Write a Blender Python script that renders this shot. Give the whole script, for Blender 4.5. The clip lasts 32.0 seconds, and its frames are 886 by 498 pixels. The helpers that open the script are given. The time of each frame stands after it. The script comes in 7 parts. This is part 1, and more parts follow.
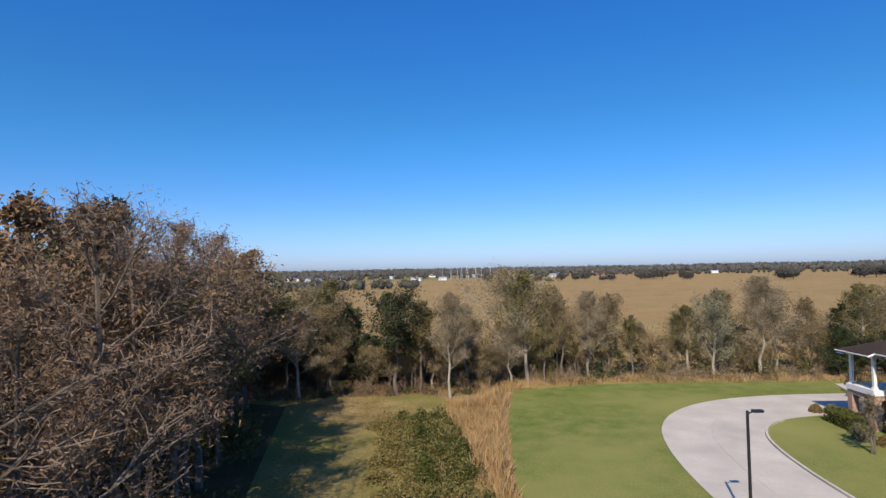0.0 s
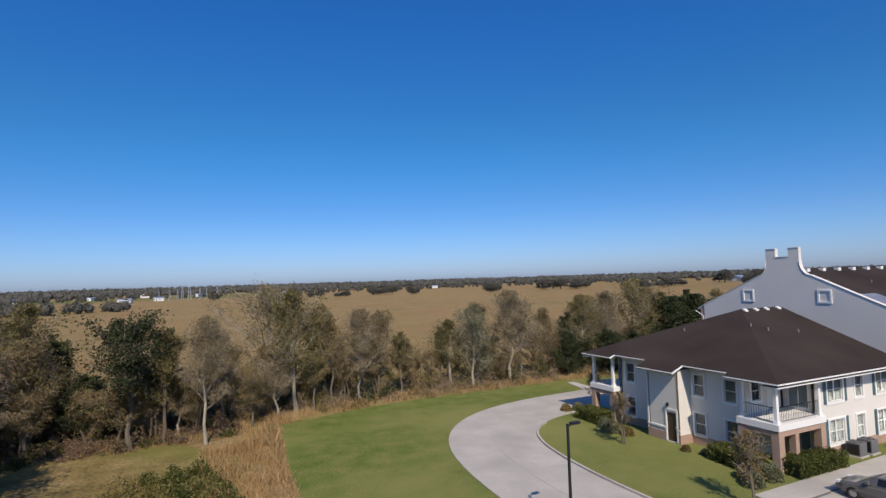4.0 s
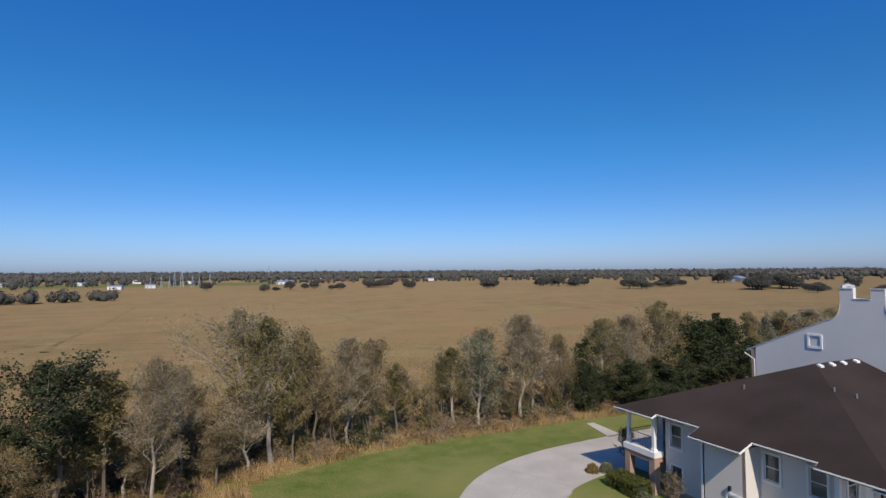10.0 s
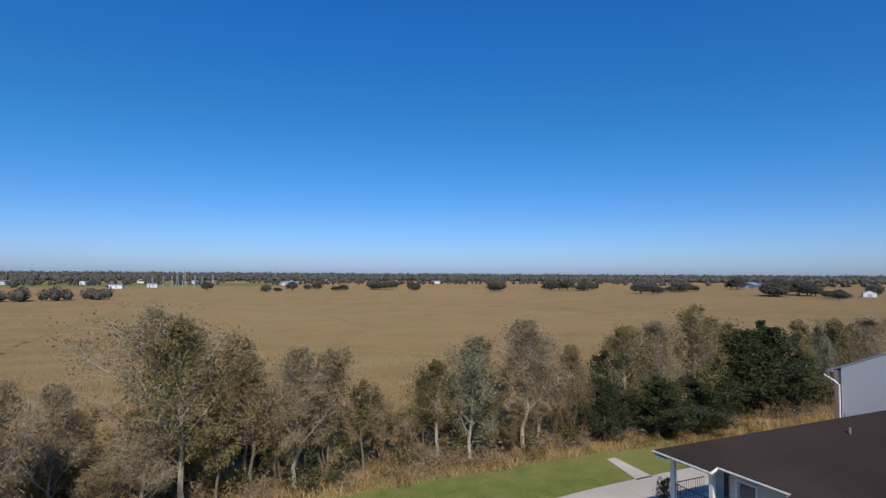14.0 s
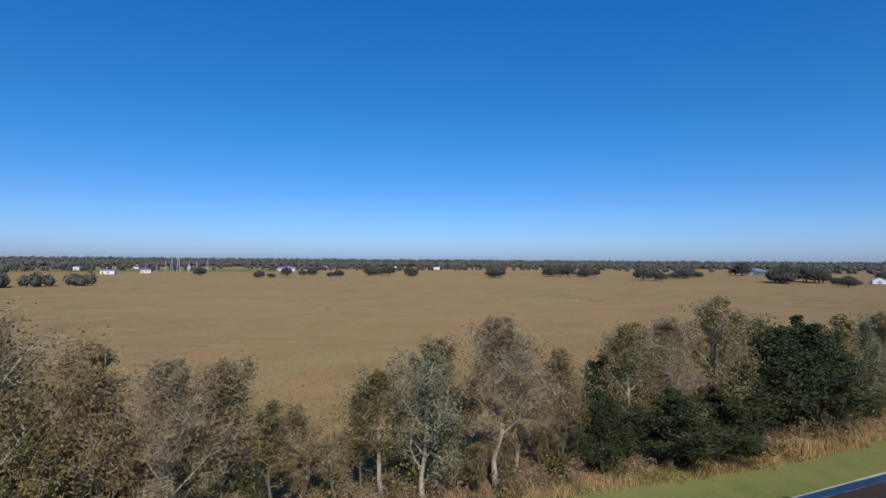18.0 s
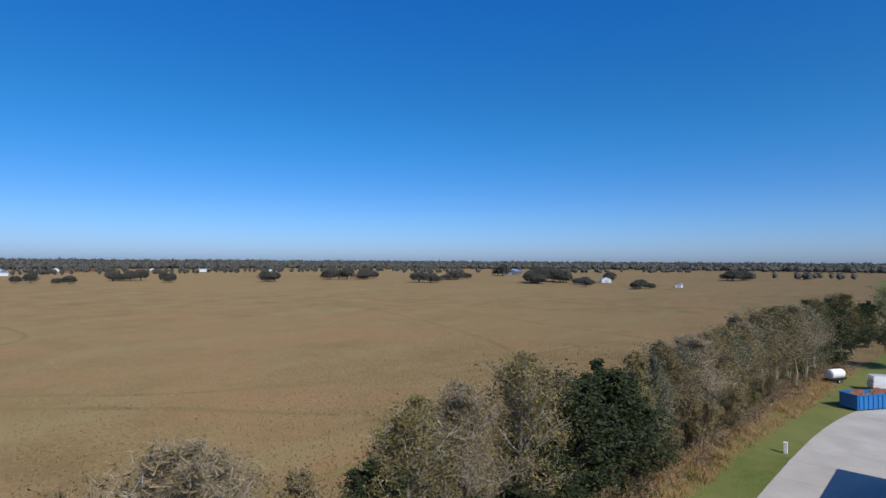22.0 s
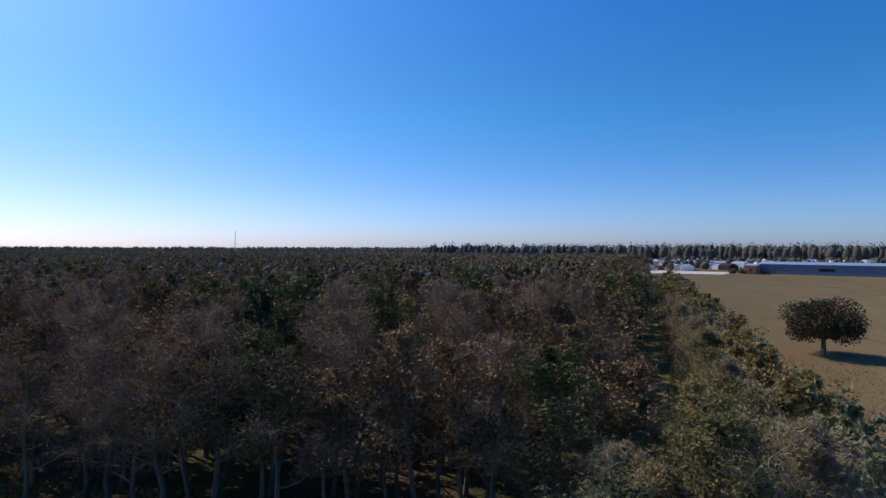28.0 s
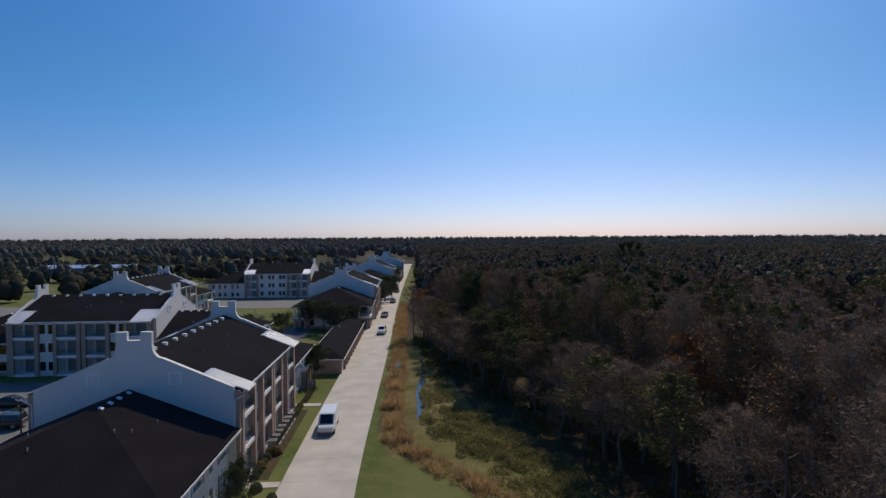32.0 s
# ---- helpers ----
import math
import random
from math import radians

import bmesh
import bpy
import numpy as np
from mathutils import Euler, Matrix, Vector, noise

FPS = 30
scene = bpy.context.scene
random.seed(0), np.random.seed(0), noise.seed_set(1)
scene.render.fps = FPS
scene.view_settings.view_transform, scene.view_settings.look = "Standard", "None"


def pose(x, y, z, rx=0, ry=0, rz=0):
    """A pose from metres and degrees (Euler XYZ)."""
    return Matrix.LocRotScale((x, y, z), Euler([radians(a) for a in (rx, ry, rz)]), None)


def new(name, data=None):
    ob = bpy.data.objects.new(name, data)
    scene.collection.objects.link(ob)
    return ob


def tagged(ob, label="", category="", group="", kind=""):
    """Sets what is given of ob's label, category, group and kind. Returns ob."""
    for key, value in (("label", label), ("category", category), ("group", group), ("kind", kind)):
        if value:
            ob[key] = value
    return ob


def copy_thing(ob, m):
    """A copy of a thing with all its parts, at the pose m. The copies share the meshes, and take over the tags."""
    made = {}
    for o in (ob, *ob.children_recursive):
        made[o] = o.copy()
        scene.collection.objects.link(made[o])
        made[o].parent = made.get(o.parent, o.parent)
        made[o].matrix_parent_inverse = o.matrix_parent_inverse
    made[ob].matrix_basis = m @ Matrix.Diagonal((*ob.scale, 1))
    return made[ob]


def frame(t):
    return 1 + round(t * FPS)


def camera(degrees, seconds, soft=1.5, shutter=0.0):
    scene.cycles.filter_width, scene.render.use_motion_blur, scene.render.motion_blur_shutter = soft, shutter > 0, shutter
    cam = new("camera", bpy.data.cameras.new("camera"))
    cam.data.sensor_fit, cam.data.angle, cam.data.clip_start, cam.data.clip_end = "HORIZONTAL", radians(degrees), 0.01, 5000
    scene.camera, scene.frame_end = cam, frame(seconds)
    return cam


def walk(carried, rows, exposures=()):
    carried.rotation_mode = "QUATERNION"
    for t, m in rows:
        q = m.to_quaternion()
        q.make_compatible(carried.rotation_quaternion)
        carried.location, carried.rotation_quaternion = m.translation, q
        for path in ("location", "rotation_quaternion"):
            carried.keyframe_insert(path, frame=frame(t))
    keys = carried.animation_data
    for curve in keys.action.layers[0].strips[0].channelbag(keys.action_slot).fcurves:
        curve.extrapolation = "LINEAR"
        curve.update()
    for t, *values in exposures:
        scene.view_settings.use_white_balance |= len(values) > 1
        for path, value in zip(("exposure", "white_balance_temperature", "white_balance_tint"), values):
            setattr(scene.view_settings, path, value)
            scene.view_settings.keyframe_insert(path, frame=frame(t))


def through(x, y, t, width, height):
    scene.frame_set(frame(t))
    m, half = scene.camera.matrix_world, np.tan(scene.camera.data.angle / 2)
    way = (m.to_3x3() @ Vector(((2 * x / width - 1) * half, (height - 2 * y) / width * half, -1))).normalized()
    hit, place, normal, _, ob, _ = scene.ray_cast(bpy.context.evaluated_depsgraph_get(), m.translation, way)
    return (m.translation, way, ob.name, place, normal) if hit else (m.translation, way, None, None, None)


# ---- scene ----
# camera and its walk: t, x, y, z, yaw, pitch, roll
LENS = 77.73
PATH = [
    (0.0, -22.18, -12.98, 12.30, 0.07, 2.18, -1.05), (0.5, -23.09, -12.21, 12.09, -13.13, 2.03, -1.52), (1.0, -24.03, -11.19, 11.84, -25.27, 2.23, -1.70),
    (1.5, -24.60, -10.12, 11.48, -26.12, 2.88, -1.76), (2.0, -24.89, -9.38, 10.97, -26.57, 2.86, -1.88), (2.5, -25.03, -8.82, 10.93, -26.85, 3.10, -1.86),
    (3.0, -25.10, -8.37, 11.28, -27.08, 3.20, -1.86), (3.5, -25.14, -8.00, 11.81, -27.29, 3.28, -1.87), (5.5, -25.23, -6.98, 14.14, -27.89, 2.95, -1.39),
    (6.0, -25.25, -6.34, 14.64, -27.80, 2.80, -1.25), (6.5, -25.32, -5.49, 14.90, -27.72, 2.73, -1.15), (7.0, -25.47, -4.50, 14.99, -27.64, 2.75, -1.13),
    (7.5, -25.32, -3.69, 15.06, -27.73, 2.53, -0.85), (8.0, -24.81, -3.01, 15.24, -27.83, 2.50, -0.57), (8.5, -24.22, -2.40, 15.35, -27.87, 2.41, -0.42),
    (9.0, -23.56, -1.71, 15.45, -27.86, 2.31, -0.43), (9.5, -22.85, -0.87, 15.59, -27.86, 2.22, -0.37), (10.0, -22.04, 0.01, 15.64, -27.84, 2.31, -0.38),
    (10.5, -21.24, 1.02, 15.55, -27.78, 2.46, -0.28), (11.0, -20.43, 2.12, 15.47, -27.69, 2.54, -0.24), (11.5, -19.47, 3.20, 15.39, -27.65, 2.68, -0.05),
    (12.0, -18.47, 4.32, 15.21, -27.53, 2.79, 0.04), (12.5, -17.54, 5.48, 15.08, -27.44, 2.81, 0.10), (13.0, -16.62, 6.71, 14.94, -27.30, 2.89, 0.10),
    (13.5, -15.75, 7.99, 14.81, -27.15, 2.75, 0.20), (15.5, -12.34, 13.37, 14.64, -26.72, 2.55, 0.51), (16.0, -11.35, 14.43, 14.49, -26.77, 2.26, 0.62),
    (16.5, -10.22, 15.39, 14.43, -26.77, 2.17, 0.69), (17.0, -9.00, 16.25, 14.52, -26.75, 2.08, 0.69), (17.5, -7.77, 16.96, 14.50, -26.78, 1.59, 0.61),
    (18.0, -6.65, 17.87, 14.58, -26.81, 1.21, 0.38), (18.5, -5.61, 19.00, 14.84, -27.85, 0.79, 0.39), (19.0, -4.35, 20.39, 15.39, -35.37, 0.66, 0.36),
    (19.5, -2.98, 21.75, 15.81, -39.18, 0.75, 0.25), (20.0, -1.72, 23.19, 16.21, -44.33, 0.75, 0.14), (20.5, -0.24, 24.51, 16.51, -55.38, 1.18, 0.30),
    (21.0, 1.34, 25.72, 16.69, -58.35, 1.40, 0.37), (21.5, 2.94, 27.20, 16.86, -59.44, 1.35, 0.21), (22.0, 4.39, 29.07, 17.19, -49.36, 1.29, 0.32),
    (22.5, 5.07, 31.38, 17.77, -35.08, 1.19, 0.29), (23.0, 5.23, 33.69, 18.22, -24.77, 0.98, 0.14), (23.5, 5.07, 35.86, 18.53, -17.41, 0.84, 0.11),
    (24.0, 4.61, 37.83, 18.87, -3.06, 0.59, 0.33), (24.5, 3.79, 39.57, 19.23, 11.39, 0.28, 0.39), (25.0, 2.75, 40.93, 19.63, 25.94, -0.21, 0.43),
    (25.5, 1.56, 41.88, 20.00, 39.79, -0.39, 0.45), (26.0, -0.02, 42.64, 20.45, 54.57, -0.30, 0.31), (26.5, -1.67, 43.25, 20.49, 69.01, -0.23, 0.16),
    (28.5, -7.90, 41.82, 18.81, 121.47, -0.32, 0.19), (29.0, -9.34, 40.49, 19.03, 130.90, -0.67, 0.19), (29.5, -10.35, 38.75, 19.39, 144.07, -1.01, 0.05),
    (30.0, -10.86, 36.59, 19.94, 157.43, -1.21, -0.24), (30.5, -10.91, 34.52, 20.57, 170.63, -1.43, -0.57), (31.0, -10.84, 32.68, 21.20, 177.75, -1.15, -0.77),
    (31.5, -10.99, 31.43, 21.78, 177.07, -1.32, -0.53), (32.0, -11.18, 30.62, 22.31, 176.40, -1.29, -0.36),
]

cam = camera(LENS, 32.0, soft=1.4)
walk(cam, [(t, pose(x, y, z, 90 + pitch, 0, yaw) @ pose(0, 0, 0, 0, 0, roll)) for t, x, y, z, yaw, pitch, roll in PATH],
     exposures=[(0.0, 0.5, 7100, 13), (1.5, 0.22, 7100, 13), (3.5, 0.12, 7000, 13), (12.0, 0.12, 6800, 12), (21.0, 0.15, 6350, 9), (23.0, 0.1, 6200, 8), (24.5, 0.08, 5750, 7), (26.5, 0.34, 5650, 7), (28.5, 0.2, 6900, 11), (29.3, 0.06, 6950, 11), (30.5, -0.26, 6950, 11), (32.0, -0.24, 7050, 11)])

# world and sun
SUN_YAW, SUN_EL = 163.0, 42.0
world = bpy.data.worlds.new("world")
scene.world = world
world.use_nodes = True
wn = world.node_tree
sky = wn.nodes.new("ShaderNodeTexSky")
sky.sky_type = "NISHITA"
sky.sun_disc = False
sky.sun_elevation = radians(SUN_EL)
sky.sun_rotation = radians(-SUN_YAW)
sky.air_density, sky.dust_density, sky.ozone_density = 0.72, 0.75, 8.0
bg = wn.nodes["Background"]
bg.inputs["Strength"].default_value = 0.141
vivid = wn.nodes.new("ShaderNodeHueSaturation")
vivid.inputs["Saturation"].default_value = 1.2
wn.links.new(sky.outputs["Color"], vivid.inputs["Color"])
cool = wn.nodes.new("ShaderNodeMix")
cool.data_type, cool.blend_type = "RGBA", "MULTIPLY"
cool.inputs[0].default_value = 1.0
cool.inputs[7].default_value = (1.01, 0.99, 1.03, 1)
wn.links.new(vivid.outputs["Color"], cool.inputs[6])
# haze: the clear winter air pales and greys towards the horizon
way = wn.nodes.new("ShaderNodeTexCoord")
parts_ = wn.nodes.new("ShaderNodeSeparateXYZ")
wn.links.new(way.outputs["Generated"], parts_.inputs[0])
haze = wn.nodes.new("ShaderNodeValToRGB")
haze.color_ramp.interpolation = "EASE"
haze.color_ramp.elements[0].position, haze.color_ramp.elements[0].color = 0.0, (0.77, 0.74, 0.82, 1)
haze.color_ramp.elements[1].position, haze.color_ramp.elements[1].color = 1.0, (0.78, 0.95, 1.04, 1)
for at, tone in ((0.09, (0.85, 0.81, 0.82, 1)), (0.24, (0.7, 0.91, 0.86, 1)), (0.46, (0.66, 0.97, 1.06, 1))):
    haze.color_ramp.elements.new(at).color = tone
wn.links.new(parts_.outputs[2], haze.inputs[0])
air = wn.nodes.new("ShaderNodeMix")
air.data_type, air.blend_type = "RGBA", "MULTIPLY"
air.inputs[0].default_value = 1.0
wn.links.new(cool.outputs[2], air.inputs[6])
wn.links.new(haze.outputs[0], air.inputs[7])
wn.links.new(air.outputs[2], bg.inputs["Color"])
sun_data = bpy.data.lights.new("sun", "SUN")
sun_data.energy, sun_data.angle, sun_data.color = 3.7, radians(0.5), (1.0, 0.915, 0.78)
sun = new("sun", sun_data)
sun.matrix_world = pose(0, 0, 60, 90 - SUN_EL, 0, SUN_YAW + 180)

# ---------------------------------------------------------------- building blocks
class Geo:
    """Collects boxes, prisms and tubes for one mesh."""

    def __init__(self):
        self.v, self.f, self.m = [], [], []

    def add(self, pts, faces, m=0):
        k = len(self.v)
        self.v.extend([tuple(p) for p in pts])
        self.f.extend([tuple(k + i for i in f) for f in faces])
        self.m.extend([m] * len(faces))
        return self

    def box(self, a, b, m=0):
        (x0, y0, z0), (x1, y1, z1) = a, b
        return self.add([(x0, y0, z0), (x1, y0, z0), (x1, y1, z0), (x0, y1, z0), (x0, y0, z1), (x1, y0, z1), (x1, y1, z1), (x0, y1, z1)],
                        [(0, 3, 2, 1), (4, 5, 6, 7), (0, 1, 5, 4), (1, 2, 6, 5), (2, 3, 7, 6), (3, 0, 4, 7)], m)

    def prism(self, pts, off, m=0):
        n = len(pts)
        lower = [tuple(Vector(p) + Vector(off)) for p in pts]
        faces = [tuple(range(n)), tuple(range(2 * n - 1, n - 1, -1))]
        faces += [(i, i + n, (i + 1) % n + n, (i + 1) % n) for i in range(n)]
        return self.add(list(pts) + lower, faces, m)

    def tube(self, pts, radii, n=6, m=0, cap=True):
        k = len(self.v)
        pts = [Vector(p) for p in pts]
        for i, p in enumerate(pts):
            d = (pts[min(i + 1, len(pts) - 1)] - pts[max(i - 1, 0)]).normalized()
            a = d.orthogonal().normalized()
            b = d.cross(a)
            for j in range(n):
                t = 2 * math.pi * j / n
                self.v.append(tuple(p + radii[i] * (math.cos(t) * a + math.sin(t) * b)))
        for i in range(len(pts) - 1):
            for j in range(n):
                q = (j + 1) % n
                self.f.append((k + i * n + j, k + i * n + q, k + (i + 1) * n + q, k + (i + 1) * n + j))
                self.m.append(m)
        if cap:
            self.f.append(tuple(k + (len(pts) - 1) * n + j for j in range(n)))
            self.m.append(m)
            self.f.append(tuple(k + j for j in reversed(range(n))))
            self.m.append(m)
        return self

    def mesh(self, name, mats, smooth=False):
        me = bpy.data.meshes.new(name)
        me.from_pydata(self.v, [], self.f)
        for mt in (mats if isinstance(mats, (list, tuple)) else [mats]):
            me.materials.append(mt)
        if any(self.m):
            me.polygons.foreach_set("material_index", self.m)
        if smooth:
            me.polygons.foreach_set("use_smooth", [True] * len(me.polygons))
        me.update()
        return me


def part(name, geo, mats, parent, label="", smooth=False, at=None):
    """One mesh object under a thing or a part."""
    me = geo if isinstance(geo, bpy.types.Mesh) else geo.mesh(name, mats, smooth)
    ob = new(name, me)
    ob.parent = parent
    if at is not None:
        ob.matrix_basis = at
    if label:
        ob["label"] = label
    return ob


def thing(name, label, category, m=None, geo=None, mats=None, group="", kind="", smooth=False):
    """A top-level thing: an Empty, or one mesh."""
    data = None if geo is None else (geo if isinstance(geo, bpy.types.Mesh) else geo.mesh(name, mats, smooth))
    ob = new(name, data)
    if m is not None:
        ob.matrix_basis = m
    return tagged(ob, label, category, group, kind)


# ---------------------------------------------------------------- materials
def nodes(name):
    m = bpy.data.materials.new(name)
    m.use_nodes = True
    nt = m.node_tree
    return m, nt, nt.nodes["Principled BSDF"]


def noise_at(nt, scale, detail=4.0, coord=None, stretch=None):
    pos = nt.nodes.new("ShaderNodeNewGeometry").outputs["Position"] if coord is None else coord
    if stretch:
        mp = nt.nodes.new("ShaderNodeMapping")
        mp.inputs["Scale"].default_value = stretch
        nt.links.new(pos, mp.inputs["Vector"])
        pos = mp.outputs["Vector"]
    n = nt.nodes.new("ShaderNodeTexNoise")
    n.inputs["Scale"].default_value, n.inputs["Detail"].default_value = scale, detail
    nt.links.new(pos, n.inputs["Vector"])
    return n.outputs["Fac"]


def ramp(nt, fac, stops):
    r = nt.nodes.new("ShaderNodeValToRGB")
    el = r.color_ramp.elements
    while len(el) < len(stops):
        el.new(0.5)
    for e, (p, c) in zip(el, stops):
        e.position, e.color = p, (*c, 1)
    nt.links.new(fac, r.inputs["Fac"])
    return r.outputs["Color"]


def mixc(nt, fac, a, b, blend="MIX"):
    x = nt.nodes.new("ShaderNodeMix")
    x.data_type, x.blend_type = "RGBA", blend
    for sock, val in ((x.inputs[0], fac), (x.inputs[6], a), (x.inputs[7], b)):
        if isinstance(val, bpy.types.NodeSocket):
            nt.links.new(val, sock)
        else:
            sock.default_value = val if isinstance(val, (int, float)) else (*val, 1)
    return x.outputs[2]


def bump(nt, b, fac, strength, dist):
    n = nt.nodes.new("ShaderNodeBump")
    n.inputs["Strength"].default_value, n.inputs["Distance"].default_value = strength, dist
    nt.links.new(fac, n.inputs["Height"])
    nt.links.new(n.outputs["Normal"], b.inputs["Normal"])


def scaled(c, k):
    return tuple(min(1.0, x * k) for x in c)


def surface(name, c, vary=0.15, big=0.3, small=8.0, rough=0.85, relief=0.3, depth=0.01, metal=0.0, spec=0.5, grainy=0.0):
    """A plain surface with stains at one scale and grain at another."""
    m, nt, b = nodes(name)
    f1, f2 = noise_at(nt, big), noise_at(nt, small, 6)
    col = mixc(nt, f2, ramp(nt, f1, [(0.3, scaled(c, 1 - vary)), (0.7, scaled(c, 1 + vary))]), scaled(c, 1 - 0.6 * vary))
    nt.links.new(col, b.inputs["Base Color"])
    b.inputs["Roughness"].default_value, b.inputs["Metallic"].default_value = rough, metal
    b.inputs["Specular IOR Level"].default_value, b.inputs["Diffuse Roughness"].default_value = spec, grainy
    if relief:
        bump(nt, b, f2, relief, depth)
    return m


def grass_mat(name, stops, big, mid, fine, relief=0.6, depth=0.08, patch=None, tuft=None, grainy=0.3):
    m, nt, b = nodes(name)
    f0, f1, f2 = noise_at(nt, big, 3), noise_at(nt, mid, 5), noise_at(nt, fine, 8)
    col = ramp(nt, f1, stops)
    dark = [(p, scaled(c, 0.56)) for p, c in stops]
    col = mixc(nt, ramp(nt, f2, [(0.35, (0, 0, 0)), (0.62, (1, 1, 1))]), ramp(nt, f1, dark), col)
    if patch:
        col = mixc(nt, ramp(nt, f0, [(0.42, (0, 0, 0)), (0.62, (1, 1, 1))]), col, patch)
    if tuft:
        f3, f4 = noise_at(nt, 0.035, 6), noise_at(nt, 0.55, 5)
        f5 = noise_at(nt, 0.02, 4, stretch=(1.0, 4.0, 1.0))
        col = mixc(nt, ramp(nt, f3, [(0.5, (0, 0, 0)), (0.6, (0.75, 0.75, 0.75))]), col, tuft)
        col = mixc(nt, ramp(nt, f4, [(0.5, (0, 0, 0)), (0.68, (0.3, 0.3, 0.3))]), col, scaled(tuft, 0.62))
        col = mixc(nt, ramp(nt, f5, [(0.54, (0, 0, 0)), (0.64, (0.5, 0.5, 0.5))]), col, (0.2, 0.16, 0.078))
    nt.links.new(col, b.inputs["Base Color"])
    b.inputs["Roughness"].default_value, b.inputs["Specular IOR Level"].default_value = 0.95, 0.1
    b.inputs["Diffuse Roughness"].default_value = grainy
    bump(nt, b, f2, relief, depth)
    return m


def leaf_mat(name, stops, through=0.3, gloss=0.12):
    m, nt, b = nodes(name)
    geo = nt.nodes.new("ShaderNodeNewGeometry")
    info = nt.nodes.new("ShaderNodeObjectInfo")
    add = nt.nodes.new("ShaderNodeMath")
    add.operation = "MULTIPLY_ADD"
    nt.links.new(geo.outputs["Random Per Island"], add.inputs[0])
    add.inputs[1].default_value = 0.6
    sc = nt.nodes.new("ShaderNodeMath")
    sc.operation = "MULTIPLY"
    sc.inputs[1].default_value = 0.4
    nt.links.new(info.outputs["Random"], sc.inputs[0])
    nt.links.new(sc.outputs[0], add.inputs[2])
    col = ramp(nt, add.outputs[0], stops)
    nt.links.new(col, b.inputs["Base Color"])
    b.inputs["Roughness"].default_value, b.inputs["Specular IOR Level"].default_value = 0.75, gloss
    tr = nt.nodes.new("ShaderNodeBsdfTranslucent")
    nt.links.new(col, tr.inputs["Color"])
    mx = nt.nodes.new("ShaderNodeMixShader")
    mx.inputs[0].default_value = through
    out = nt.nodes["Material Output"]
    nt.links.new(b.outputs[0], mx.inputs[1])
    nt.links.new(tr.outputs[0], mx.inputs[2])
    nt.links.new(mx.outputs[0], out.inputs["Surface"])
    return m


def brick_mat(name, c1, c2, mortar):
    m, nt, b = nodes(name)
    tc = nt.nodes.new("ShaderNodeTexCoord").outputs["Object"]
    sep = nt.nodes.new("ShaderNodeSeparateXYZ")
    nt.links.new(tc, sep.inputs[0])
    sm = nt.nodes.new("ShaderNodeMath")
    nt.links.new(sep.outputs[0], sm.inputs[0])
    nt.links.new(sep.outputs[1], sm.inputs[1])
    cb = nt.nodes.new("ShaderNodeCombineXYZ")
    nt.links.new(sm.outputs[0], cb.inputs[0])
    nt.links.new(sep.outputs[2], cb.inputs[1])
    br = nt.nodes.new("ShaderNodeTexBrick")
    nt.links.new(cb.outputs[0], br.inputs["Vector"])
    br.inputs["Color1"].default_value, br.inputs["Color2"].default_value, br.inputs["Mortar"].default_value = (*c1, 1), (*c2, 1), (*mortar, 1)
    br.inputs["Scale"].default_value = 1.0
    br.inputs["Brick Width"].default_value, br.inputs["Row Height"].default_value, br.inputs["Mortar Size"].default_value = 0.21, 0.075, 0.008
    col = mixc(nt, noise_at(nt, 0.8), br.outputs["Color"], scaled(c1, 0.8))
    nt.links.new(col, b.inputs["Base Color"])
    b.inputs["Roughness"].default_value = 0.9
    bump(nt, b, br.outputs["Fac"], -0.5, 0.008)
    return m


FIELD = grass_mat("dry_pasture", [(0.3, (0.182, 0.125, 0.057)), (0.5, (0.225, 0.161, 0.077)), (0.7, (0.265, 0.195, 0.099))], 0.007, 0.09, 2.2, 0.9, 0.28, (0.197, 0.14, 0.067), (0.215, 0.137, 0.069), 1.0)
LAWN = grass_mat("mown_lawn", [(0.3, (0.105, 0.146, 0.034)), (0.5, (0.15, 0.18, 0.048)), (0.7, (0.2, 0.2, 0.07))], 0.05, 0.6, 9.0, 0.8, 0.06, (0.19, 0.192, 0.066))
DULL = grass_mat("dull_grass", [(0.3, (0.13, 0.12, 0.035)), (0.5, (0.22, 0.18, 0.065)), (0.7, (0.3, 0.24, 0.1))], 0.05, 0.3, 4.0, 0.8, 0.08, (0.15, 0.15, 0.04))
FLOOR = grass_mat("leaf_litter", [(0.3, (0.06, 0.042, 0.025)), (0.5, (0.11, 0.075, 0.042)), (0.7, (0.17, 0.11, 0.065))], 0.05, 0.5, 5.0, 0.9, 0.1, (0.07, 0.07, 0.028))
GREENFIELD = grass_mat("green_field", [(0.3, (0.12, 0.14, 0.04)), (0.6, (0.2, 0.19, 0.07))], 0.01, 0.1, 2.0)
RUT = grass_mat("worn_rut", [(0.3, (0.135, 0.1, 0.045)), (0.6, (0.22, 0.163, 0.075))], 0.05, 0.4, 3.0)
FAINT = grass_mat("flattened_grass", [(0.3, (0.15, 0.108, 0.048)), (0.5, (0.19, 0.138, 0.063)), (0.7, (0.225, 0.166, 0.08))], 0.05, 0.3, 2.0, 0.6, 0.15, (0.165, 0.124, 0.055), grainy=1.0)
CLEARING = grass_mat("clearing_grass", [(0.3, (0.15, 0.12, 0.045)), (0.5, (0.25, 0.185, 0.08)), (0.7, (0.33, 0.25, 0.12))], 0.06, 0.4, 4.0, 0.9, 0.1, (0.15, 0.15, 0.045))
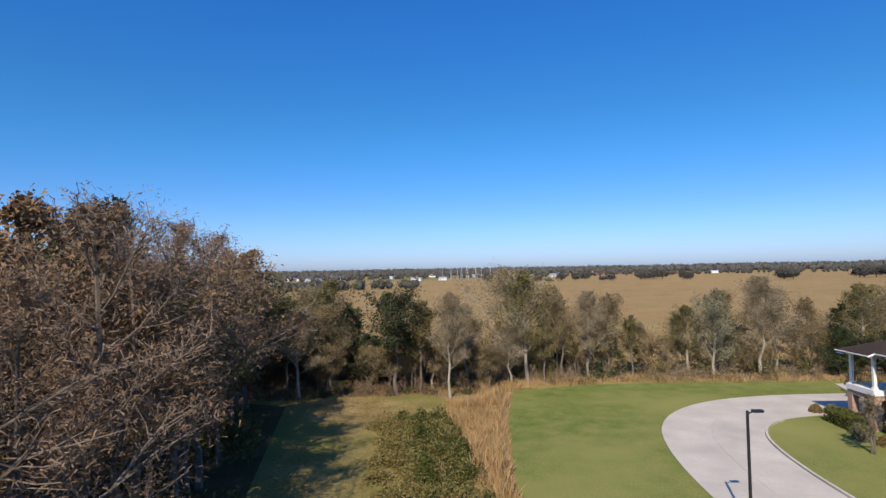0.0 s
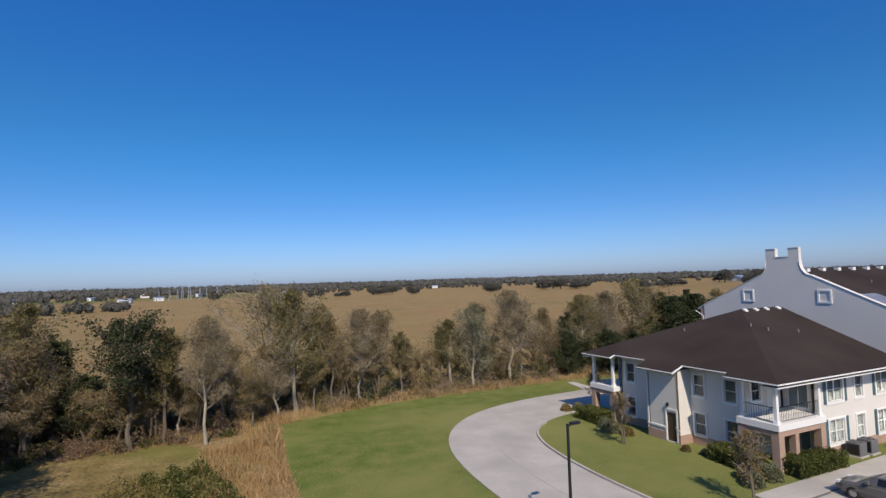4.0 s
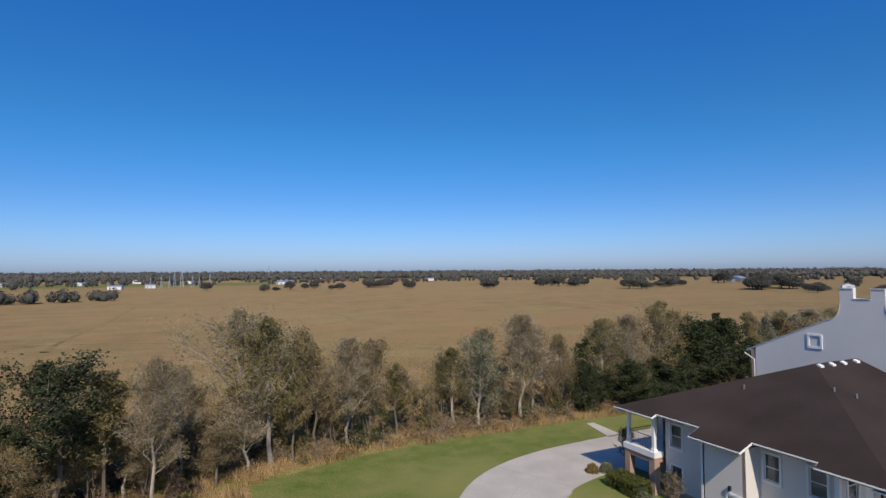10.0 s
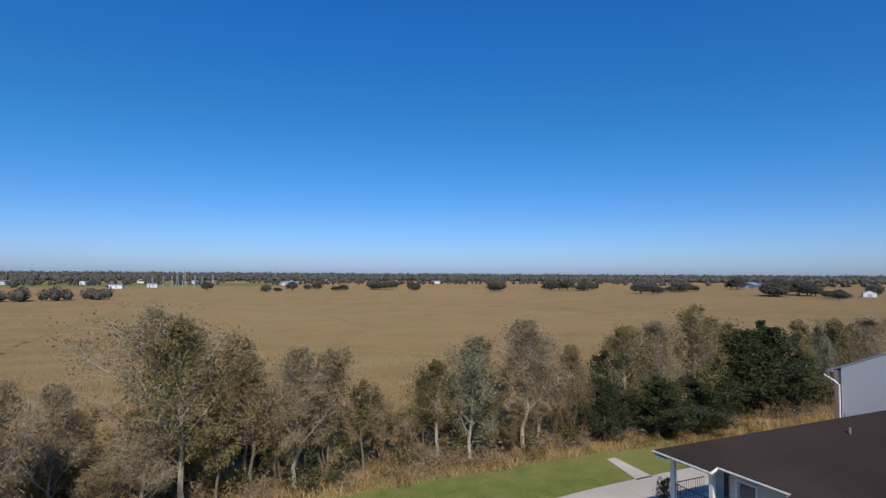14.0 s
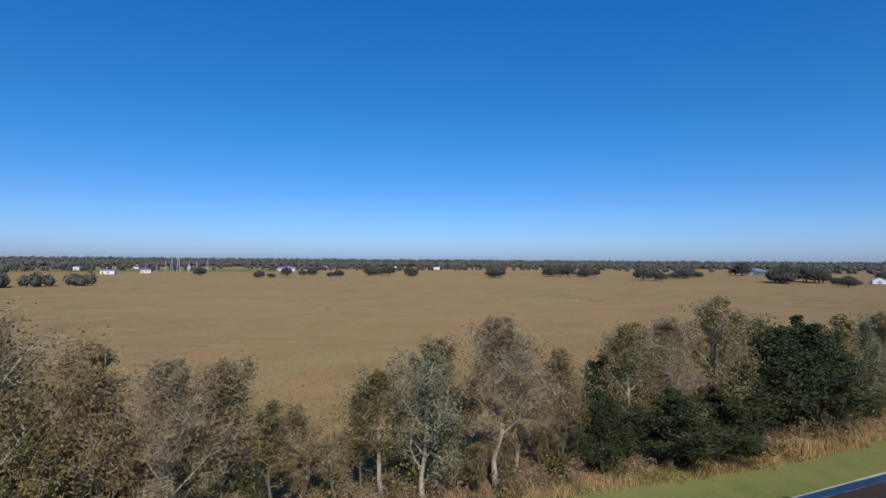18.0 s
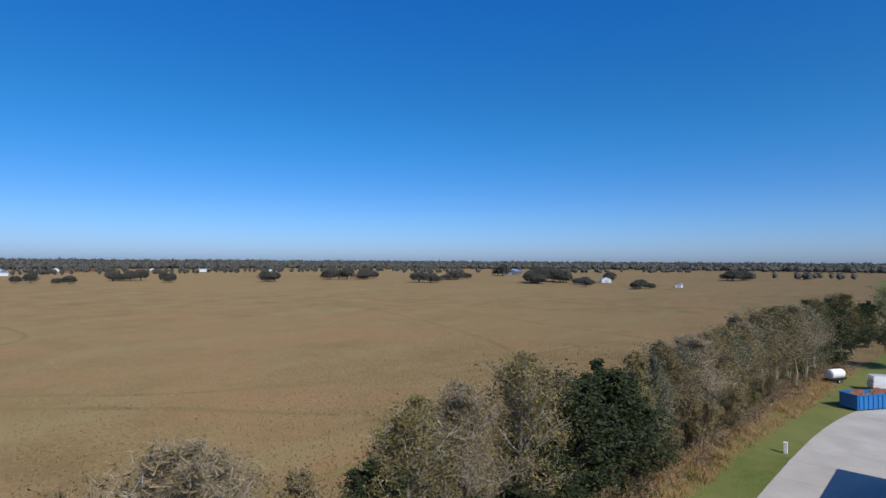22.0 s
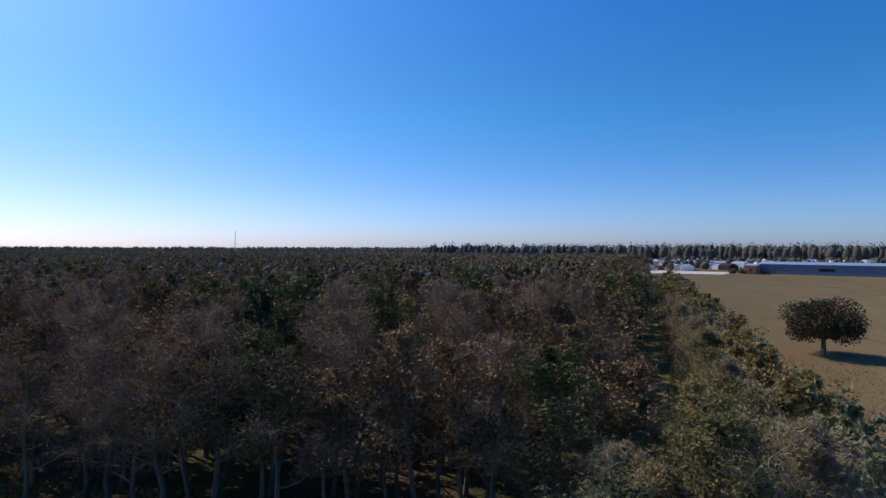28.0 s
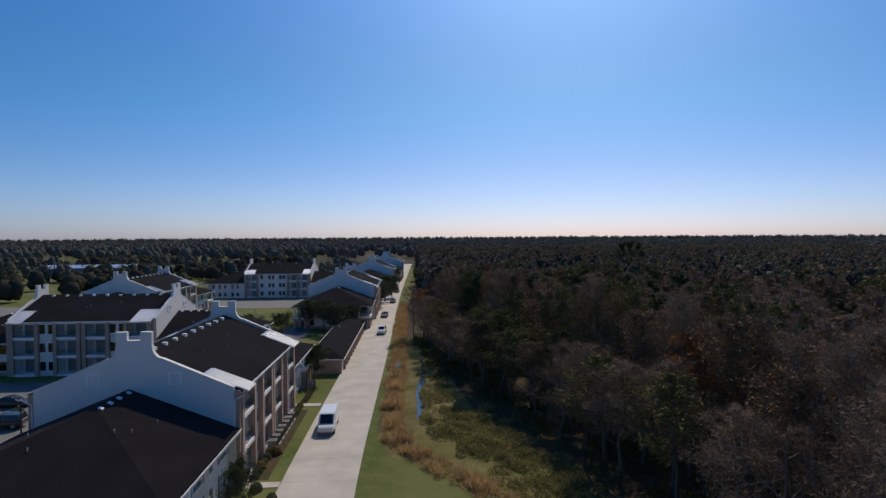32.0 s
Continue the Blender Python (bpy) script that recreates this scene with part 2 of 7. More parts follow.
CONCRETE = surface("concrete", (0.49, 0.45, 0.395), 0.26, 0.3, 5.0, 0.9, 0.15, 0.004)
ASPHALT = surface("asphalt", (0.16, 0.155, 0.15), 0.2, 0.3, 9.0, 0.92, 0.2, 0.004)
STUCCO = surface("stucco", (0.72, 0.685, 0.64), 0.06, 0.4, 14.0, 0.92, 0.25, 0.004)
WHITE = surface("white_trim", (0.82, 0.81, 0.79), 0.04, 0.5, 12.0, 0.6, 0.05, 0.002)
BRICK = brick_mat("brick", (0.43, 0.27, 0.19), (0.5, 0.34, 0.25), (0.55, 0.5, 0.45))
REDBRICK = brick_mat("red_brick", (0.32, 0.13, 0.08), (0.38, 0.17, 0.1), (0.45, 0.4, 0.36))
SHINGLE = surface("shingle", (0.046, 0.036, 0.034), 0.35, 0.25, 10.0, 0.95, 0.8, 0.03, spec=0.03, grainy=1.0)
SHINGLE2 = surface("brown_shingle", (0.085, 0.065, 0.055), 0.3, 0.3, 10.0, 0.95, 0.4, 0.01, spec=0.03, grainy=1.0)
METAL = surface("galvalume", (0.62, 0.63, 0.65), 0.05, 0.5, 6.0, 0.38, 0.05, 0.002, 0.75)
TEAL = surface("teal_shutter", (0.06, 0.13, 0.15), 0.1, 1.0, 14.0, 0.6, 0.1, 0.003)
IRON = surface("dark_iron", (0.03, 0.03, 0.032), 0.2, 1.0, 20.0, 0.5, 0.05, 0.002, 0.4)
DOOR = surface("brown_door", (0.08, 0.05, 0.035), 0.15, 1.0, 9.0, 0.5, 0.1, 0.003)
BLIND = surface("window_blind", (0.5, 0.5, 0.48), 0.1, 0.5, 12.0, 0.7, 0.1, 0.003)
ROOM = surface("interior", (0.2, 0.19, 0.18), 0.1, 0.5, 4.0, 0.9, 0.0)
GREYBOX = surface("grey_metal", (0.22, 0.225, 0.23), 0.1, 1.0, 9.0, 0.5, 0.05, 0.002, 0.5)
RUBBER = surface("rubber", (0.02, 0.02, 0.02), 0.1, 2.0, 20.0, 0.8, 0.1, 0.002)
CHROME = surface("alloy", (0.5, 0.5, 0.52), 0.05, 2.0, 9.0, 0.3, 0.0, 0.002, 0.9)
BLUEPAINT = surface("blue_paint", (0.02, 0.16, 0.42), 0.12, 0.6, 7.0, 0.5, 0.1, 0.003)
LINEBLUE = surface("blue_marking", (0.12, 0.3, 0.5), 0.2, 0.8, 9.0, 0.9, 0.05, 0.002)
RUST = surface("rust_scrap", (0.3, 0.12, 0.06), 0.4, 1.2, 7.0, 0.9, 0.3, 0.01)
WOODBARK = surface("wood_bark", (0.155, 0.126, 0.102), 0.3, 1.5, 9.0, 0.95, 0.5, 0.02, spec=0.1)
BARK = surface("bark", (0.19, 0.155, 0.122), 0.3, 1.5, 9.0, 0.95, 0.5, 0.02, spec=0.1)
PALEBARK = surface("pale_bark", (0.37, 0.325, 0.262), 0.25, 1.5, 9.0, 0.95, 0.5, 0.02, spec=0.1)
GLASS, gnt, gb = nodes("window_glass")
gb.inputs["Base Color"].default_value = (0.55, 0.62, 0.66, 1)
gb.inputs["Roughness"].default_value, gb.inputs["Transmission Weight"].default_value, gb.inputs["IOR"].default_value = 0.03, 1.0, 1.45
WATER, wnt, wb = nodes("ditch_water")
wb.inputs["Base Color"].default_value = (0.04, 0.06, 0.07, 1)
wb.inputs["Roughness"].default_value = 0.06
bump(wnt, wb, noise_at(wnt, 3.0), 0.1, 0.01)
L_OLIVE = leaf_mat("olive_leaves", [(0.0, (0.07, 0.072, 0.022)), (0.5, (0.175, 0.152, 0.052)), (1.0, (0.36, 0.275, 0.115))])
L_BROWN = leaf_mat("brown_leaves", [(0.0, (0.11, 0.085, 0.033)), (0.5, (0.235, 0.178, 0.07)), (1.0, (0.4, 0.3, 0.135))])
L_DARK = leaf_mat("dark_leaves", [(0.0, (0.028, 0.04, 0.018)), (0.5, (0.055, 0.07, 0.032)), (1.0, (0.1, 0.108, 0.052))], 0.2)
L_GREY = leaf_mat("grey_green_leaves", [(0.0, (0.077, 0.094, 0.055)), (0.5, (0.156, 0.173, 0.101)), (1.0, (0.266, 0.250, 0.156))])
L_RUSTY = leaf_mat("rusty_leaves", [(0.0, (0.16, 0.05, 0.02)), (0.5, (0.26, 0.1, 0.03)), (1.0, (0.3, 0.17, 0.05))])
L_BUSH = leaf_mat("bush_leaves", [(0.0, (0.04, 0.056, 0.016)), (0.5, (0.1, 0.112, 0.032)), (1.0, (0.2, 0.175, 0.06))])
L_STRAW = leaf_mat("straw", [(0.0, (0.27, 0.16, 0.075)), (0.5, (0.45, 0.3, 0.145)), (1.0, (0.6, 0.44, 0.235))], 0.35)
L_TUSSOCK = leaf_mat("tussock_straw", [(0.0, (0.16, 0.108, 0.048)), (0.5, (0.235, 0.168, 0.08)), (1.0, (0.33, 0.245, 0.125))], 0.3)
L_WEED = leaf_mat("bank_weeds", [(0.0, (0.08, 0.085, 0.025)), (0.5, (0.19, 0.175, 0.06)), (1.0, (0.33, 0.28, 0.115))], 0.3)
L_TWIG = leaf_mat("pale_twigs", [(0.0, (0.16, 0.118, 0.075)), (0.5, (0.25, 0.19, 0.125)), (1.0, (0.34, 0.265, 0.185))], 0.15, 0.05)
L_FINE = leaf_mat("fine_twigs", [(0.0, (0.17, 0.135, 0.085)), (0.5, (0.3, 0.245, 0.165)), (1.0, (0.44, 0.365, 0.26))], 0.1, 0.03)
L_WOODTWIG = leaf_mat("wood_twigs", [(0.0, (0.118, 0.083, 0.058)), (0.5, (0.218, 0.152, 0.104)), (1.0, (0.346, 0.249, 0.176))], 0.1, 0.03)
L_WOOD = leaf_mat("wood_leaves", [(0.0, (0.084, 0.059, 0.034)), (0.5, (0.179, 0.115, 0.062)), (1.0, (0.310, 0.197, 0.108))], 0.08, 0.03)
L_WOODGREEN = leaf_mat("dull_wood_leaves", [(0.0, (0.047, 0.061, 0.022)), (0.5, (0.108, 0.108, 0.039)), (1.0, (0.205, 0.162, 0.065))], 0.08, 0.03)
# far leaf tones lightened and greyed: distance haze is put into the colour
L_FAR_HAZE = leaf_mat("far_woods", [(0.0, (0.075, 0.078, 0.066)), (0.5, (0.11, 0.108, 0.092)), (1.0, (0.155, 0.143, 0.122))], 0.1, 0.03)
L_OAK = leaf_mat("oak_leaves", [(0.0, (0.04, 0.038, 0.024)), (0.5, (0.095, 0.08, 0.05)), (1.0, (0.17, 0.135, 0.09))], 0.1, 0.03)
# far crown cores, paler than the near ones to paint in the haze
HAZED_HEART = surface("far_inner_twigs", (0.1, 0.098, 0.086), 0.25, 0.02, 0.3, 0.95, 0.0, spec=0.0)
# crown cores coloured dark for the shade among dense bare twigs
SHADED_HEART = surface("inner_twigs", (0.05, 0.046, 0.037), 0.25, 0.05, 0.5, 0.95, 0.0, spec=0.0)
LITTER = grass_mat("fallen_leaves", [(0.3, (0.1, 0.055, 0.03)), (0.5, (0.23, 0.135, 0.075)), (0.7, (0.33, 0.21, 0.12))], 0.05, 0.6, 5.0, 0.9, 0.1, (0.16, 0.13, 0.055))
GRAVEL = surface("gravel", (0.27, 0.26, 0.24), 0.2, 0.3, 9.0, 0.95, 0.3, 0.01)

# ---------------------------------------------------------------- ground, road, pavement
def sheet(name, pts, z, material, thick=0.0):
    g = Geo()
    top = [(x, y, z) for x, y in pts]
    if thick:
        g.prism(top, (0, 0, -thick))
    else:
        g.add(top, [tuple(range(len(top)))])
    return tagged(new(name, g.mesh(name, material)), kind="structure")


def flip(pts):
    """Anticlockwise order, seen from above."""
    a = sum(p[0] * q[1] - q[0] * p[1] for p, q in zip(pts, pts[1:] + pts[:1]))
    return pts if a > 0 else pts[::-1]


gg = Geo()
EXT = [-4700, -1200, -420, -160, -60, 40, 140, 400, 1200, 4700]
for i in range(9):
    for j in range(9):
        k = len(gg.v)
        gg.add([(EXT[i], EXT[j], 0), (EXT[i + 1], EXT[j], 0), (EXT[i + 1], EXT[j + 1], 0), (EXT[i], EXT[j + 1], 0)], [(0, 1, 2, 3)])
tagged(new("ground", gg.mesh("ground", FIELD)), kind="structure")

LAWN_W = [(-7.5, -30), (-8.6, -25.8), (-11.2, -22.6), (-15.0, -18.6), (-18.0, -12.5), (-18.2, -6), (-18.3, 19), (-17, 34.5), (-15.4, 43)]
LAWN_N = [(-7.4, 45), (2, 46), (10, 45.2), (18, 44.8), (33, 42.3), (60, 41.5), (84, 38.5), (112, 36.5), (165, 31), (330, 40)]
sheet("lawn", flip(LAWN_W + LAWN_N + [(330, -420), (-20, -420), (-14, -230), (-8.4, -80), (-7.5, -40)]), 0.015, LAWN)
sheet("woods_floor", flip([(-18, -6), (-18.3, 19), (-24, 33), (-30, 40), (-200, 41), (-420, 41), (-1100, 20), (-1400, -1800), (1300, -1800), (1100, -720), (90, -700), (-24, -620), (-16, -230), (-12, -80), (-13, -40), (-12.5, -25), (-16, -19)]), 0.008, FLOOR)
sheet("clearing", flip([(-21, 18), (-27, 14), (-33, 16), (-35, 27), (-37, 38), (-45, 41), (-240, 41), (-240, 46), (-120, 45.5), (-60, 45), (-24, 42), (-19, 34)]), 0.02, CLEARING)
sheet("ditch_bank", flip([(-7.5, -30), (-8.6, -25.8), (-11.2, -22.6), (-15.0, -18.6), (-18.0, -12.5), (-24, -12), (-25, -22), (-20, -34), (-17, -62), (-14, -90), (-9.4, -90), (-8.2, -45)]), 0.022, DULL)
sheet("verge", flip([(-15.4, 43)] + LAWN_N[:-2] + [(112, 38.5), (84, 48), (33, 51), (-15, 54), (-60, 55), (-200, 56), (-200, 46.5), (-60, 45.2), (-24, 42.2)]), 0.012, DULL)
sheet("leaf_litter", flip([(-46, 41.2), (-34, 40.4), (-26, 40.2), (-19.8, 41.6), (-15.4, 46.2), (-7, 47.2), (10, 47.2), (33, 44.6), (60, 43.4), (84, 41), (112, 38.7), (112, 41.5), (84, 46), (33, 51), (-15, 53.6), (-44, 54)]), 0.018, LITTER)
sheet("far_green_field", [(-200, 700), (120, 700), (160, 900), (-240, 900)], 0.03, GREENFIELD)
sheet("east_green_field", [(230, -260), (640, -300), (760, 60), (240, 40)], 0.01, GREENFIELD)
sheet("south_green_field", [(90, -620), (420, -700), (430, -420), (120, -380)], 0.03, GREENFIELD)

# concrete road: two rows of slabs along its centre line
def resample(pts, step):
    pts = [Vector((*p, 0)) for p in pts]
    out, left = [], 0.0
    for a, b in zip(pts, pts[1:]):
        n = (b - a).length
        while left < n:
            out.append(a.lerp(b, left / n))
            left += step
        left -= n
    out.append(pts[-1])
    return out


def smooth_line(pts, rounds=2):
    for _ in range(rounds):
        new_pts = [pts[0]]
        for a, b in zip(pts, pts[1:]):
            new_pts += [tuple(0.75 * p + 0.25 * q for p, q in zip(a, b)), tuple(0.25 * p + 0.75 * q for p, q in zip(a, b))]
        pts = new_pts + [pts[-1]]
    return pts


def slabs(name, line, half, step, z, thick, rows, base):
    """A road bed with rows of slabs on it, each slab bent along the way."""
    line = resample(line, step / 4)
    sides = []
    for i, p in enumerate(line):
        d = (line[min(i + 1, len(line) - 1)] - line[max(i - 1, 0)]).normalized()
        sides.append((p, Vector((d.y, -d.x, 0))))
    low = Vector((0, 0, z - 0.012))
    g = Geo()
    edge = [p - n * half + low for p, n in sides] + [p + n * half + low for p, n in sides]
    k = len(sides)
    g.add(edge + [q - Vector((0, 0, thick)) for q in edge], [(i, k + i, k + i + 1, i + 1) for i in range(k - 1)] + [(i, i + 1, 2 * k + i + 1, 2 * k + i) for i in range(k - 1)] + [(k + i, 3 * k + i, 3 * k + i + 1, k + i + 1) for i in range(k - 1)])
    root = tagged(new(name, g.mesh(name, base)), kind="structure")
    gap = 0.01
    up = Vector((0, 0, z))
    for k in range(0, len(sides) - 4, 4):
        seg = sides[k:k + 5]
        for r in range(rows):
            a, b = -half + 2 * half * r / rows + gap, -half + 2 * half * (r + 1) / rows - gap
            trim = [(seg[1][0] - seg[0][0]).normalized() * gap] + [Vector()] * 3 + [(seg[3][0] - seg[4][0]).normalized() * gap]
            right = [p + n * b + t + up for (p, n), t in zip(seg, trim)]
            left = [p + n * a + t + up for (p, n), t in zip(seg, trim)]
            part("slab", Geo().prism(right + left[::-1], (0, 0, -0.1)), CONCRETE, root)
    return root, sides


JOINT = surface("joint", (0.33, 0.3, 0.27), 0.1, 1.0, 9.0, 0.95, 0.1, 0.002)
ROAD = [(-10.5, -420), (-7.0, -290), (-4.7, -190), (-4.0, -130), (-3.7, -80), (-3.2, -48), (-2.9, -28), (-2.9, -13), (-3.6, -2), (-4.9, 10), (-4.7, 20), (-3.0, 28.2), (0.6, 32.9), (6.0, 35.3), (14, 35.8), (34, 35.1), (56, 34.4), (76, 33), (90, 29.5), (112, 26)]
road, road_sides = slabs("road", smooth_line(ROAD, 2), 3.45, 5.2, 0.06, 0.06, 2, JOINT)
for side, name in ((1, "curb"),):
    g = Geo()
    for (p, n), (q, m) in zip(road_sides, road_sides[1:]):
        if -16 < p.y < 33.5 and p.x < 12:
            a, b = p + n * 3.47, q + m * 3.47
            g.prism([a + Vector((0, 0, 0.17)), a + n * 0.16 + Vector((0, 0, 0.17)), b + m * 0.16 + Vector((0, 0, 0.17)), b + Vector((0, 0, 0.17))], (0, 0, -0.17))
    tagged(new(name, g.mesh(name, CONCRETE)), kind="structure")
sheet("service_court", flip([(12, 30.2), (12, 32.6), (60, 31), (76, 29.6), (100, 24), (100, 18), (62, 20), (50, 30.2)]), 0.05, CONCRETE, 0.06)
sheet("court_widening", flip([(60, 37.6), (74, 36.4), (83, 32.8), (84, 30), (60, 31)]), 0.052, CONCRETE, 0.06)
sheet("footpath", [(15.9, 38.9), (17.5, 38.9), (18.1, 43.3), (17.2, 43.3)], 0.06, CONCRETE, 0.06)
# parking south of the first building, and its walk
sheet("parking", flip([(4.6, 10.9), (30, 9.6), (54, 8.5), (54, -3), (22, -2.5), (5.5, 0)]), 0.05, ASPHALT, 0.06)
for k in range(12):
    x = 4.9 + 2.75 * k
    if x < 31:
        sheet("stall_concrete", [(x, 4.9), (x + 2.71, 4.85), (x + 2.71, 10.0), (x, 10.1)], 0.062, CONCRETE, 0.06)
sheet("walkway", flip([(3.6, 10.3), (3.9, 12.0), (30, 11.3), (54, 10.4), (54, 8.9), (30, 9.7)]), 0.1, CONCRETE, 0.1)
sheet("disabled_bay", [(10.5, 8.4), (12.9, 8.35), (12.9, 9.9), (10.5, 9.95)], 0.068, LINEBLUE)
# walks and parking by the second building and beyond
for y in (-19.3, -43.0):
    sheet("door_walk", [(0.62, y - 0.55), (4.1, y - 0.55), (4.1, y + 0.55), (0.62, y + 0.55)], 0.07, CONCRETE, 0.1)
sheet("planting_bed", [(1.9, -41), (4.1, -41), (4.1, -20.4), (1.9, -20.4)], 0.03, FLOOR)
sheet("yard_parking", [(24, -58), (62, -58), (62, -30), (24, -24)], 0.05, ASPHALT, 0.05)
sheet("south_parking", [(12, -106), (56, -104), (56, -88), (12, -90)], 0.05, ASPHALT, 0.05)
sheet("east_parking", [(80, -150), (190, -170), (190, -60), (80, -60)], 0.04, ASPHALT, 0.04)
sheet("far_parking", [(18, -172), (60, -172), (60, -146), (18, -146)], 0.05, ASPHALT, 0.05)
sheet("yard_track", flip([(96, 30.5), (104, 33), (114, 30), (128, 25), (134, 6), (104, 8)]), 0.045, GRAVEL, 0.045)
sheet("pale_lot", [(-462, 30), (-452, 92), (-500, 104), (-520, 30)], 0.04, CONCRETE, 0.04)
sheet("street", [(150, -8), (230, -22), (231, -16), (151, -1)], 0.05, ASPHALT, 0.05)
# stream in the ditch
g = Geo()
STREAM = [(-12.2, -36.5), (-12.7, -42), (-12.3, -47), (-13.1, -53), (-13.6, -60), (-13.4, -68)]
W = [0.15, 0.5, 0.25, 0.55, 0.3, 0.2]
for i in range(5):
    (ax, ay), (bx, by) = STREAM[i], STREAM[i + 1]
    g.add([(ax - W[i], ay, 0.05), (ax + W[i], ay, 0.05), (bx + W[i + 1], by, 0.05), (bx - W[i + 1], by, 0.05)], [(0, 3, 2, 1)])
tagged(new("stream", g.mesh("stream", WATER)), kind="structure")
# wheel ruts across the pasture
RUTS = [[(-24, 70), (-29, 79), (-41, 98), (-57, 124), (-72, 146), (-96, 160)], [(-16, 72), (-25, 87), (-44, 117), (-55.5, 134.5), (-72, 148), (-110, 165)],
        [(-110, 40), (-82, 67), (-71, 91), (-65, 99.5), (-63.7, 121), (-59, 138), (-32, 154), (20, 158), (70, 150)],
        [(-49.8, 151.9), (-28.5, 125.9), (-15.9, 111.3), (-7.2, 101.3), (-1.6, 95.9)], [(-30.8, 162.3), (-8.0, 147.5), (7.6, 135.7), (20.6, 119.0)]]
SWATHS = [[(-60, 150), (-34, 155), (-3, 130), (21, 117), (35, 101), (52, 93), (67, 88), (120, 79)], [(-29, 291), (-34, 206), (-42, 142), (-39, 112), (-46, 84)], [(-8, 296), (9, 258), (36, 217), (39, 180), (30, 165), (6, 154), (-14, 152)],
          [(-49, 150), (-24, 141), (-10, 130.5), (2.3, 121), (16, 112), (30, 98), (44, 78)], [(178, 270), (163, 176), (138, 106), (127, 67)], [(-150, 84), (-128, 92), (-100, 99), (-85, 120), (-60, 137), (-30, 134), (0, 118)], [(-260, 264), (-220, 195), (-170, 150), (-130, 128), (-80, 142)],
          [(60, 62), (84, 75), (110, 110), (140, 180), (150, 260)], [(-30, 60), (-6, 68), (30, 66), (70, 58)]]
for k, line in enumerate(RUTS + SWATHS):
    worn = k < len(RUTS)
    pts = resample(smooth_line(line, 2), 2.0)
    g = Geo()
    rnd = random.Random(k)
    for i in range(len(pts) - 1):
        d = (pts[i + 1] - pts[i]).normalized()
        n = Vector((d.y, -d.x, 0))
        w0, w1 = 0.16 + 0.3 * noise.noise(pts[i] * 0.2 + Vector((k, 0, 0))), 0.16 + 0.3 * noise.noise(pts[i + 1] * 0.2 + Vector((k, 0, 0)))
        w0, w1 = (max(0.03, w * (1 if worn else 2.2) + (0.1 if worn else 0.35)) for w in (w0, w1))
        up = Vector((0, 0, 0.006 if worn else 0.004))
        g.add([pts[i] - n * w0 + up, pts[i] + n * w0 + up, pts[i + 1] + n * w1 + up, pts[i + 1] - n * w1 + up], [(0, 1, 2, 3)])
    tagged(new("rut", g.mesh("rut", RUT if worn else FAINT)), kind="structure")

# ---------------------------------------------------------------- apartment building
# local axes: x along the ridge (wing at x < 0, main block 0..MAIN), y across, z up
MAIN, HALF, EAVE, RIDGE = 22.2, 8.2, 8.9, 12.45


def wall(root, a, b, z0, z1, holes=(), thick=0.22, label="", mat=None):
    """A wall from a to b (its outer face to the right of the way), with rectangular holes (s0, s1, z0, z1) through it."""
    a, b = Vector((*a, 0)), Vector((*b, 0))
    d = (b - a).normalized()
    inward = Vector((-d.y, d.x, 0)) * thick
    ss = sorted({0.0, (b - a).length, *[h[0] for h in holes], *[h[1] for h in holes]})
    zs = sorted({z0, z1, *[h[2] for h in holes], *[h[3] for h in holes]})
    ns, nz = len(ss), len(zs)
    g = Geo()
    for layer in (0, 1):
        for s in ss:
            p = a + d * s + inward * layer
            g.v.extend((p.x, p.y, z) for z in zs)

    def solid(i, j):
        if not (0 <= i < ns - 1 and 0 <= j < nz - 1):
            return False
        s, z = (ss[i] + ss[i + 1]) / 2, (zs[j] + zs[j + 1]) / 2
        return not any(h[0] <= s <= h[1] and h[2] <= z <= h[3] for h in holes)

    def at(i, j, layer):
        return layer * ns * nz + i * nz + j
    for i in range(ns - 1):
        for j in range(nz - 1):
            if not solid(i, j):
                continue
            g.f.append((at(i, j, 0), at(i + 1, j, 0), at(i + 1, j + 1, 0), at(i, j + 1, 0)))
            g.f.append((at(i, j, 1), at(i, j + 1, 1), at(i + 1, j + 1, 1), at(i + 1, j, 1)))
            for di, dj, p, q in ((-1, 0, (i, j), (i, j + 1)), (1, 0, (i + 1, j + 1), (i + 1, j)), (0, -1, (i + 1, j), (i, j)), (0, 1, (i, j + 1), (i + 1, j + 1))):
                if not solid(i + di, j + dj):
                    g.f.append((at(*p, 0), at(*q, 0), at(*q, 1), at(*p, 1)))
    g.m = [0] * len(g.f)
    return part("wall", g, mat or STUCCO, root, label)


WINDOW_MESHES = {}
DETAIL = [True]


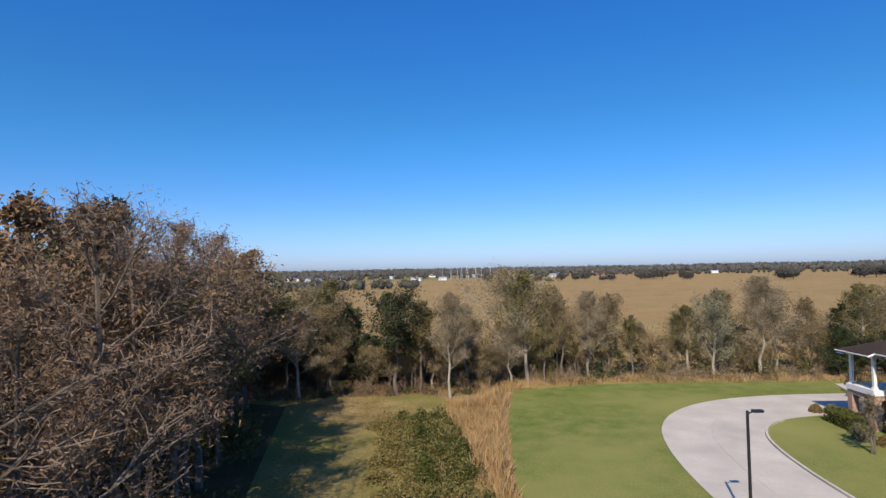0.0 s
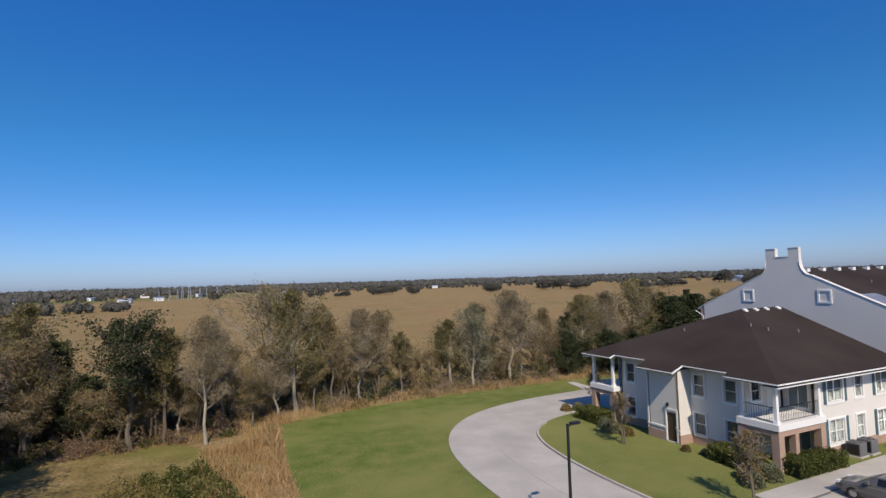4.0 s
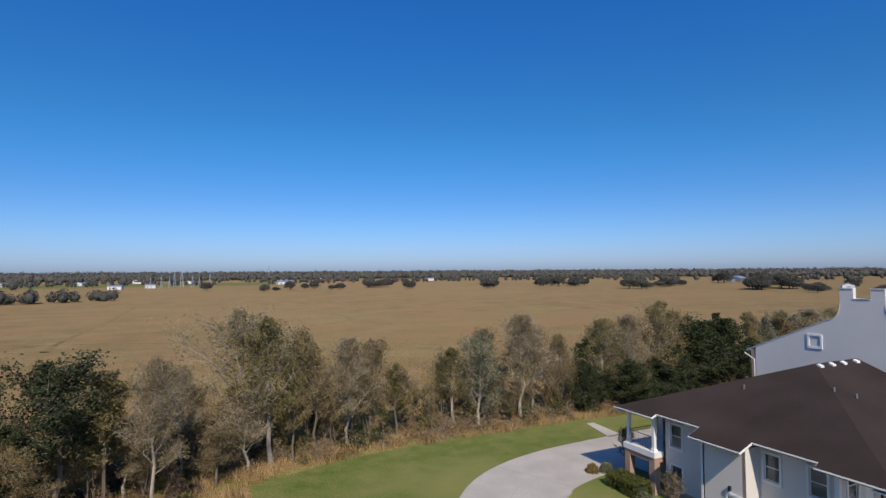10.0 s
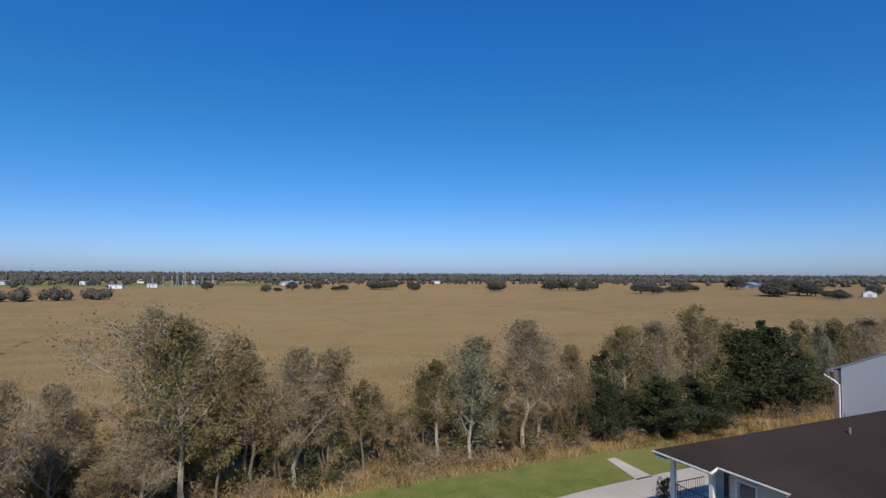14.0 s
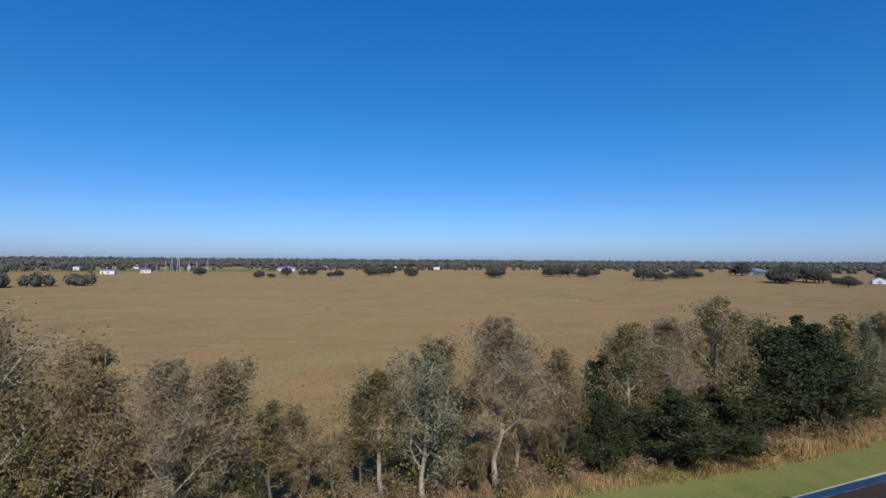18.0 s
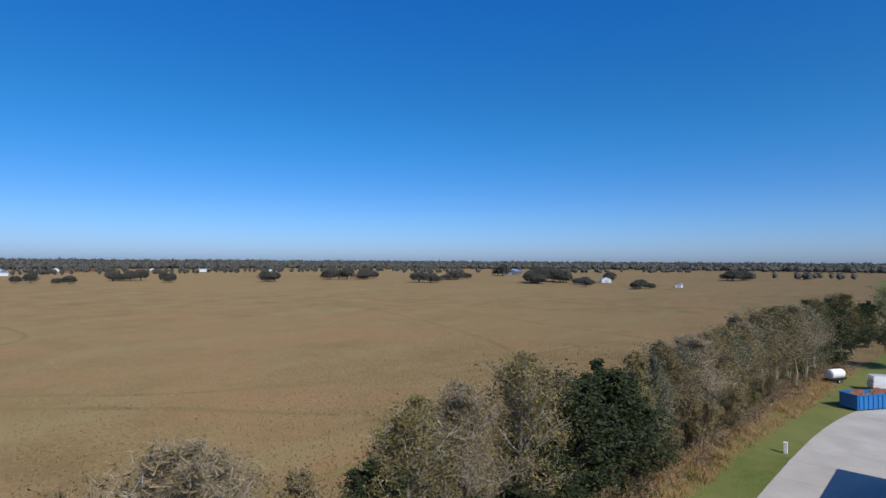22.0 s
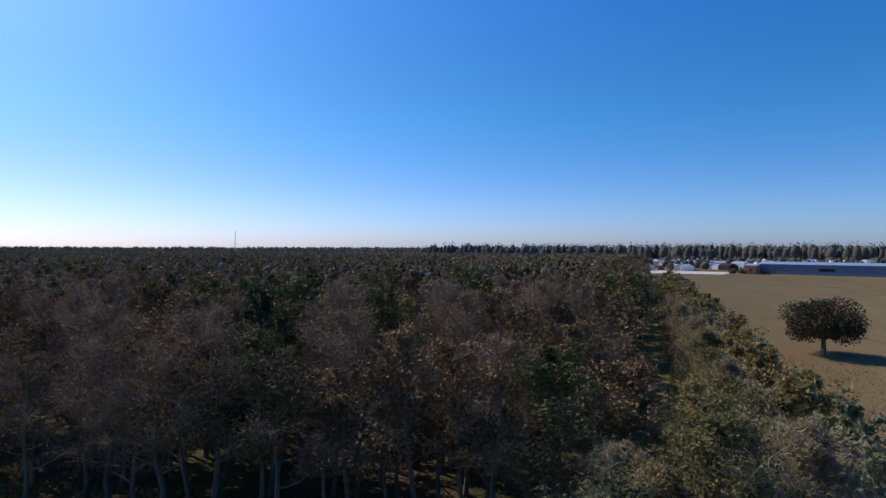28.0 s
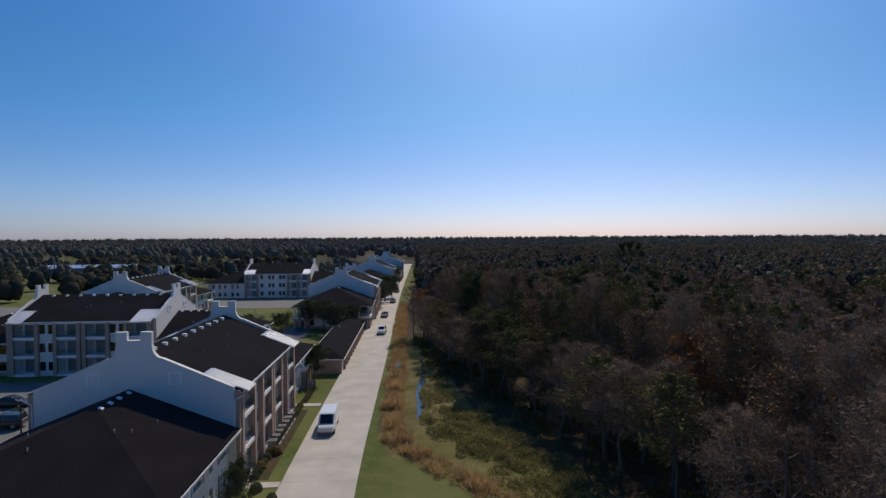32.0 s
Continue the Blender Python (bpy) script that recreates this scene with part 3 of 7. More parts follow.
def window(parent, a, b, s, z, w, h, shutters=False, divided=1):
    """A white-framed sash window at distance s along the wall a-b, its sill at z."""
    a, b = Vector((*a, 0)), Vector((*b, 0))
    d = (b - a).normalized()
    key = (w, h, divided)
    if key not in WINDOW_MESHES:
        t = 0.13
        fr, sa, pa, bl = Geo(), Geo(), Geo(), Geo()
        for x0, x1, q0, q1 in ((-w / 2 - t, w / 2 + t, -t - 0.04, 0), (-w / 2 - t, w / 2 + t, h, h + t), (-w / 2 - t, -w / 2, 0, h), (w / 2, w / 2 + t, 0, h)):
            fr.box((x0, -0.06, q0), (x1, 0.06, q1))
        for k in range(divided):
            x0, x1 = -w / 2 + w * k / divided, -w / 2 + w * (k + 1) / divided
            for p0, p1, q0, q1 in ((x0, x1, 0, 0.05), (x0, x1, h - 0.05, h), (x0, x0 + 0.05, 0.05, h - 0.05), (x1 - 0.05, x1, 0.05, h - 0.05), (x0 + 0.05, x1 - 0.05, h / 2 - 0.03, h / 2 + 0.03)):
                sa.box((p0, 0.05, q0), (p1, 0.1, q1))
        pa.box((-w / 2, 0.07, 0), (w / 2, 0.08, h))
        n = int(h / 0.12)
        for k in range(n):
            q = h * 0.04 + k * (h * 0.95 / n)
            bl.add([(-w / 2 + 0.02, 0.15, q), (w / 2 - 0.02, 0.15, q), (w / 2 - 0.02, 0.19, q + 0.085), (-w / 2 + 0.02, 0.19, q + 0.085)], [(0, 1, 2, 3)])
        WINDOW_MESHES[key] = (fr.mesh("window", WHITE), sa.mesh("sash", WHITE), pa.mesh("pane", GLASS), bl.mesh("blind", BLIND))
    fr, sa, pa, bl = WINDOW_MESHES[key]
    p = a + d * s
    m = Matrix.Translation((p.x, p.y, z)) @ Matrix.Rotation(math.atan2(d.y, d.x), 4, "Z")
    win = part("window", fr, None, parent, "white-framed sash window", at=m)
    if DETAIL[0]:
        part("sash", sa, None, win)
    part("pane", pa, None, win).visible_shadow = False
    if DETAIL[0]:
        part("blind", bl, None, win)
    if shutters:
        for sx in (-w / 2 - 0.4, w / 2 + 0.15):
            sh = Geo().box((sx, -0.05, -0.1), (sx + 0.28, -0.01, h + 0.1))
            for k in range(8):
                sh.box((sx + 0.03, -0.062, 0.02 + k * h / 8), (sx + 0.25, -0.05, 0.09 + k * h / 8))
            part("shutter", sh, TEAL, win, "teal louvred shutter")
    return (s - w / 2, s + w / 2, z, z + h)


def hole(s, z, w, h):
    return (s - w / 2, s + w / 2, z, z + h)


def railing(parent, a, b, z, h=0.95):
    a, b = Vector((*a, z)), Vector((*b, z))
    n = max(2, int((b - a).length / 0.16))
    g = Geo()
    g.tube([a + Vector((0, 0, h)), b + Vector((0, 0, h))], [0.025, 0.025], 4)
    g.tube([a + Vector((0, 0, 0.1)), b + Vector((0, 0, 0.1))], [0.018, 0.018], 4)
    for k in range(n + 1):
        p = a.lerp(b, k / n)
        g.tube([p + Vector((0, 0, 0.1)), p + Vector((0, 0, h))], [0.011, 0.011], 3, cap=False)
    return part("railing", g, IRON, parent, "thin dark metal railing")


def windows_on(parent, a, b, cols, sills, w, h, shut=(), divided=1):
    out = []
    for s in cols:
        for z in sills:
            out.append(window(parent, a, b, s, z, w, h, s in shut, divided))
    return out


def roof_slab(pts, thick=0.16):
    return Geo().prism(pts, (0, 0, -thick))


def porch(root, x0, x1, y0, y1, open_sides):
    """A two-storey corner porch: brick piers and arches below, a railed balcony with white posts above."""
    for x in (x0, x1 - 0.5):
        for y in (y0, y1 - 0.5):
            part("porch_pier", Geo().box((x, y, 0), (x + 0.5, y + 0.5, 2.55)), BRICK, root, "tan brick porch pier")
    for x in (x0, x1 - 0.5):
        part("lintel", Geo().box((x + 0.02, y0 + 0.5, 2.2), (x + 0.48, y1 - 0.5, 2.55)), BRICK, root)
    for y in (y0, y1 - 0.5):
        part("lintel", Geo().box((x0 + 0.5, y + 0.02, 2.2), (x1 - 0.5, y + 0.48, 2.55)), BRICK, root)
    if x1 - x0 > 3:
        part("porch_pier", Geo().box((x0 + 1.6, y0 + 0.03, 0), (x0 + 1.95, y0 + 0.45, 2.2)), BRICK, root, "tan brick porch pier")
    part("porch_floor", Geo().box((x0 - 0.06, y0 - 0.06, 2.55), (x1, y1 + 0.06, 2.95)), WHITE, root, "white porch fascia")
    posts = [(x0 + 0.12, y0 + 0.12), (x0 + 0.12, y1 - 0.34), (x1 - 0.34, y0 + 0.12)]
    for x, y in posts:
        part("porch_post", Geo().box((x, y, 2.95), (x + 0.22, y + 0.22, 5.35)).box((x - 0.05, y - 0.05, 2.95), (x + 0.27, y + 0.27, 3.12)).box((x - 0.05, y - 0.05, 5.2), (x + 0.27, y + 0.27, 5.35)), WHITE, root, "white square porch post")
    part("porch_beam", Geo().box((x0 + 0.08, y0 + 0.08, 5.35), (x0 + 0.36, y1 - 0.08, 5.55)).box((x0 + 0.36, y0 + 0.08, 5.35), (x1, y0 + 0.36, 5.55)), WHITE, root)
    for side in open_sides:
        if side == "w":
            railing(root, (x0 + 0.22, y0 + 0.36), (x0 + 0.22, y1 - 0.36), 2.95)
        if side == "s":
            railing(root, (x0 + 0.36, y0 + 0.22), (x1 - 0.36, y0 + 0.22), 2.95)
        if side == "n":
            railing(root, (x0 + 0.36, y1 - 0.22), (x1 - 0.36, y1 - 0.22), 2.95)


def gable_profile():
    pts = [(-HALF + 0.1, 8.7), (-HALF + 0.1, 9.2), (-2.75, 11.65), (-2.3, 11.85)]
    pts += [(-2.3 + 0.85 * math.sin(t), 13.05 - 1.2 * math.cos(t)) for t in [i * math.pi / 12 for i in range(1, 7)]]
    pts += [(-1.45, 14.18), (-0.55, 14.18), (-0.55, 13.45)]
    return pts + [(-y, z) for y, z in reversed(pts)]


def apartment(m, label):
    root = thing("apartment_building", label, "building", m, group="apartment buildings")
    # --- two-storey wing
    X0, XB, XP, XS, XN = -12.9, -14.1, -13.75, -9.1, -10.9
    BS, BN, PS, PN = -0.95, 2.05, -5.35, 6.2
    S, N = -7.5, 8.7
    up, lo = 3.5, 0.75
    w1, h1 = 0.92, 1.5
    a, b = (X0, BS), (X0, PS)
    wall(root, a, b, 0, 5.5, [hole(s, z, w1, h1) for s in (0.75, 3.3) for z in (lo, up)])
    windows_on(root, a, b, (0.75, 3.3), (lo, up), w1, h1)
    a, b = (X0, PN), (X0, BN)
    wall(root, a, b, 0, 5.5, [hole(1.15, z, w1, h1) for z in (lo, up)])
    windows_on(root, a, b, (1.15,), (lo, up), w1, h1)
    wall(root, (XB, BN), (XB, BS), 0, 5.1, [(1.8, 2.7, 0.1, 2.15)])
    wall(root, (XB, BS), (X0 + 0.22, BS), 0, 5.3)
    wall(root, (X0 + 0.22, BN), (XB, BN), 0, 5.3)
    a, b = (XS, S), (0, S)
    cols = [(2.15, 1.7), (4.85, 0.9), (7.75, 1.7)]
    wall(root, a, b, 0, 5.5, [hole(s, z, w, 1.55) for s, w in cols for z in (lo, up)])
    for s, w in cols:
        windows_on(root, a, b, (s,), (lo, up), w, 1.55, (s,) if w > 1 else (), 2 if w > 1 else 1)
    a, b = (0, N), (XN, N)
    cols = [2.2, 4.0, 6.4, 8.2, 10.2]
    wall(root, a, b, 0, 5.5, [hole(s, z, w1, h1) for s in cols for z in (lo, up)])
    windows_on(root, a, b, cols, (lo, up), w1, h1)
    # walls behind the corner porches
    wall(root, (XS, PS), (XS, S), 0, 5.5, [(0.35, 1.75, 0.1, 2.1), (0.35, 1.75, 2.98, 5.05)])
    wall(root, (X0, PS), (XS - 0.22, PS), 0, 5.5, [(0.6, 1.5, 3.7, 5.0), (2.2, 3.1, 2.98, 5.05)])
    wall(root, (XN - 0.22, PN), (X0, PN), 0, 5.5)
    wall(root, (XN, N), (XN, PN), 0, 5.5, [(0.8, 1.7, 0.1, 2.1), (0.8, 1.7, 2.98, 5.05)])
    for z in (0.1, 2.98):
        d = part("patio_door", Geo().box((XS + 0.02, PS - 1.75, z), (XS + 0.1, PS - 0.35, z + 2.05)), WHITE, root, "white glazed patio door")
        part("pane", Geo().box((XS - 0.005, PS - 1.65, z + 0.2), (XS + 0.015, PS - 1.1, z + 1.95)).box((XS - 0.005, PS - 1.0, z + 0.2), (XS + 0.015, PS - 0.45, z + 1.95)), GLASS, d)
        part("patio_door", Geo().box((XN + 0.02, N - 1.7, z), (XN + 0.1, N - 0.8, z + 2.05)), DOOR, root)
    part("patio_door", Geo().box((X0 + 2.2, PS + 0.08, 2.98), (X0 + 3.1, PS + 0.14, 5.05)), WHITE, root, "white balcony door")
    window(root, (X0, PS), (XS - 0.22, PS), 1.05, 3.7, 0.9, 1.3)
    door = part("service_door", Geo().box((XB + 0.05, -0.65, 0.1), (XB + 0.12, 0.25, 2.15)), DOOR, root, "dark brown service door")
    part("handle", Geo().box((XB + 0.0, -0.57, 1.05), (XB + 0.05, -0.51, 1.2)), CHROME, door)
    part("door_trim", Geo().box((XB - 0.05, -0.77, 0.1), (XB + 0.02, -0.65, 2.3)).box((XB - 0.05, 0.25, 0.1), (XB + 0.02, 0.37, 2.3)).box((XB - 0.06, -0.77, 2.3), (XB + 0.02, 0.37, 2.45)), WHITE, root)
    part("wall_lamp", Geo().box((XB - 0.15, 0.0, 2.6), (XB, 0.14, 2.85)), IRON, root)
    # brick skirt and white belt
    for x0, y0, x1, y1 in ((X0 - 0.04, PS, X0, BS - 0.04), (XB - 0.04, BS - 0.04, XB, -0.78), (XB - 0.04, 0.38, XB, BN + 0.04), (XB, BS - 0.04, X0 - 0.04, BS), (X0 - 0.04, BN + 0.04, X0, PN), (XS, S - 0.04, -0.02, S)):
        part("brick_skirt", Geo().box((x0, y0, 0), (x1, y1, 0.68)), BRICK, root, "tan brick skirting course")
        if x0 == XB - 0.04:
            part("belt_course", Geo().box((x0 - 0.03, y0 - 0.02, 0.94), (x1, y1 + 0.02, 1.06)), WHITE, root)
    porch(root, XP, XS - 0.02, S - 0.6, PS, "ws")
    porch(root, XP, XN - 0.02, PN, N + 0.35, "wn")
    part("corner_board", Geo().box((XS - 0.02, S - 0.05, 0), (XS + 0.2, S, 5.5)), WHITE, root)
    part("corner_board", Geo().box((XB - 0.04, BN - 0.1, 0.7), (XB, BN + 0.04, 5.0)), WHITE, root)
    part("downpipe", Geo().box((XS + 0.32, S - 0.1, 0.1), (XS + 0.4, S - 0.02, 5.4)), WHITE, root)
    # hip roof of the wing
    z0, k = 5.55, 0.4
    xe, xr, xb, re, ye_s, ye_n, yr = -14.3, -13.85, -14.9, -5.0, -8.6, 9.4, 0.45
    es, ws, wn_, en = -4.9, -1.2, 2.3, 5.85

    def zw(x):
        return z0 + k * (x - xe)
    west = [(xe, ye_s), (re, yr), (xe, ye_n), (xe, en), (xr, en), (xr, wn_), (xb, wn_), (xb, ws), (xr, ws), (xr, es), (xe, es)]
    top = zw(re)
    part("roof", roof_slab([(x, y, zw(x)) for x, y in west[::-1]]), SHINGLE, root, "dark brown shingle hip roof")
    part("roof", roof_slab([(xe, ye_s, z0), (0, ye_s, z0), (0, yr, top), (re, yr, top)]), SHINGLE, root)
    part("roof", roof_slab([(0, ye_n, z0), (xe, ye_n, z0), (re, yr, top), (0, yr, top)]), SHINGLE, root)
    part("gutter", Geo().box((xe - 0.06, ye_s - 0.05, z0 - 0.11), (0, ye_s, z0 - 0.03)), WHITE, root, "white gutter")
    part("gutter", Geo().box((xe - 0.06, ye_n, z0 - 0.11), (0, ye_n + 0.05, z0 - 0.03)), WHITE, root, "white gutter")
    for x, y0, y1 in ((xe, ye_s, es), (xr, es, ws), (xb, ws, wn_), (xr, wn_, en), (xe, en, ye_n)):
        part("fascia", Geo().box((x - 0.05, y0, zw(x) - 0.11), (x, y1, zw(x) - 0.03)), WHITE, root, "white fascia")
    for y, xa, xc in ((es, xe, xr), (ws, xb, xr), (wn_, xb, xr), (en, xe, xr)):
        part("fascia", Geo().prism([(xa, y - 0.03, zw(xa) - 0.02), (xc, y - 0.03, zw(xc) - 0.02), (xc, y + 0.03, zw(xc) - 0.02), (xa, y + 0.03, zw(xa) - 0.02)], (0, 0, -0.13)), WHITE, root)
    part("soffit", Geo().box((xe, ye_s, z0 - 0.3), (0, S, z0 - 0.25)), WHITE, root)
    part("soffit", Geo().box((xe, N, z0 - 0.3), (0, ye_n, z0 - 0.25)), WHITE, root)
    for dx in (-5.2, -3.9, -2.6, -1.1):
        part("roof_vent", Geo().prism([(dx, yr - 0.52, top - 0.2), (dx, yr - 0.2, top - 0.06), (dx, yr - 0.24, top + 0.03), (dx, yr - 0.52, top - 0.09)], (0.34, 0, 0)), WHITE, root, "small white roof vent")
    for x, y in ((-7.6, -2.2), (-9.2, 2.6), (-6.4, 4.4), (-4.2, -3.6), (-6.8, -3.0)):
        zz = z0 + min(k * (x - xe), (top - z0) * ((y - ye_s) if y < yr else (ye_n - y)) / 9.1)
        part("vent_pipe", Geo().tube([(x, y, zz - 0.1), (x, y, zz + 0.26)], [0.05, 0.05], 6), METAL, root)
    # the same wing at the other end
    for ob in list(root.children):
        twin = part(ob.name.split(".")[0], ob.data, None, root, at=Matrix.Translation((MAIN, 0, 0)) @ Matrix.Diagonal((-1, 1, 1, 1)) @ ob.matrix_basis)
        if "label" in ob:
            twin["label"] = ob["label"]
        for sub in list(ob.children):
            part(sub.name.split(".")[0], sub.data, None, twin, at=sub.matrix_basis.copy())
    # --- three-storey block
    sill = [0.85, 3.85, 6.85]
    bays_s = [(0.9, 4.1), (7.4, 10.4), (11.8, 14.8), (18.1, 21.3)]
    wins_s = [5.1, 6.4, 15.8, 17.1]
    bays_n = [(0.9, 4.0), (4.6, 7.4), (18.2, 21.3)]
    wins_n = [9.0, 10.2, 12.6, 13.8, 16.4]

    def block_side(a, b, y, out, bays, wins, flipx):
        hs = []
        for x0, x1 in bays:
            s0, s1 = (x0, x1) if not flipx else (MAIN - x1, MAIN - x0)
            hs += [(s0, s1, q + 0.35, q + 2.75) for q in (0.0, 3.0, 6.0)]
        for x in wins:
            s = x if not flipx else MAIN - x
            hs += [hole(s, z, w1, h1) for z in sill]
            windows_on(root, a, b, (s,), sill, w1, h1)
        wall(root, a, b, 0, EAVE, hs)
        for x0, x1 in bays:
            lo_y, hi_y = sorted((y, y - out * 1.7))
            part("bay_wall", Geo().box((x0 - 0.2, lo_y, 0), (x0, hi_y, EAVE)), STUCCO, root)
            part("bay_wall", Geo().box((x1, lo_y, 0), (x1 + 0.2, hi_y, EAVE)), STUCCO, root)
            by = sorted((y - out * 1.7, y - out * 1.85))
            part("bay_wall", Geo().box((x0, by[0], 0), (x1, by[1], EAVE)), STUCCO, root)
            for px in (x0 - 0.55, x1):
                py = sorted((y + out * 0.45, y + out * 0.002))
                part("brick_pier", Geo().box((px, py[0], 0), (px + 0.55, py[1], EAVE - 0.1)), BRICK, root, "tan brick pier")
            for q in (0.0, 3.0, 6.0):
                fy = sorted((y + out * 0.4, y - out * 1.7))
                part("balcony", Geo().box((x0, fy[0], q + 0.0), (x1, fy[1], q + 0.36)), WHITE, root, "white-edged balcony")
                if q:
                    ry = y + out * 0.3
                    railing(root, (x0, ry), (x1, ry), q + 0.36, 1.0)
                dy = sorted((y - out * 1.62, y - out * 1.7))
                part("balcony_door", Geo().box((x0 + 0.5, dy[0], q + 0.36), (x0 + 2.0, dy[1], q + 2.4)), GREYBOX, root, "glazed balcony door")
            part("bay_head", Geo().box((x0, *[sorted((y + out * 0.4, y))[0]], EAVE - 0.42), (x1, sorted((y + out * 0.4, y))[1], EAVE - 0.1)), WHITE, root)

    block_side((0, -HALF), (MAIN, -HALF), -HALF, -1, bays_s, wins_s, False)
    block_side((MAIN, HALF), (0, HALF), HALF, 1, bays_n, wins_n, True)
    wall(root, (-0.17, HALF - 0.1), (-0.17, -HALF + 0.1), 0, 8.7)
    wall(root, (MAIN + 0.17, -HALF + 0.1), (MAIN + 0.17, HALF - 0.1), 0, 8.7)
    for y in (-HALF - 0.35, HALF - 0.15):
        for x in (-0.12, MAIN - 0.4):
            part("brick_pier", Geo().box((x, y, 0), (x + 0.5, y + 0.5, EAVE)), BRICK, root, "tan brick pier")
    # gable parapets with stepped tops
    prof = gable_profile()
    for x in (-0.17, MAIN - 0.17):
        par = part("gable_parapet", Geo().prism([(x, y, z) for y, z in prof], (0.34, 0, 0)), STUCCO, root, "stucco gable parapet with a notched top")
        edge = prof[1:-1]
        runs, run = [], []
        for (y0, q0), (y1, q1) in zip(edge, edge[1:]):
            if abs(y1 - y0) > 0.01:
                run.append((y0, q0, y1, q1))
            elif run:
                runs.append(run)
                run = []
        for run in runs + ([run] if run else []):
            g = Geo()
            for y0, q0, y1, q1 in run:
                g.prism([(x - 0.04, y0, q0 + 0.045), (x + 0.38, y0, q0 + 0.045), (x + 0.38, y1, q1 + 0.045), (x - 0.04, y1, q1 + 0.045)], (0, 0, -0.041))
            part("coping", g, STUCCO, par, "pale stucco coping")
        for yy in (-3.3, 3.3):
            fx = (x - 0.06, x + 0.02) if x < 1 else (x + 0.32, x + 0.4)
            fr = Geo()
            for y0, y1, q0, q1 in ((-0.55, 0.55, 9.6, 9.75), (-0.55, 0.55, 10.55, 10.7), (-0.55, -0.4, 9.75, 10.55), (0.4, 0.55, 9.75, 10.55)):
                fr.box((fx[0], yy + y0, q0), (fx[1], yy + y1, q1))
            part("vent_frame", fr, WHITE, par, "square white vent frame")
        ry = HALF + 0.1
        for sy_ in (-1, 1):
            part("downpipe", Geo().tube([(x - 0.12, sy_ * (ry + 0.75), 8.6), (x - 0.08, sy_ * (ry + 0.1), 8.25), (x - 0.08, sy_ * (ry - 0.12), 8.1), (x - 0.08, sy_ * (ry - 0.12), 0.3)], [0.045] * 4, 5), WHITE, root, "white downpipe on the gable corner")
    # main roof
    ee = HALF + 0.55
    for sgn in (-1, 1):
        part("roof", roof_slab([(0.18, sgn * ee, EAVE), (MAIN - 0.18, sgn * ee, EAVE), (MAIN - 0.18, 0, RIDGE), (0.18, 0, RIDGE)][::-sgn], 0.18), SHINGLE, root, "dark shingle gable roof")
        fy = sorted((sgn * ee, sgn * (ee + 0.07)))
        part("fascia", Geo().box((0.18, fy[0], EAVE - 0.15), (MAIN - 0.18, fy[1], EAVE - 0.02)), WHITE, root)
        sy = sorted((sgn * HALF, sgn * ee))
        part("soffit", Geo().box((0.18, sy[0], EAVE - 0.3), (MAIN - 0.18, sy[1], EAVE - 0.25)), WHITE, root)
        for x0, x1 in ((0.2, 2.5), (MAIN - 3.4, MAIN - 0.2)):
            yl, yh = HALF + 1.0, 5.6
            zl, zh = (EAVE + (ee - q) * (RIDGE - EAVE) / ee + 0.1 for q in (yl, yh))
            sheet_g = Geo().prism([(x0, sgn * yl, zl), (x1, sgn * yl, zl), (x1, sgn * yh, zh), (x0, sgn * yh, zh)][::-sgn], (0, 0, -0.14))
            pan = part("metal_roof", sheet_g, METAL, root, "standing-seam metal roof patch")
            ribs = Geo()
            for i in range(10):
                x = x0 + 0.05 + (x1 - x0 - 0.1) * i / 9
                ribs.prism([(x - 0.02, sgn * yl, zl + 0.05), (x + 0.02, sgn * yl, zl + 0.05), (x + 0.02, sgn * yh, zh + 0.05), (x - 0.02, sgn * yh, zh + 0.05)][::-sgn], (0, 0, -0.05))
            part("seam", ribs, METAL, pan)
            lip = sorted((sgn * yh, sgn * (yh - 0.3)))
            part("ridge_cap", Geo().box((x0, lip[0], zh - 0.12), (x1, lip[1], zh + 0.04)), METAL, pan)
    for i in range(9):
        x = 2.0 + i * 2.2
        part("roof_vent", Geo().box((x, -0.75, RIDGE - 0.35), (x + 0.4, -0.35, RIDGE - 0.02)), WHITE, root)
    for x, y in ((6.2, -3.4), (9.8, -4.4), (10.2, -4.0), (14.5, -3.0), (8.4, 3.8), (13.2, 4.2), (11.2, 3.0)):
        zz = EAVE + (ee - abs(y)) * (RIDGE - EAVE) / ee
        part("vent_pipe", Geo().tube([(x, y, zz - 0.1), (x, y, zz + 0.2)], [0.035, 0.035], 6), METAL, root)
    # floors keep the rooms apart and dark
    part("floor_plate", Geo().box((X0 + 0.3, -6.7, 2.7), (-0.3, 7.1, 2.9)).box((0.3, -6.4, 2.8), (MAIN - 0.3, 6.4, 3.0)).box((0.3, -6.4, 5.8), (MAIN - 0.3, 6.4, 6.0)), ROOM, root)
    part("partition", Geo().box((X0 + 1.6, -0.1, 0), (-0.3, 0.1, 5.4)).box((0.3, -0.1, 0), (MAIN - 0.3, 0.1, 9.0)), ROOM, root)
    return root


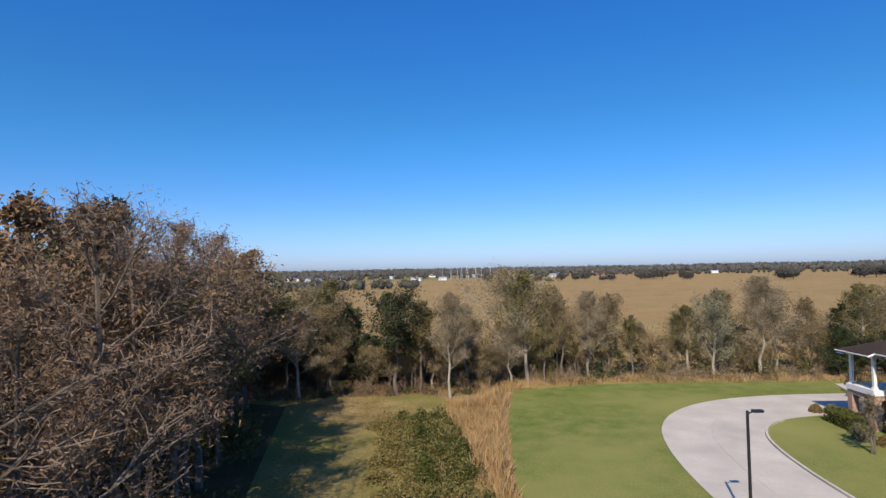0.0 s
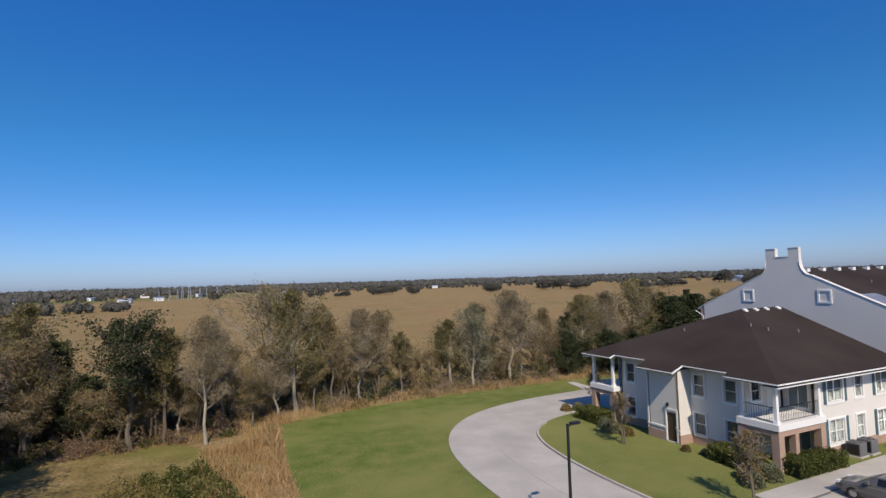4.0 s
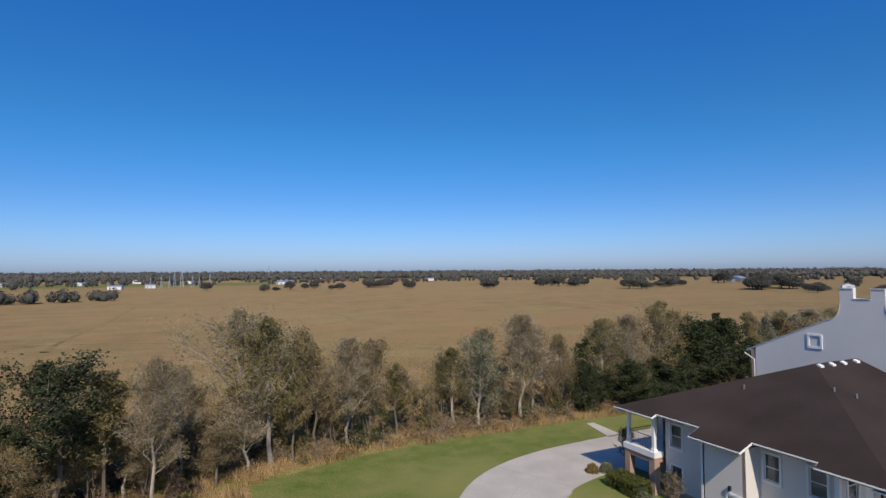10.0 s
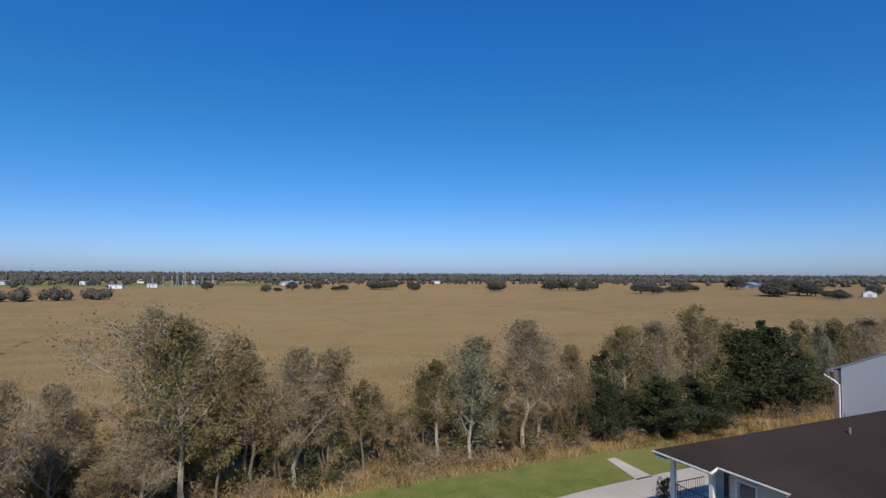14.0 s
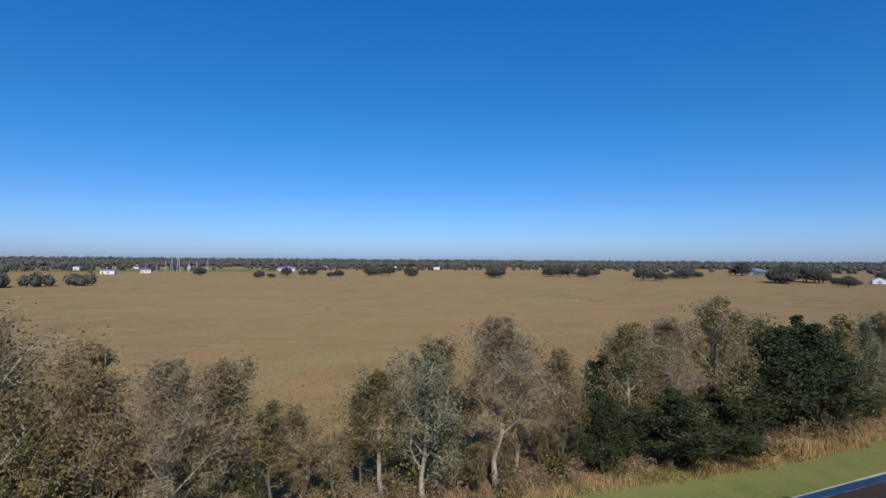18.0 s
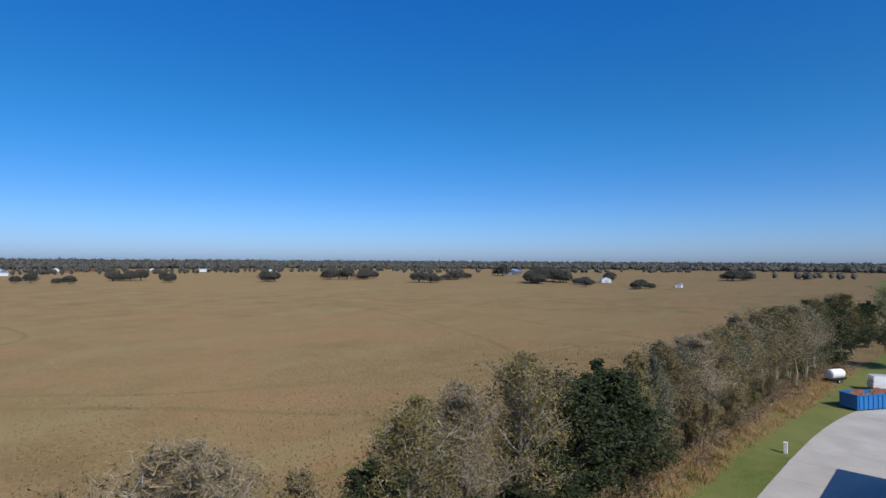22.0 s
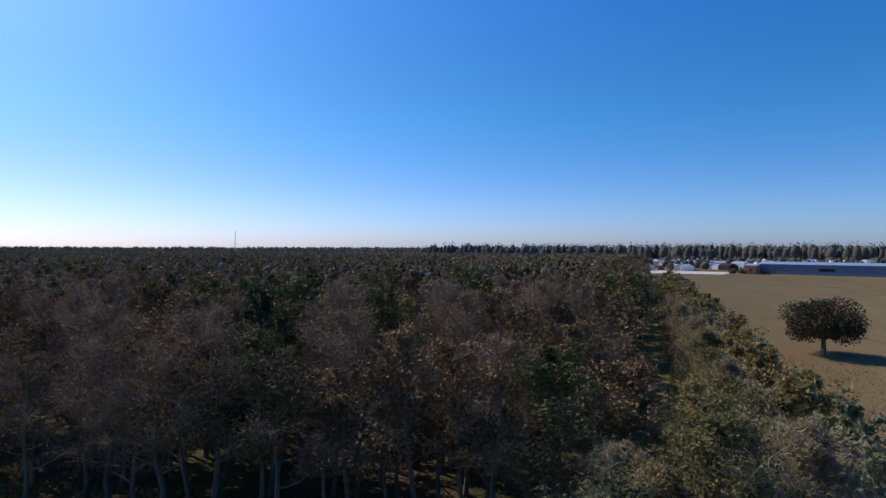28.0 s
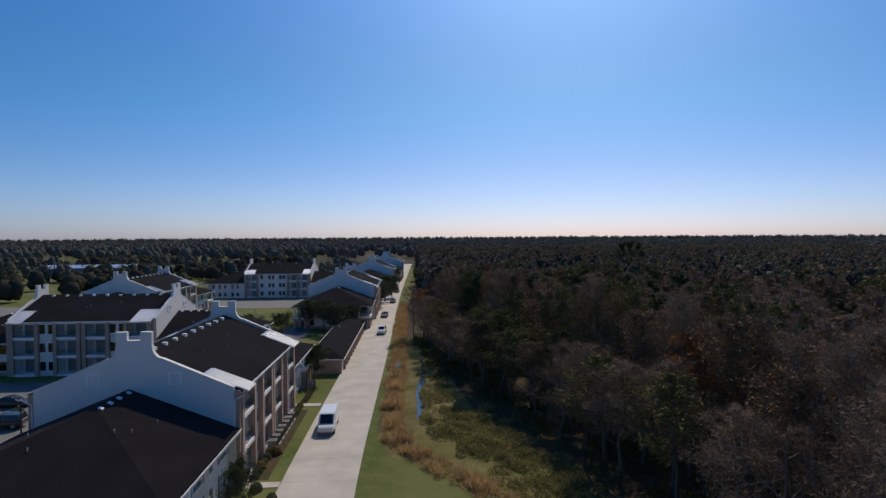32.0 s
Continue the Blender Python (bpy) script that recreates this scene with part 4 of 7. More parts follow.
B1 = apartment(pose(22.37, 20.6, 0, 0, 0, -2.6), "pale stucco apartment building with dark hip-roofed wing beside the lawn")
DETAIL[0] = False
far_b = None
for k, (x, y, rz, lab) in enumerate((
        (12.6, -18.5, -90, "pale stucco apartment building with notched gables beside the straight road"),
        (53.7, -71.0, 180, "pale stucco apartment building across the yard parking"),
        (60.0, -110.0, -90, "pale stucco apartment building behind the yard building"),
        (25.5, -186.0, 0, "pale stucco apartment building at the far car park"),
        (7.0, -119.0, -90, "pale stucco apartment building by the road past the garages"),
        (4.0, -196.0, -90, "pale stucco apartment building farther along the road"),
        (1.0, -262.0, -90, "pale stucco apartment building near the end of the road"))):
    m = pose(x, y, 0, 0, 0, rz) @ Matrix.Diagonal((1.04, 1.04, 1, 1))
    if k == 1:
        b = far_b = apartment(m, lab)
    else:
        b = copy_thing(far_b or B1, m)
    b["label"] = lab

# ---------------------------------------------------------------- vehicles
def loft(sections):
    """A closed skin over rings of equal length."""
    g = Geo()
    n = len(sections[0])
    for ring in sections:
        g.v.extend(ring)
    for i in range(len(sections) - 1):
        for j in range(n):
            q = (j + 1) % n
            g.f.append((i * n + j, i * n + q, (i + 1) * n + q, (i + 1) * n + j))
            g.m.append(0)
    g.f.append(tuple(reversed(range(n))))
    g.f.append(tuple((len(sections) - 1) * n + j for j in range(n)))
    g.m.extend([0, 0])
    return g


def paint(name, c):
    m, nt, b = nodes(name)
    col = mixc(nt, noise_at(nt, 1.3), c, scaled(c, 0.85))
    nt.links.new(col, b.inputs["Base Color"])
    b.inputs["Roughness"].default_value, b.inputs["Coat Weight"].default_value = 0.35, 0.6
    return m


CARGLASS, cnt, cgb = nodes("car_glass")
cgb.inputs["Base Color"].default_value = (0.015, 0.018, 0.02, 1)
cgb.inputs["Roughness"].default_value = 0.05
LAMP_GLASS = surface("lamp_lens", (0.7, 0.7, 0.7), 0.05, 3.0, 20.0, 0.2, 0.0)
TAIL = surface("tail_lens", (0.3, 0.02, 0.02), 0.05, 3.0, 20.0, 0.3, 0.0)
WHEEL_MESHES = []


def wheels(root, xs, half, r):
    if not WHEEL_MESHES:
        ty, ri = Geo(), Geo()
        prof = [(0.62, -0.11), (0.97, -0.11), (1.0, -0.06), (1.0, 0.06), (0.97, 0.11), (0.62, 0.11)]
        n = 16
        for i in range(n):
            t = 2 * math.pi * i / n
            ty.v.extend([(p * math.cos(t), w * 3.0, p * math.sin(t)) for p, w in prof])
        for i in range(n):
            for j in range(6):
                a, b = i * 6 + j, i * 6 + (j + 1) % 6
                c, d = ((i + 1) % n) * 6 + (j + 1) % 6, ((i + 1) % n) * 6 + j
                ty.f.append((a, b, c, d))
                ty.m.append(0)
        ri.tube([(0, -0.22, 0), (0, 0.22, 0)], [0.6, 0.6], 14)
        for k in range(5):
            t = 2 * math.pi * k / 5
            ri.tube([(0, 0.24, 0), (0.55 * math.cos(t), 0.24, 0.55 * math.sin(t))], [0.09, 0.06], 4)
            ri.tube([(0, -0.24, 0), (0.55 * math.cos(t), -0.24, 0.55 * math.sin(t))], [0.09, 0.06], 4)
        WHEEL_MESHES.extend([ty.mesh("tyre", RUBBER, True), ri.mesh("rim", CHROME)])
    for x in xs:
        for y in (-half, half):
            hub = part("wheel", WHEEL_MESHES[0], None, root, "black tyre on an alloy rim", at=Matrix.Translation((x, y, r)) @ Matrix.Scale(r, 4))
            part("rim", WHEEL_MESHES[1], None, hub)


def ring(x, w0, z0, w1, z1, w2, z2, z3):
    """A cross-section at x: floor, sill, shoulder and top, both sides."""
    return [(x, -w0, z0), (x, w0, z0), (x, w1, z1), (x, w2, z2), (x, w2 * 0.86, z3), (x, -w2 * 0.86, z3), (x, -w2, z2), (x, -w1, z1)]


def car(m, label, body_mat, kind="sedan", group="cars on the estate"):
    root = thing("car" if kind != "van" else "van", label, "car" if kind != "van" else "van", m, group=group)
    if kind == "sedan":
        L, H = 2.35, 1.44
        secs = [(-2.35, 0.6, 0.45, 0.78, 0.55, 0.78, 0.7, 0.82), (-2.2, 0.75, 0.3, 0.88, 0.5, 0.86, 0.82, 0.96), (-1.4, 0.8, 0.22, 0.92, 0.5, 0.89, 0.88, 1.0), (0.3, 0.8, 0.2, 0.92, 0.5, 0.9, 0.86, 0.97),
                (1.1, 0.8, 0.22, 0.91, 0.5, 0.88, 0.82, 0.94), (1.9, 0.75, 0.26, 0.86, 0.48, 0.82, 0.72, 0.82), (2.3, 0.55, 0.4, 0.7, 0.5, 0.66, 0.6, 0.68)]
        cab = [(-1.75, 0.8, 0.98, 0.72, 0.99), (-1.0, 0.82, 0.98, 0.62, 1.38), (-0.3, 0.83, 0.98, 0.62, 1.45), (0.35, 0.83, 0.96, 0.6, 1.4), (1.25, 0.8, 0.92, 0.7, 0.94)]
        wx, wr = (-1.4, 1.4), 0.33
    elif kind == "suv":
        secs = [(-2.35, 0.7, 0.45, 0.85, 0.6, 0.85, 0.9, 1.02), (-2.2, 0.8, 0.32, 0.93, 0.6, 0.92, 0.98, 1.1), (0.5, 0.82, 0.3, 0.95, 0.6, 0.93, 0.98, 1.1), (1.1, 0.82, 0.3, 0.94, 0.6, 0.92, 0.96, 1.06), (2.2, 0.75, 0.36, 0.86, 0.6, 0.82, 0.88, 0.98), (2.38, 0.6, 0.5, 0.72, 0.62, 0.7, 0.78, 0.84)]
        cab = [(-2.25, 0.86, 1.08, 0.78, 1.12), (-2.0, 0.86, 1.08, 0.7, 1.68), (-0.3, 0.86, 1.08, 0.7, 1.75), (0.4, 0.86, 1.08, 0.68, 1.68), (1.15, 0.85, 1.05, 0.76, 1.07)]
        wx, wr = (-1.4, 1.45), 0.37
    elif kind == "van":
        secs = [(-2.8, 0.85, 0.45, 0.98, 0.6, 0.98, 1.0, 1.12), (-2.7, 0.9, 0.35, 1.0, 0.6, 1.0, 1.05, 1.15), (1.2, 0.9, 0.35, 1.0, 0.6, 1.0, 1.05, 1.15), (1.75, 0.9, 0.35, 0.99, 0.6, 0.97, 1.02, 1.13), (2.5, 0.85, 0.4, 0.94, 0.6, 0.9, 0.95, 1.05), (2.75, 0.7, 0.5, 0.8, 0.62, 0.78, 0.85, 0.92)]
        cab = [(-2.78, 0.97, 1.12, 0.9, 1.2), (-2.7, 0.97, 1.12, 0.86, 2.05), (-2.4, 0.97, 1.12, 0.84, 2.12), (0.9, 0.97, 1.12, 0.84, 2.12), (1.15, 0.96, 1.12, 0.82, 2.04), (2.05, 0.93, 1.1, 0.84, 1.12)]
        wx, wr = (-1.75, 1.8), 0.38
    else:
        secs = [(-2.9, 0.85, 0.5, 0.95, 0.62, 0.95, 1.0, 1.06), (-0.6, 0.85, 0.42, 0.96, 0.62, 0.96, 1.0, 1.06), (0.5, 0.85, 0.42, 0.96, 0.62, 0.95, 1.02, 1.1), (1.6, 0.85, 0.42, 0.95, 0.62, 0.93, 1.02, 1.12), (2.6, 0.78, 0.45, 0.88, 0.62, 0.85, 0.95, 1.05), (2.85, 0.6, 0.55, 0.75, 0.65, 0.72, 0.85, 0.92)]
        cab = [(-0.75, 0.88, 1.05, 0.8, 1.1), (-0.6, 0.88, 1.05, 0.72, 1.78), (0.5, 0.88, 1.06, 0.72, 1.82), (1.5, 0.86, 1.1, 0.78, 1.12)]
        wx, wr = (-1.75, 1.75), 0.4
    part("body", loft([ring(*s) for s in secs]), body_mat, root, smooth=False)
    roof_ring = [[(x, -a, z0), (x, a, z0), (x, b, z1), (x, -b, z1)] for x, a, z0, b, z1 in cab]
    part("cabin", loft(roof_ring), body_mat, root)
    # glazing, set just proud of the cabin's sides and ends
    gl = Geo()
    for (xa, a0, za, b0, zb), (xc, a1, zc, b1, zd) in zip(cab[1:-2], cab[2:-1]) if kind != "van" else [(cab[-3], cab[-2])]:
        for sgn in (-1, 1):
            def on(x, a, z, b, q, f):
                return Vector((x, sgn * ((a + (b - a) * f) + 0.006), z + (q - z) * f))
            quad = [on(xa + 0.06, a0, za, b0, zb, 0.12), on(xc - 0.06, a1, zc, b1, zd, 0.12), on(xc - 0.06, a1, zc, b1, zd, 0.86), on(xa + 0.06, a0, za, b0, zb, 0.86)]
            gl.add(quad, [(0, 1, 2, 3)])
    part("side_window", gl, CARGLASS, root, "dark side windows")
    for (xa, a0, za, b0, zb), (xc, a1, zc, b1, zd), nm in ((cab[-2], cab[-1], "windscreen"), (cab[1], cab[0], "rear_window")):
        p = [Vector((xa, -b0 * 0.95, zb)), Vector((xa, b0 * 0.95, zb)), Vector((xc, b1 * 0.97, zd)), Vector((xc, -b1 * 0.97, zd))]
        n = (p[1] - p[0]).cross(p[3] - p[0]).normalized()
        n = n if n.z > 0 else -n
        c = sum(p, Vector()) / 4
        part(nm, Geo().add([c + (q - c) * 0.88 + n * 0.008 for q in p], [(0, 1, 2, 3)]), CARGLASS, root)
    xf, xr = secs[-1][0], secs[0][0]
    for y in (-0.58, 0.58):
        part("headlight", Geo().box((xf - 0.22, y - 0.14, 0.62), (xf - 0.02, y + 0.14, 0.76)), LAMP_GLASS, root, "clear headlight")
        part("tail_light", Geo().box((xr - 0.02, y - 0.14, 0.72), (xr + 0.1, y + 0.14, 0.9)), TAIL, root, "red tail light")
        part("mirror", Geo().box((cab[-2][0] + 0.25, math.copysign(0.9, y) - 0.1, 1.0), (cab[-2][0] + 0.4, math.copysign(0.9, y) + 0.12, 1.14)), body_mat, root)
    part("bumper", Geo().box((xf - 0.12, -0.62, 0.36), (xf + 0.04, 0.62, 0.5)).box((xr - 0.04, -0.66, 0.42), (xr + 0.12, 0.66, 0.56)), GREYBOX, root)
    wheels(root, wx, 0.78 if kind == "sedan" else 0.84, wr)
    if kind == "pickup":
        part("cargo_bed", Geo().box((-2.8, -0.8, 1.065), (-0.8, 0.8, 1.075)), RUBBER, root, "open cargo bed")
    return root


P_DARK, P_WHITE, P_SILVER, P_BLACK = paint("grey_paint", (0.13, 0.125, 0.12)), paint("white_paint", (0.75, 0.75, 0.74)), paint("silver_paint", (0.4, 0.41, 0.42)), paint("black_paint", (0.02, 0.021, 0.024))
P_BLUE, P_RED = paint("navy_paint", (0.03, 0.07, 0.16)), paint("red_paint", (0.3, 0.03, 0.025))
car(pose(8.6, 7.6, 0.06, 0, 0, 92), "dark grey sedan parked facing the apartment building", P_DARK)
wv = car(pose(-1.7, -33.8, 0.06, 0, 0, 91), "white cargo van standing on the concrete road", P_WHITE, "van")
copy_thing(wv, pose(100, 31.3, 0.06, 0, 0, -66))["label"] = "white van parked behind the blue skip"
car(pose(107.5, 30.6, 0.06, 0, 0, -62), "silver saloon parked beyond the white van", P_SILVER)
car(pose(36.6, -36.8, 0.06, 0, 0, 8), "black sport utility car parked in the yard", P_BLACK, "suv")
car(pose(39.5, -33.0, 0.06, 0, 0, 8), "white car parked in the yard", P_WHITE)
ws = car(pose(-4.9, -96.5, 0.06, 0, 0, 88), "white pickup driving on the concrete road", P_WHITE, "suv")
bs = car(pose(-4.4, -123, 0.06, 0, 0, 86), "black saloon on the concrete road", P_BLACK)
copy_thing(bs, pose(-5.8, -156, 0.06, 0, 0, 88))["label"] = "black saloon farther down the road"
bp = car(pose(-6.4, -191, 0.06, 0, 0, 88), "black pickup far down the road", P_BLACK, "pickup")
sv = car(pose(107, 30.8, 0.06, 0, 0, -42), "silver saloon parked beside the white van", P_SILVER)
navy = car(pose(196, 2.0, 0.02, 0, 0, 170), "navy pickup parked past the brick house", P_BLUE, "pickup")
copy_thing(ws, pose(166, 2.0, 0.02, 0, 0, 170))["label"] = "white car parked near the brick house"
copy_thing(bs, pose(41.5, -45.5, 0.06, 0, 0, 176))["label"] = "dark saloon parked in the yard"
copy_thing(sv, pose(45, -36, 0.06, 0, 0, 176))["label"] = "silver saloon parked in the yard"
for k, (x, y) in enumerate(((20, -93), (23, -93), (29, -93), (35, -93), (38, -93), (44, -93), (22, -101), (31, -101))):
    src = (ws, sv, bs, sv, ws, bs, sv, ws)[k]
    copy_thing(src, pose(x, y, 0.06, 0, 0, 90))["label"] = ("white car in the car park", "silver saloon in the car park", "black saloon in the car park")[(0, 1, 2, 1, 0, 2, 1, 0)[k]]
for k, (x, y) in enumerate(((0.6, -108), (-0.6, -135), (-1.4, -146), (-6.0, -205))):
    copy_thing((sv, ws, bs, ws)[k], pose(x, y, 0.06, 0, 0, 90))["label"] = ("silver saloon at the roadside", "white car at the roadside", "black saloon at the roadside", "white car at the roadside")[k]
for k in range(14):
    copy_thing((ws, sv, bs, navy)[k % 4], pose(96 + 6.4 * k, -78 - 3.0 * (k % 5) - 12 * (k % 2), 0.05, 0, 0, 90 if k % 2 else 0))

# ---------------------------------------------------------------- lamp posts, boxes, air conditioners
lp = thing("street_lamp", "slim black street lamp at the road edge", "lamp", pose(-8.3, 12.7, 0), group="street lamps")
part("pole", Geo().tube([(0, 0, 0), (0, 0, 5.55)], [0.08, 0.065], 8), IRON, lp)
part("arm", Geo().tube([(0, 0, 5.4), (0.25, 0.05, 5.48), (0.6, 0.12, 5.48)], [0.04, 0.035, 0.03], 6), IRON, lp)
part("lamp_head", Geo().box((0.3, 0.0, 5.44), (0.78, 0.24, 5.55)), IRON, lp, "flat shoebox lamp head")
part("base", Geo().tube([(0, 0, 0), (0, 0, 0.3)], [0.22, 0.22], 10), CONCRETE, lp)
for x, y in ((30, -30),):
    copy_thing(lp, pose(x, y, 0, 0, 0, 0))
bx = thing("utility_box", "white utility pedestal on the grass verge", "box", pose(62.6, 38.1, 0))
part("cabinet", Geo().box((-0.14, -0.14, 0), (0.14, 0.14, 0.95)), WHITE, bx)
part("lid", Geo().box((-0.17, -0.17, 0.95), (0.17, 0.17, 1.03)), WHITE, bx)
for x, y in ((-8.6, -9.2), (-8.9, -57)):
    sg = thing("marker_post", "small white marker post on the verge", "post", pose(x, y, 0))
    part("post", Geo().tube([(0, 0, 0), (0, 0, 0.75)], [0.06, 0.06], 8), WHITE, sg)
    part("cap", Geo().tube([(0, 0, 0.75), (0, 0, 0.82)], [0.085, 0.05], 8), WHITE, sg)
sign = thing("road_sign", "small white sign on a thin post by the ditch", "sign", pose(-9.4, -57.5, 0))
part("post", Geo().tube([(0, 0, 0), (0, 0, 2.0)], [0.03, 0.03], 6), METAL, sign)
part("plate", Geo().box((-0.35, -0.02, 1.5), (0.35, 0.02, 2.0)), WHITE, sign)

ac = thing("air_conditioner", "grey outdoor air-conditioning unit on a pad", "air conditioner", pose(15.6, 12.6, 0), group="air conditioners")
part("pad", Geo().box((-0.5, -0.5, 0), (0.5, 0.5, 0.1)), CONCRETE, ac)
part("casing", Geo().box((-0.42, -0.42, 0.1), (0.42, 0.42, 0.95)), GREYBOX, ac)
fg_ = Geo()
for k in range(6):
    fg_.tube([(0.36 * math.cos(2 * math.pi * (k * 4 + j) / 24), 0.36 * math.sin(2 * math.pi * (k * 4 + j) / 24), 0.97) for j in range(5)], [0.012] * 5, 4)
fg_.tube([(-0.36, 0, 0.97), (0.36, 0, 0.97)], [0.012, 0.012], 4).tube([(0, -0.36, 0.97), (0, 0.36, 0.97)], [0.012, 0.012], 4)
part("fan_guard", fg_, IRON, ac)
part("grille", Geo().box((-0.44, -0.36, 0.2), (-0.42, 0.36, 0.85)), IRON, ac)
for x, y in ((16.8, 12.5), (3.3, -28.0), (3.3, -29.5), (3.3, -31.0), (3.3, -32.5), (3.3, -34.0), (3.3, -35.5), (3.3, -37.0), (3.3, -50.6), (3.3, -52.0)):
    copy_thing(ac, pose(x, y, 0.03))

# ---------------------------------------------------------------- garages
def garage(m, length, label):
    root = thing("garage_block", label, "garage", m)
    w, h = 5.4, 2.5
    n = int(length / 3.3)
    wall(root, (0, 0), (w, 0), 0, h, mat=BRICK)
    wall(root, (w, 0), (w, length), 0, h, mat=BRICK)
    wall(root, (w, length), (0, length), 0, h, mat=BRICK)
    st = length / n
    wall(root, (0, length), (0, 0), 0, h, [(i * st + 0.45, (i + 1) * st - 0.45, 0, 2.15) for i in range(n)], mat=BRICK)
    for i in range(n):
        y = length - (i + 1) * st
        d = part("garage_door", Geo().box((0.08, y + 0.45, 0), (0.13, y + st - 0.45, 2.15)), WHITE, root, "white panelled garage door")
        pg = Geo()
        for r in range(4):
            pg.box((0.055, y + 0.52, 0.08 + r * 0.52), (0.08, y + st - 0.52, 0.54 + r * 0.52))
        part("panel", pg, WHITE, d)
        part("pier", Geo().box((-0.3, y - 0.2, 0), (0.0, y + 0.2, h)), BRICK, root)
    o, rz = 0.45, 1.5
    c = w / 2
    za, zb = h + 0.05, h + rz
    y0, y1 = -o, length + o
    part("roof", roof_slab([(-o, y0, za), (w + o, y0, za), (c, y0 + c + o, zb)], 0.12), SHINGLE, root, "dark shingle hip roof")
    part("roof", roof_slab([(w + o, y1, za), (-o, y1, za), (c, y1 - c - o, zb)], 0.12), SHINGLE, root)
    part("roof", roof_slab([(w + o, y0, za), (w + o, y1, za), (c, y1 - c - o, zb), (c, y0 + c + o, zb)], 0.12), SHINGLE, root)
    part("roof", roof_slab([(-o, y1, za), (-o, y0, za), (c, y0 + c + o, zb), (c, y1 - c - o, zb)], 0.12), SHINGLE, root)
    part("fascia", Geo().box((-o - 0.05, y0 - 0.05, za - 0.2), (w + o + 0.05, y0, za)).box((-o - 0.05, y1, za - 0.2), (w + o + 0.05, y1 + 0.05, za)).box((-o - 0.05, y0, za - 0.2), (-o, y1, za)).box((w + o, y0, za - 0.2), (w + o + 0.05, y1, za)), WHITE, root)
    part("roof_vent", Geo().box((c + 0.8, length * 0.3, zb - 0.5), (c + 1.1, length * 0.3 + 0.3, zb - 0.2)), METAL, root)
    return root


g1 = garage(pose(-0.4, -96.5, 0, 0, 0, -0.4), 37.0, "long low brick garage block beside the road")
copy_thing(g1, pose(62, -98, 0, 0, 0, -90))["label"] = "long low brick garage block across the yard"

# ---------------------------------------------------------------- brick house, sheds and yard by the far end of the drive
def hip_house(m, lx, ly, h, rise, wall_mat, roof_mat, label, name="house", group=""):
    root = thing(name, label, "house", m, group=group)
    ws_ = [hole(lx * f, 0.9, 1.1, 1.2) for f in (0.2, 0.45, 0.8)]
    we = [hole(ly * f, 0.9, 1.1, 1.2) for f in (0.3, 0.7)]
    for a, b, hs in (((0, 0), (lx, 0), ws_), ((lx, 0), (lx, ly), we), ((lx, ly), (0, ly), ws_), ((0, ly), (0, 0), we)):
        wall(root, a, b, 0, h, hs, mat=wall_mat)
        for s0, s1, q0, q1 in hs:
            window(root, a, b, (s0 + s1) / 2, q0, 1.1, 1.2)
    o = 0.6
    x0, x1, y0, y1, za, zb = -o, lx + o, -o, ly + o, h, h + rise
    r = (y1 - y0) / 2
    yc = (y0 + y1) / 2
    part("roof", roof_slab([(x0, y0, za), (x1, y0, za), (x1 - r, yc, zb), (x0 + r, yc, zb)]), roof_mat, root)
    part("roof", roof_slab([(x1, y1, za), (x0, y1, za), (x0 + r, yc, zb), (x1 - r, yc, zb)]), roof_mat, root)
    part("roof", roof_slab([(x0, y1, za), (x0, y0, za), (x0 + r, yc, zb)]), roof_mat, root)
    part("roof", roof_slab([(x1, y0, za), (x1, y1, za), (x1 - r, yc, zb)]), roof_mat, root)
    part("door", Geo().box((lx * 0.6, -0.06, 0), (lx * 0.6 + 0.95, 0.05, 2.05)), DOOR, root)
    part("fascia", Geo().box((x0 - 0.04, y0 - 0.04, za - 0.2), (x1 + 0.04, y0, za)).box((x0 - 0.04, y1, za - 0.2), (x1 + 0.04, y1 + 0.04, za)), WHITE, root)
    return root


hip_house(pose(142, 12.3, 0, 0, 0, -15), 25, 15, 2.9, 4.6, REDBRICK, SHINGLE2, "red brick house with a brown hipped roof")
hip_house(pose(160, 22, 0, 0, 0, -15), 22, 12, 2.9, 3.6, REDBRICK, SHINGLE2, "red brick wing with a brown hipped roof")


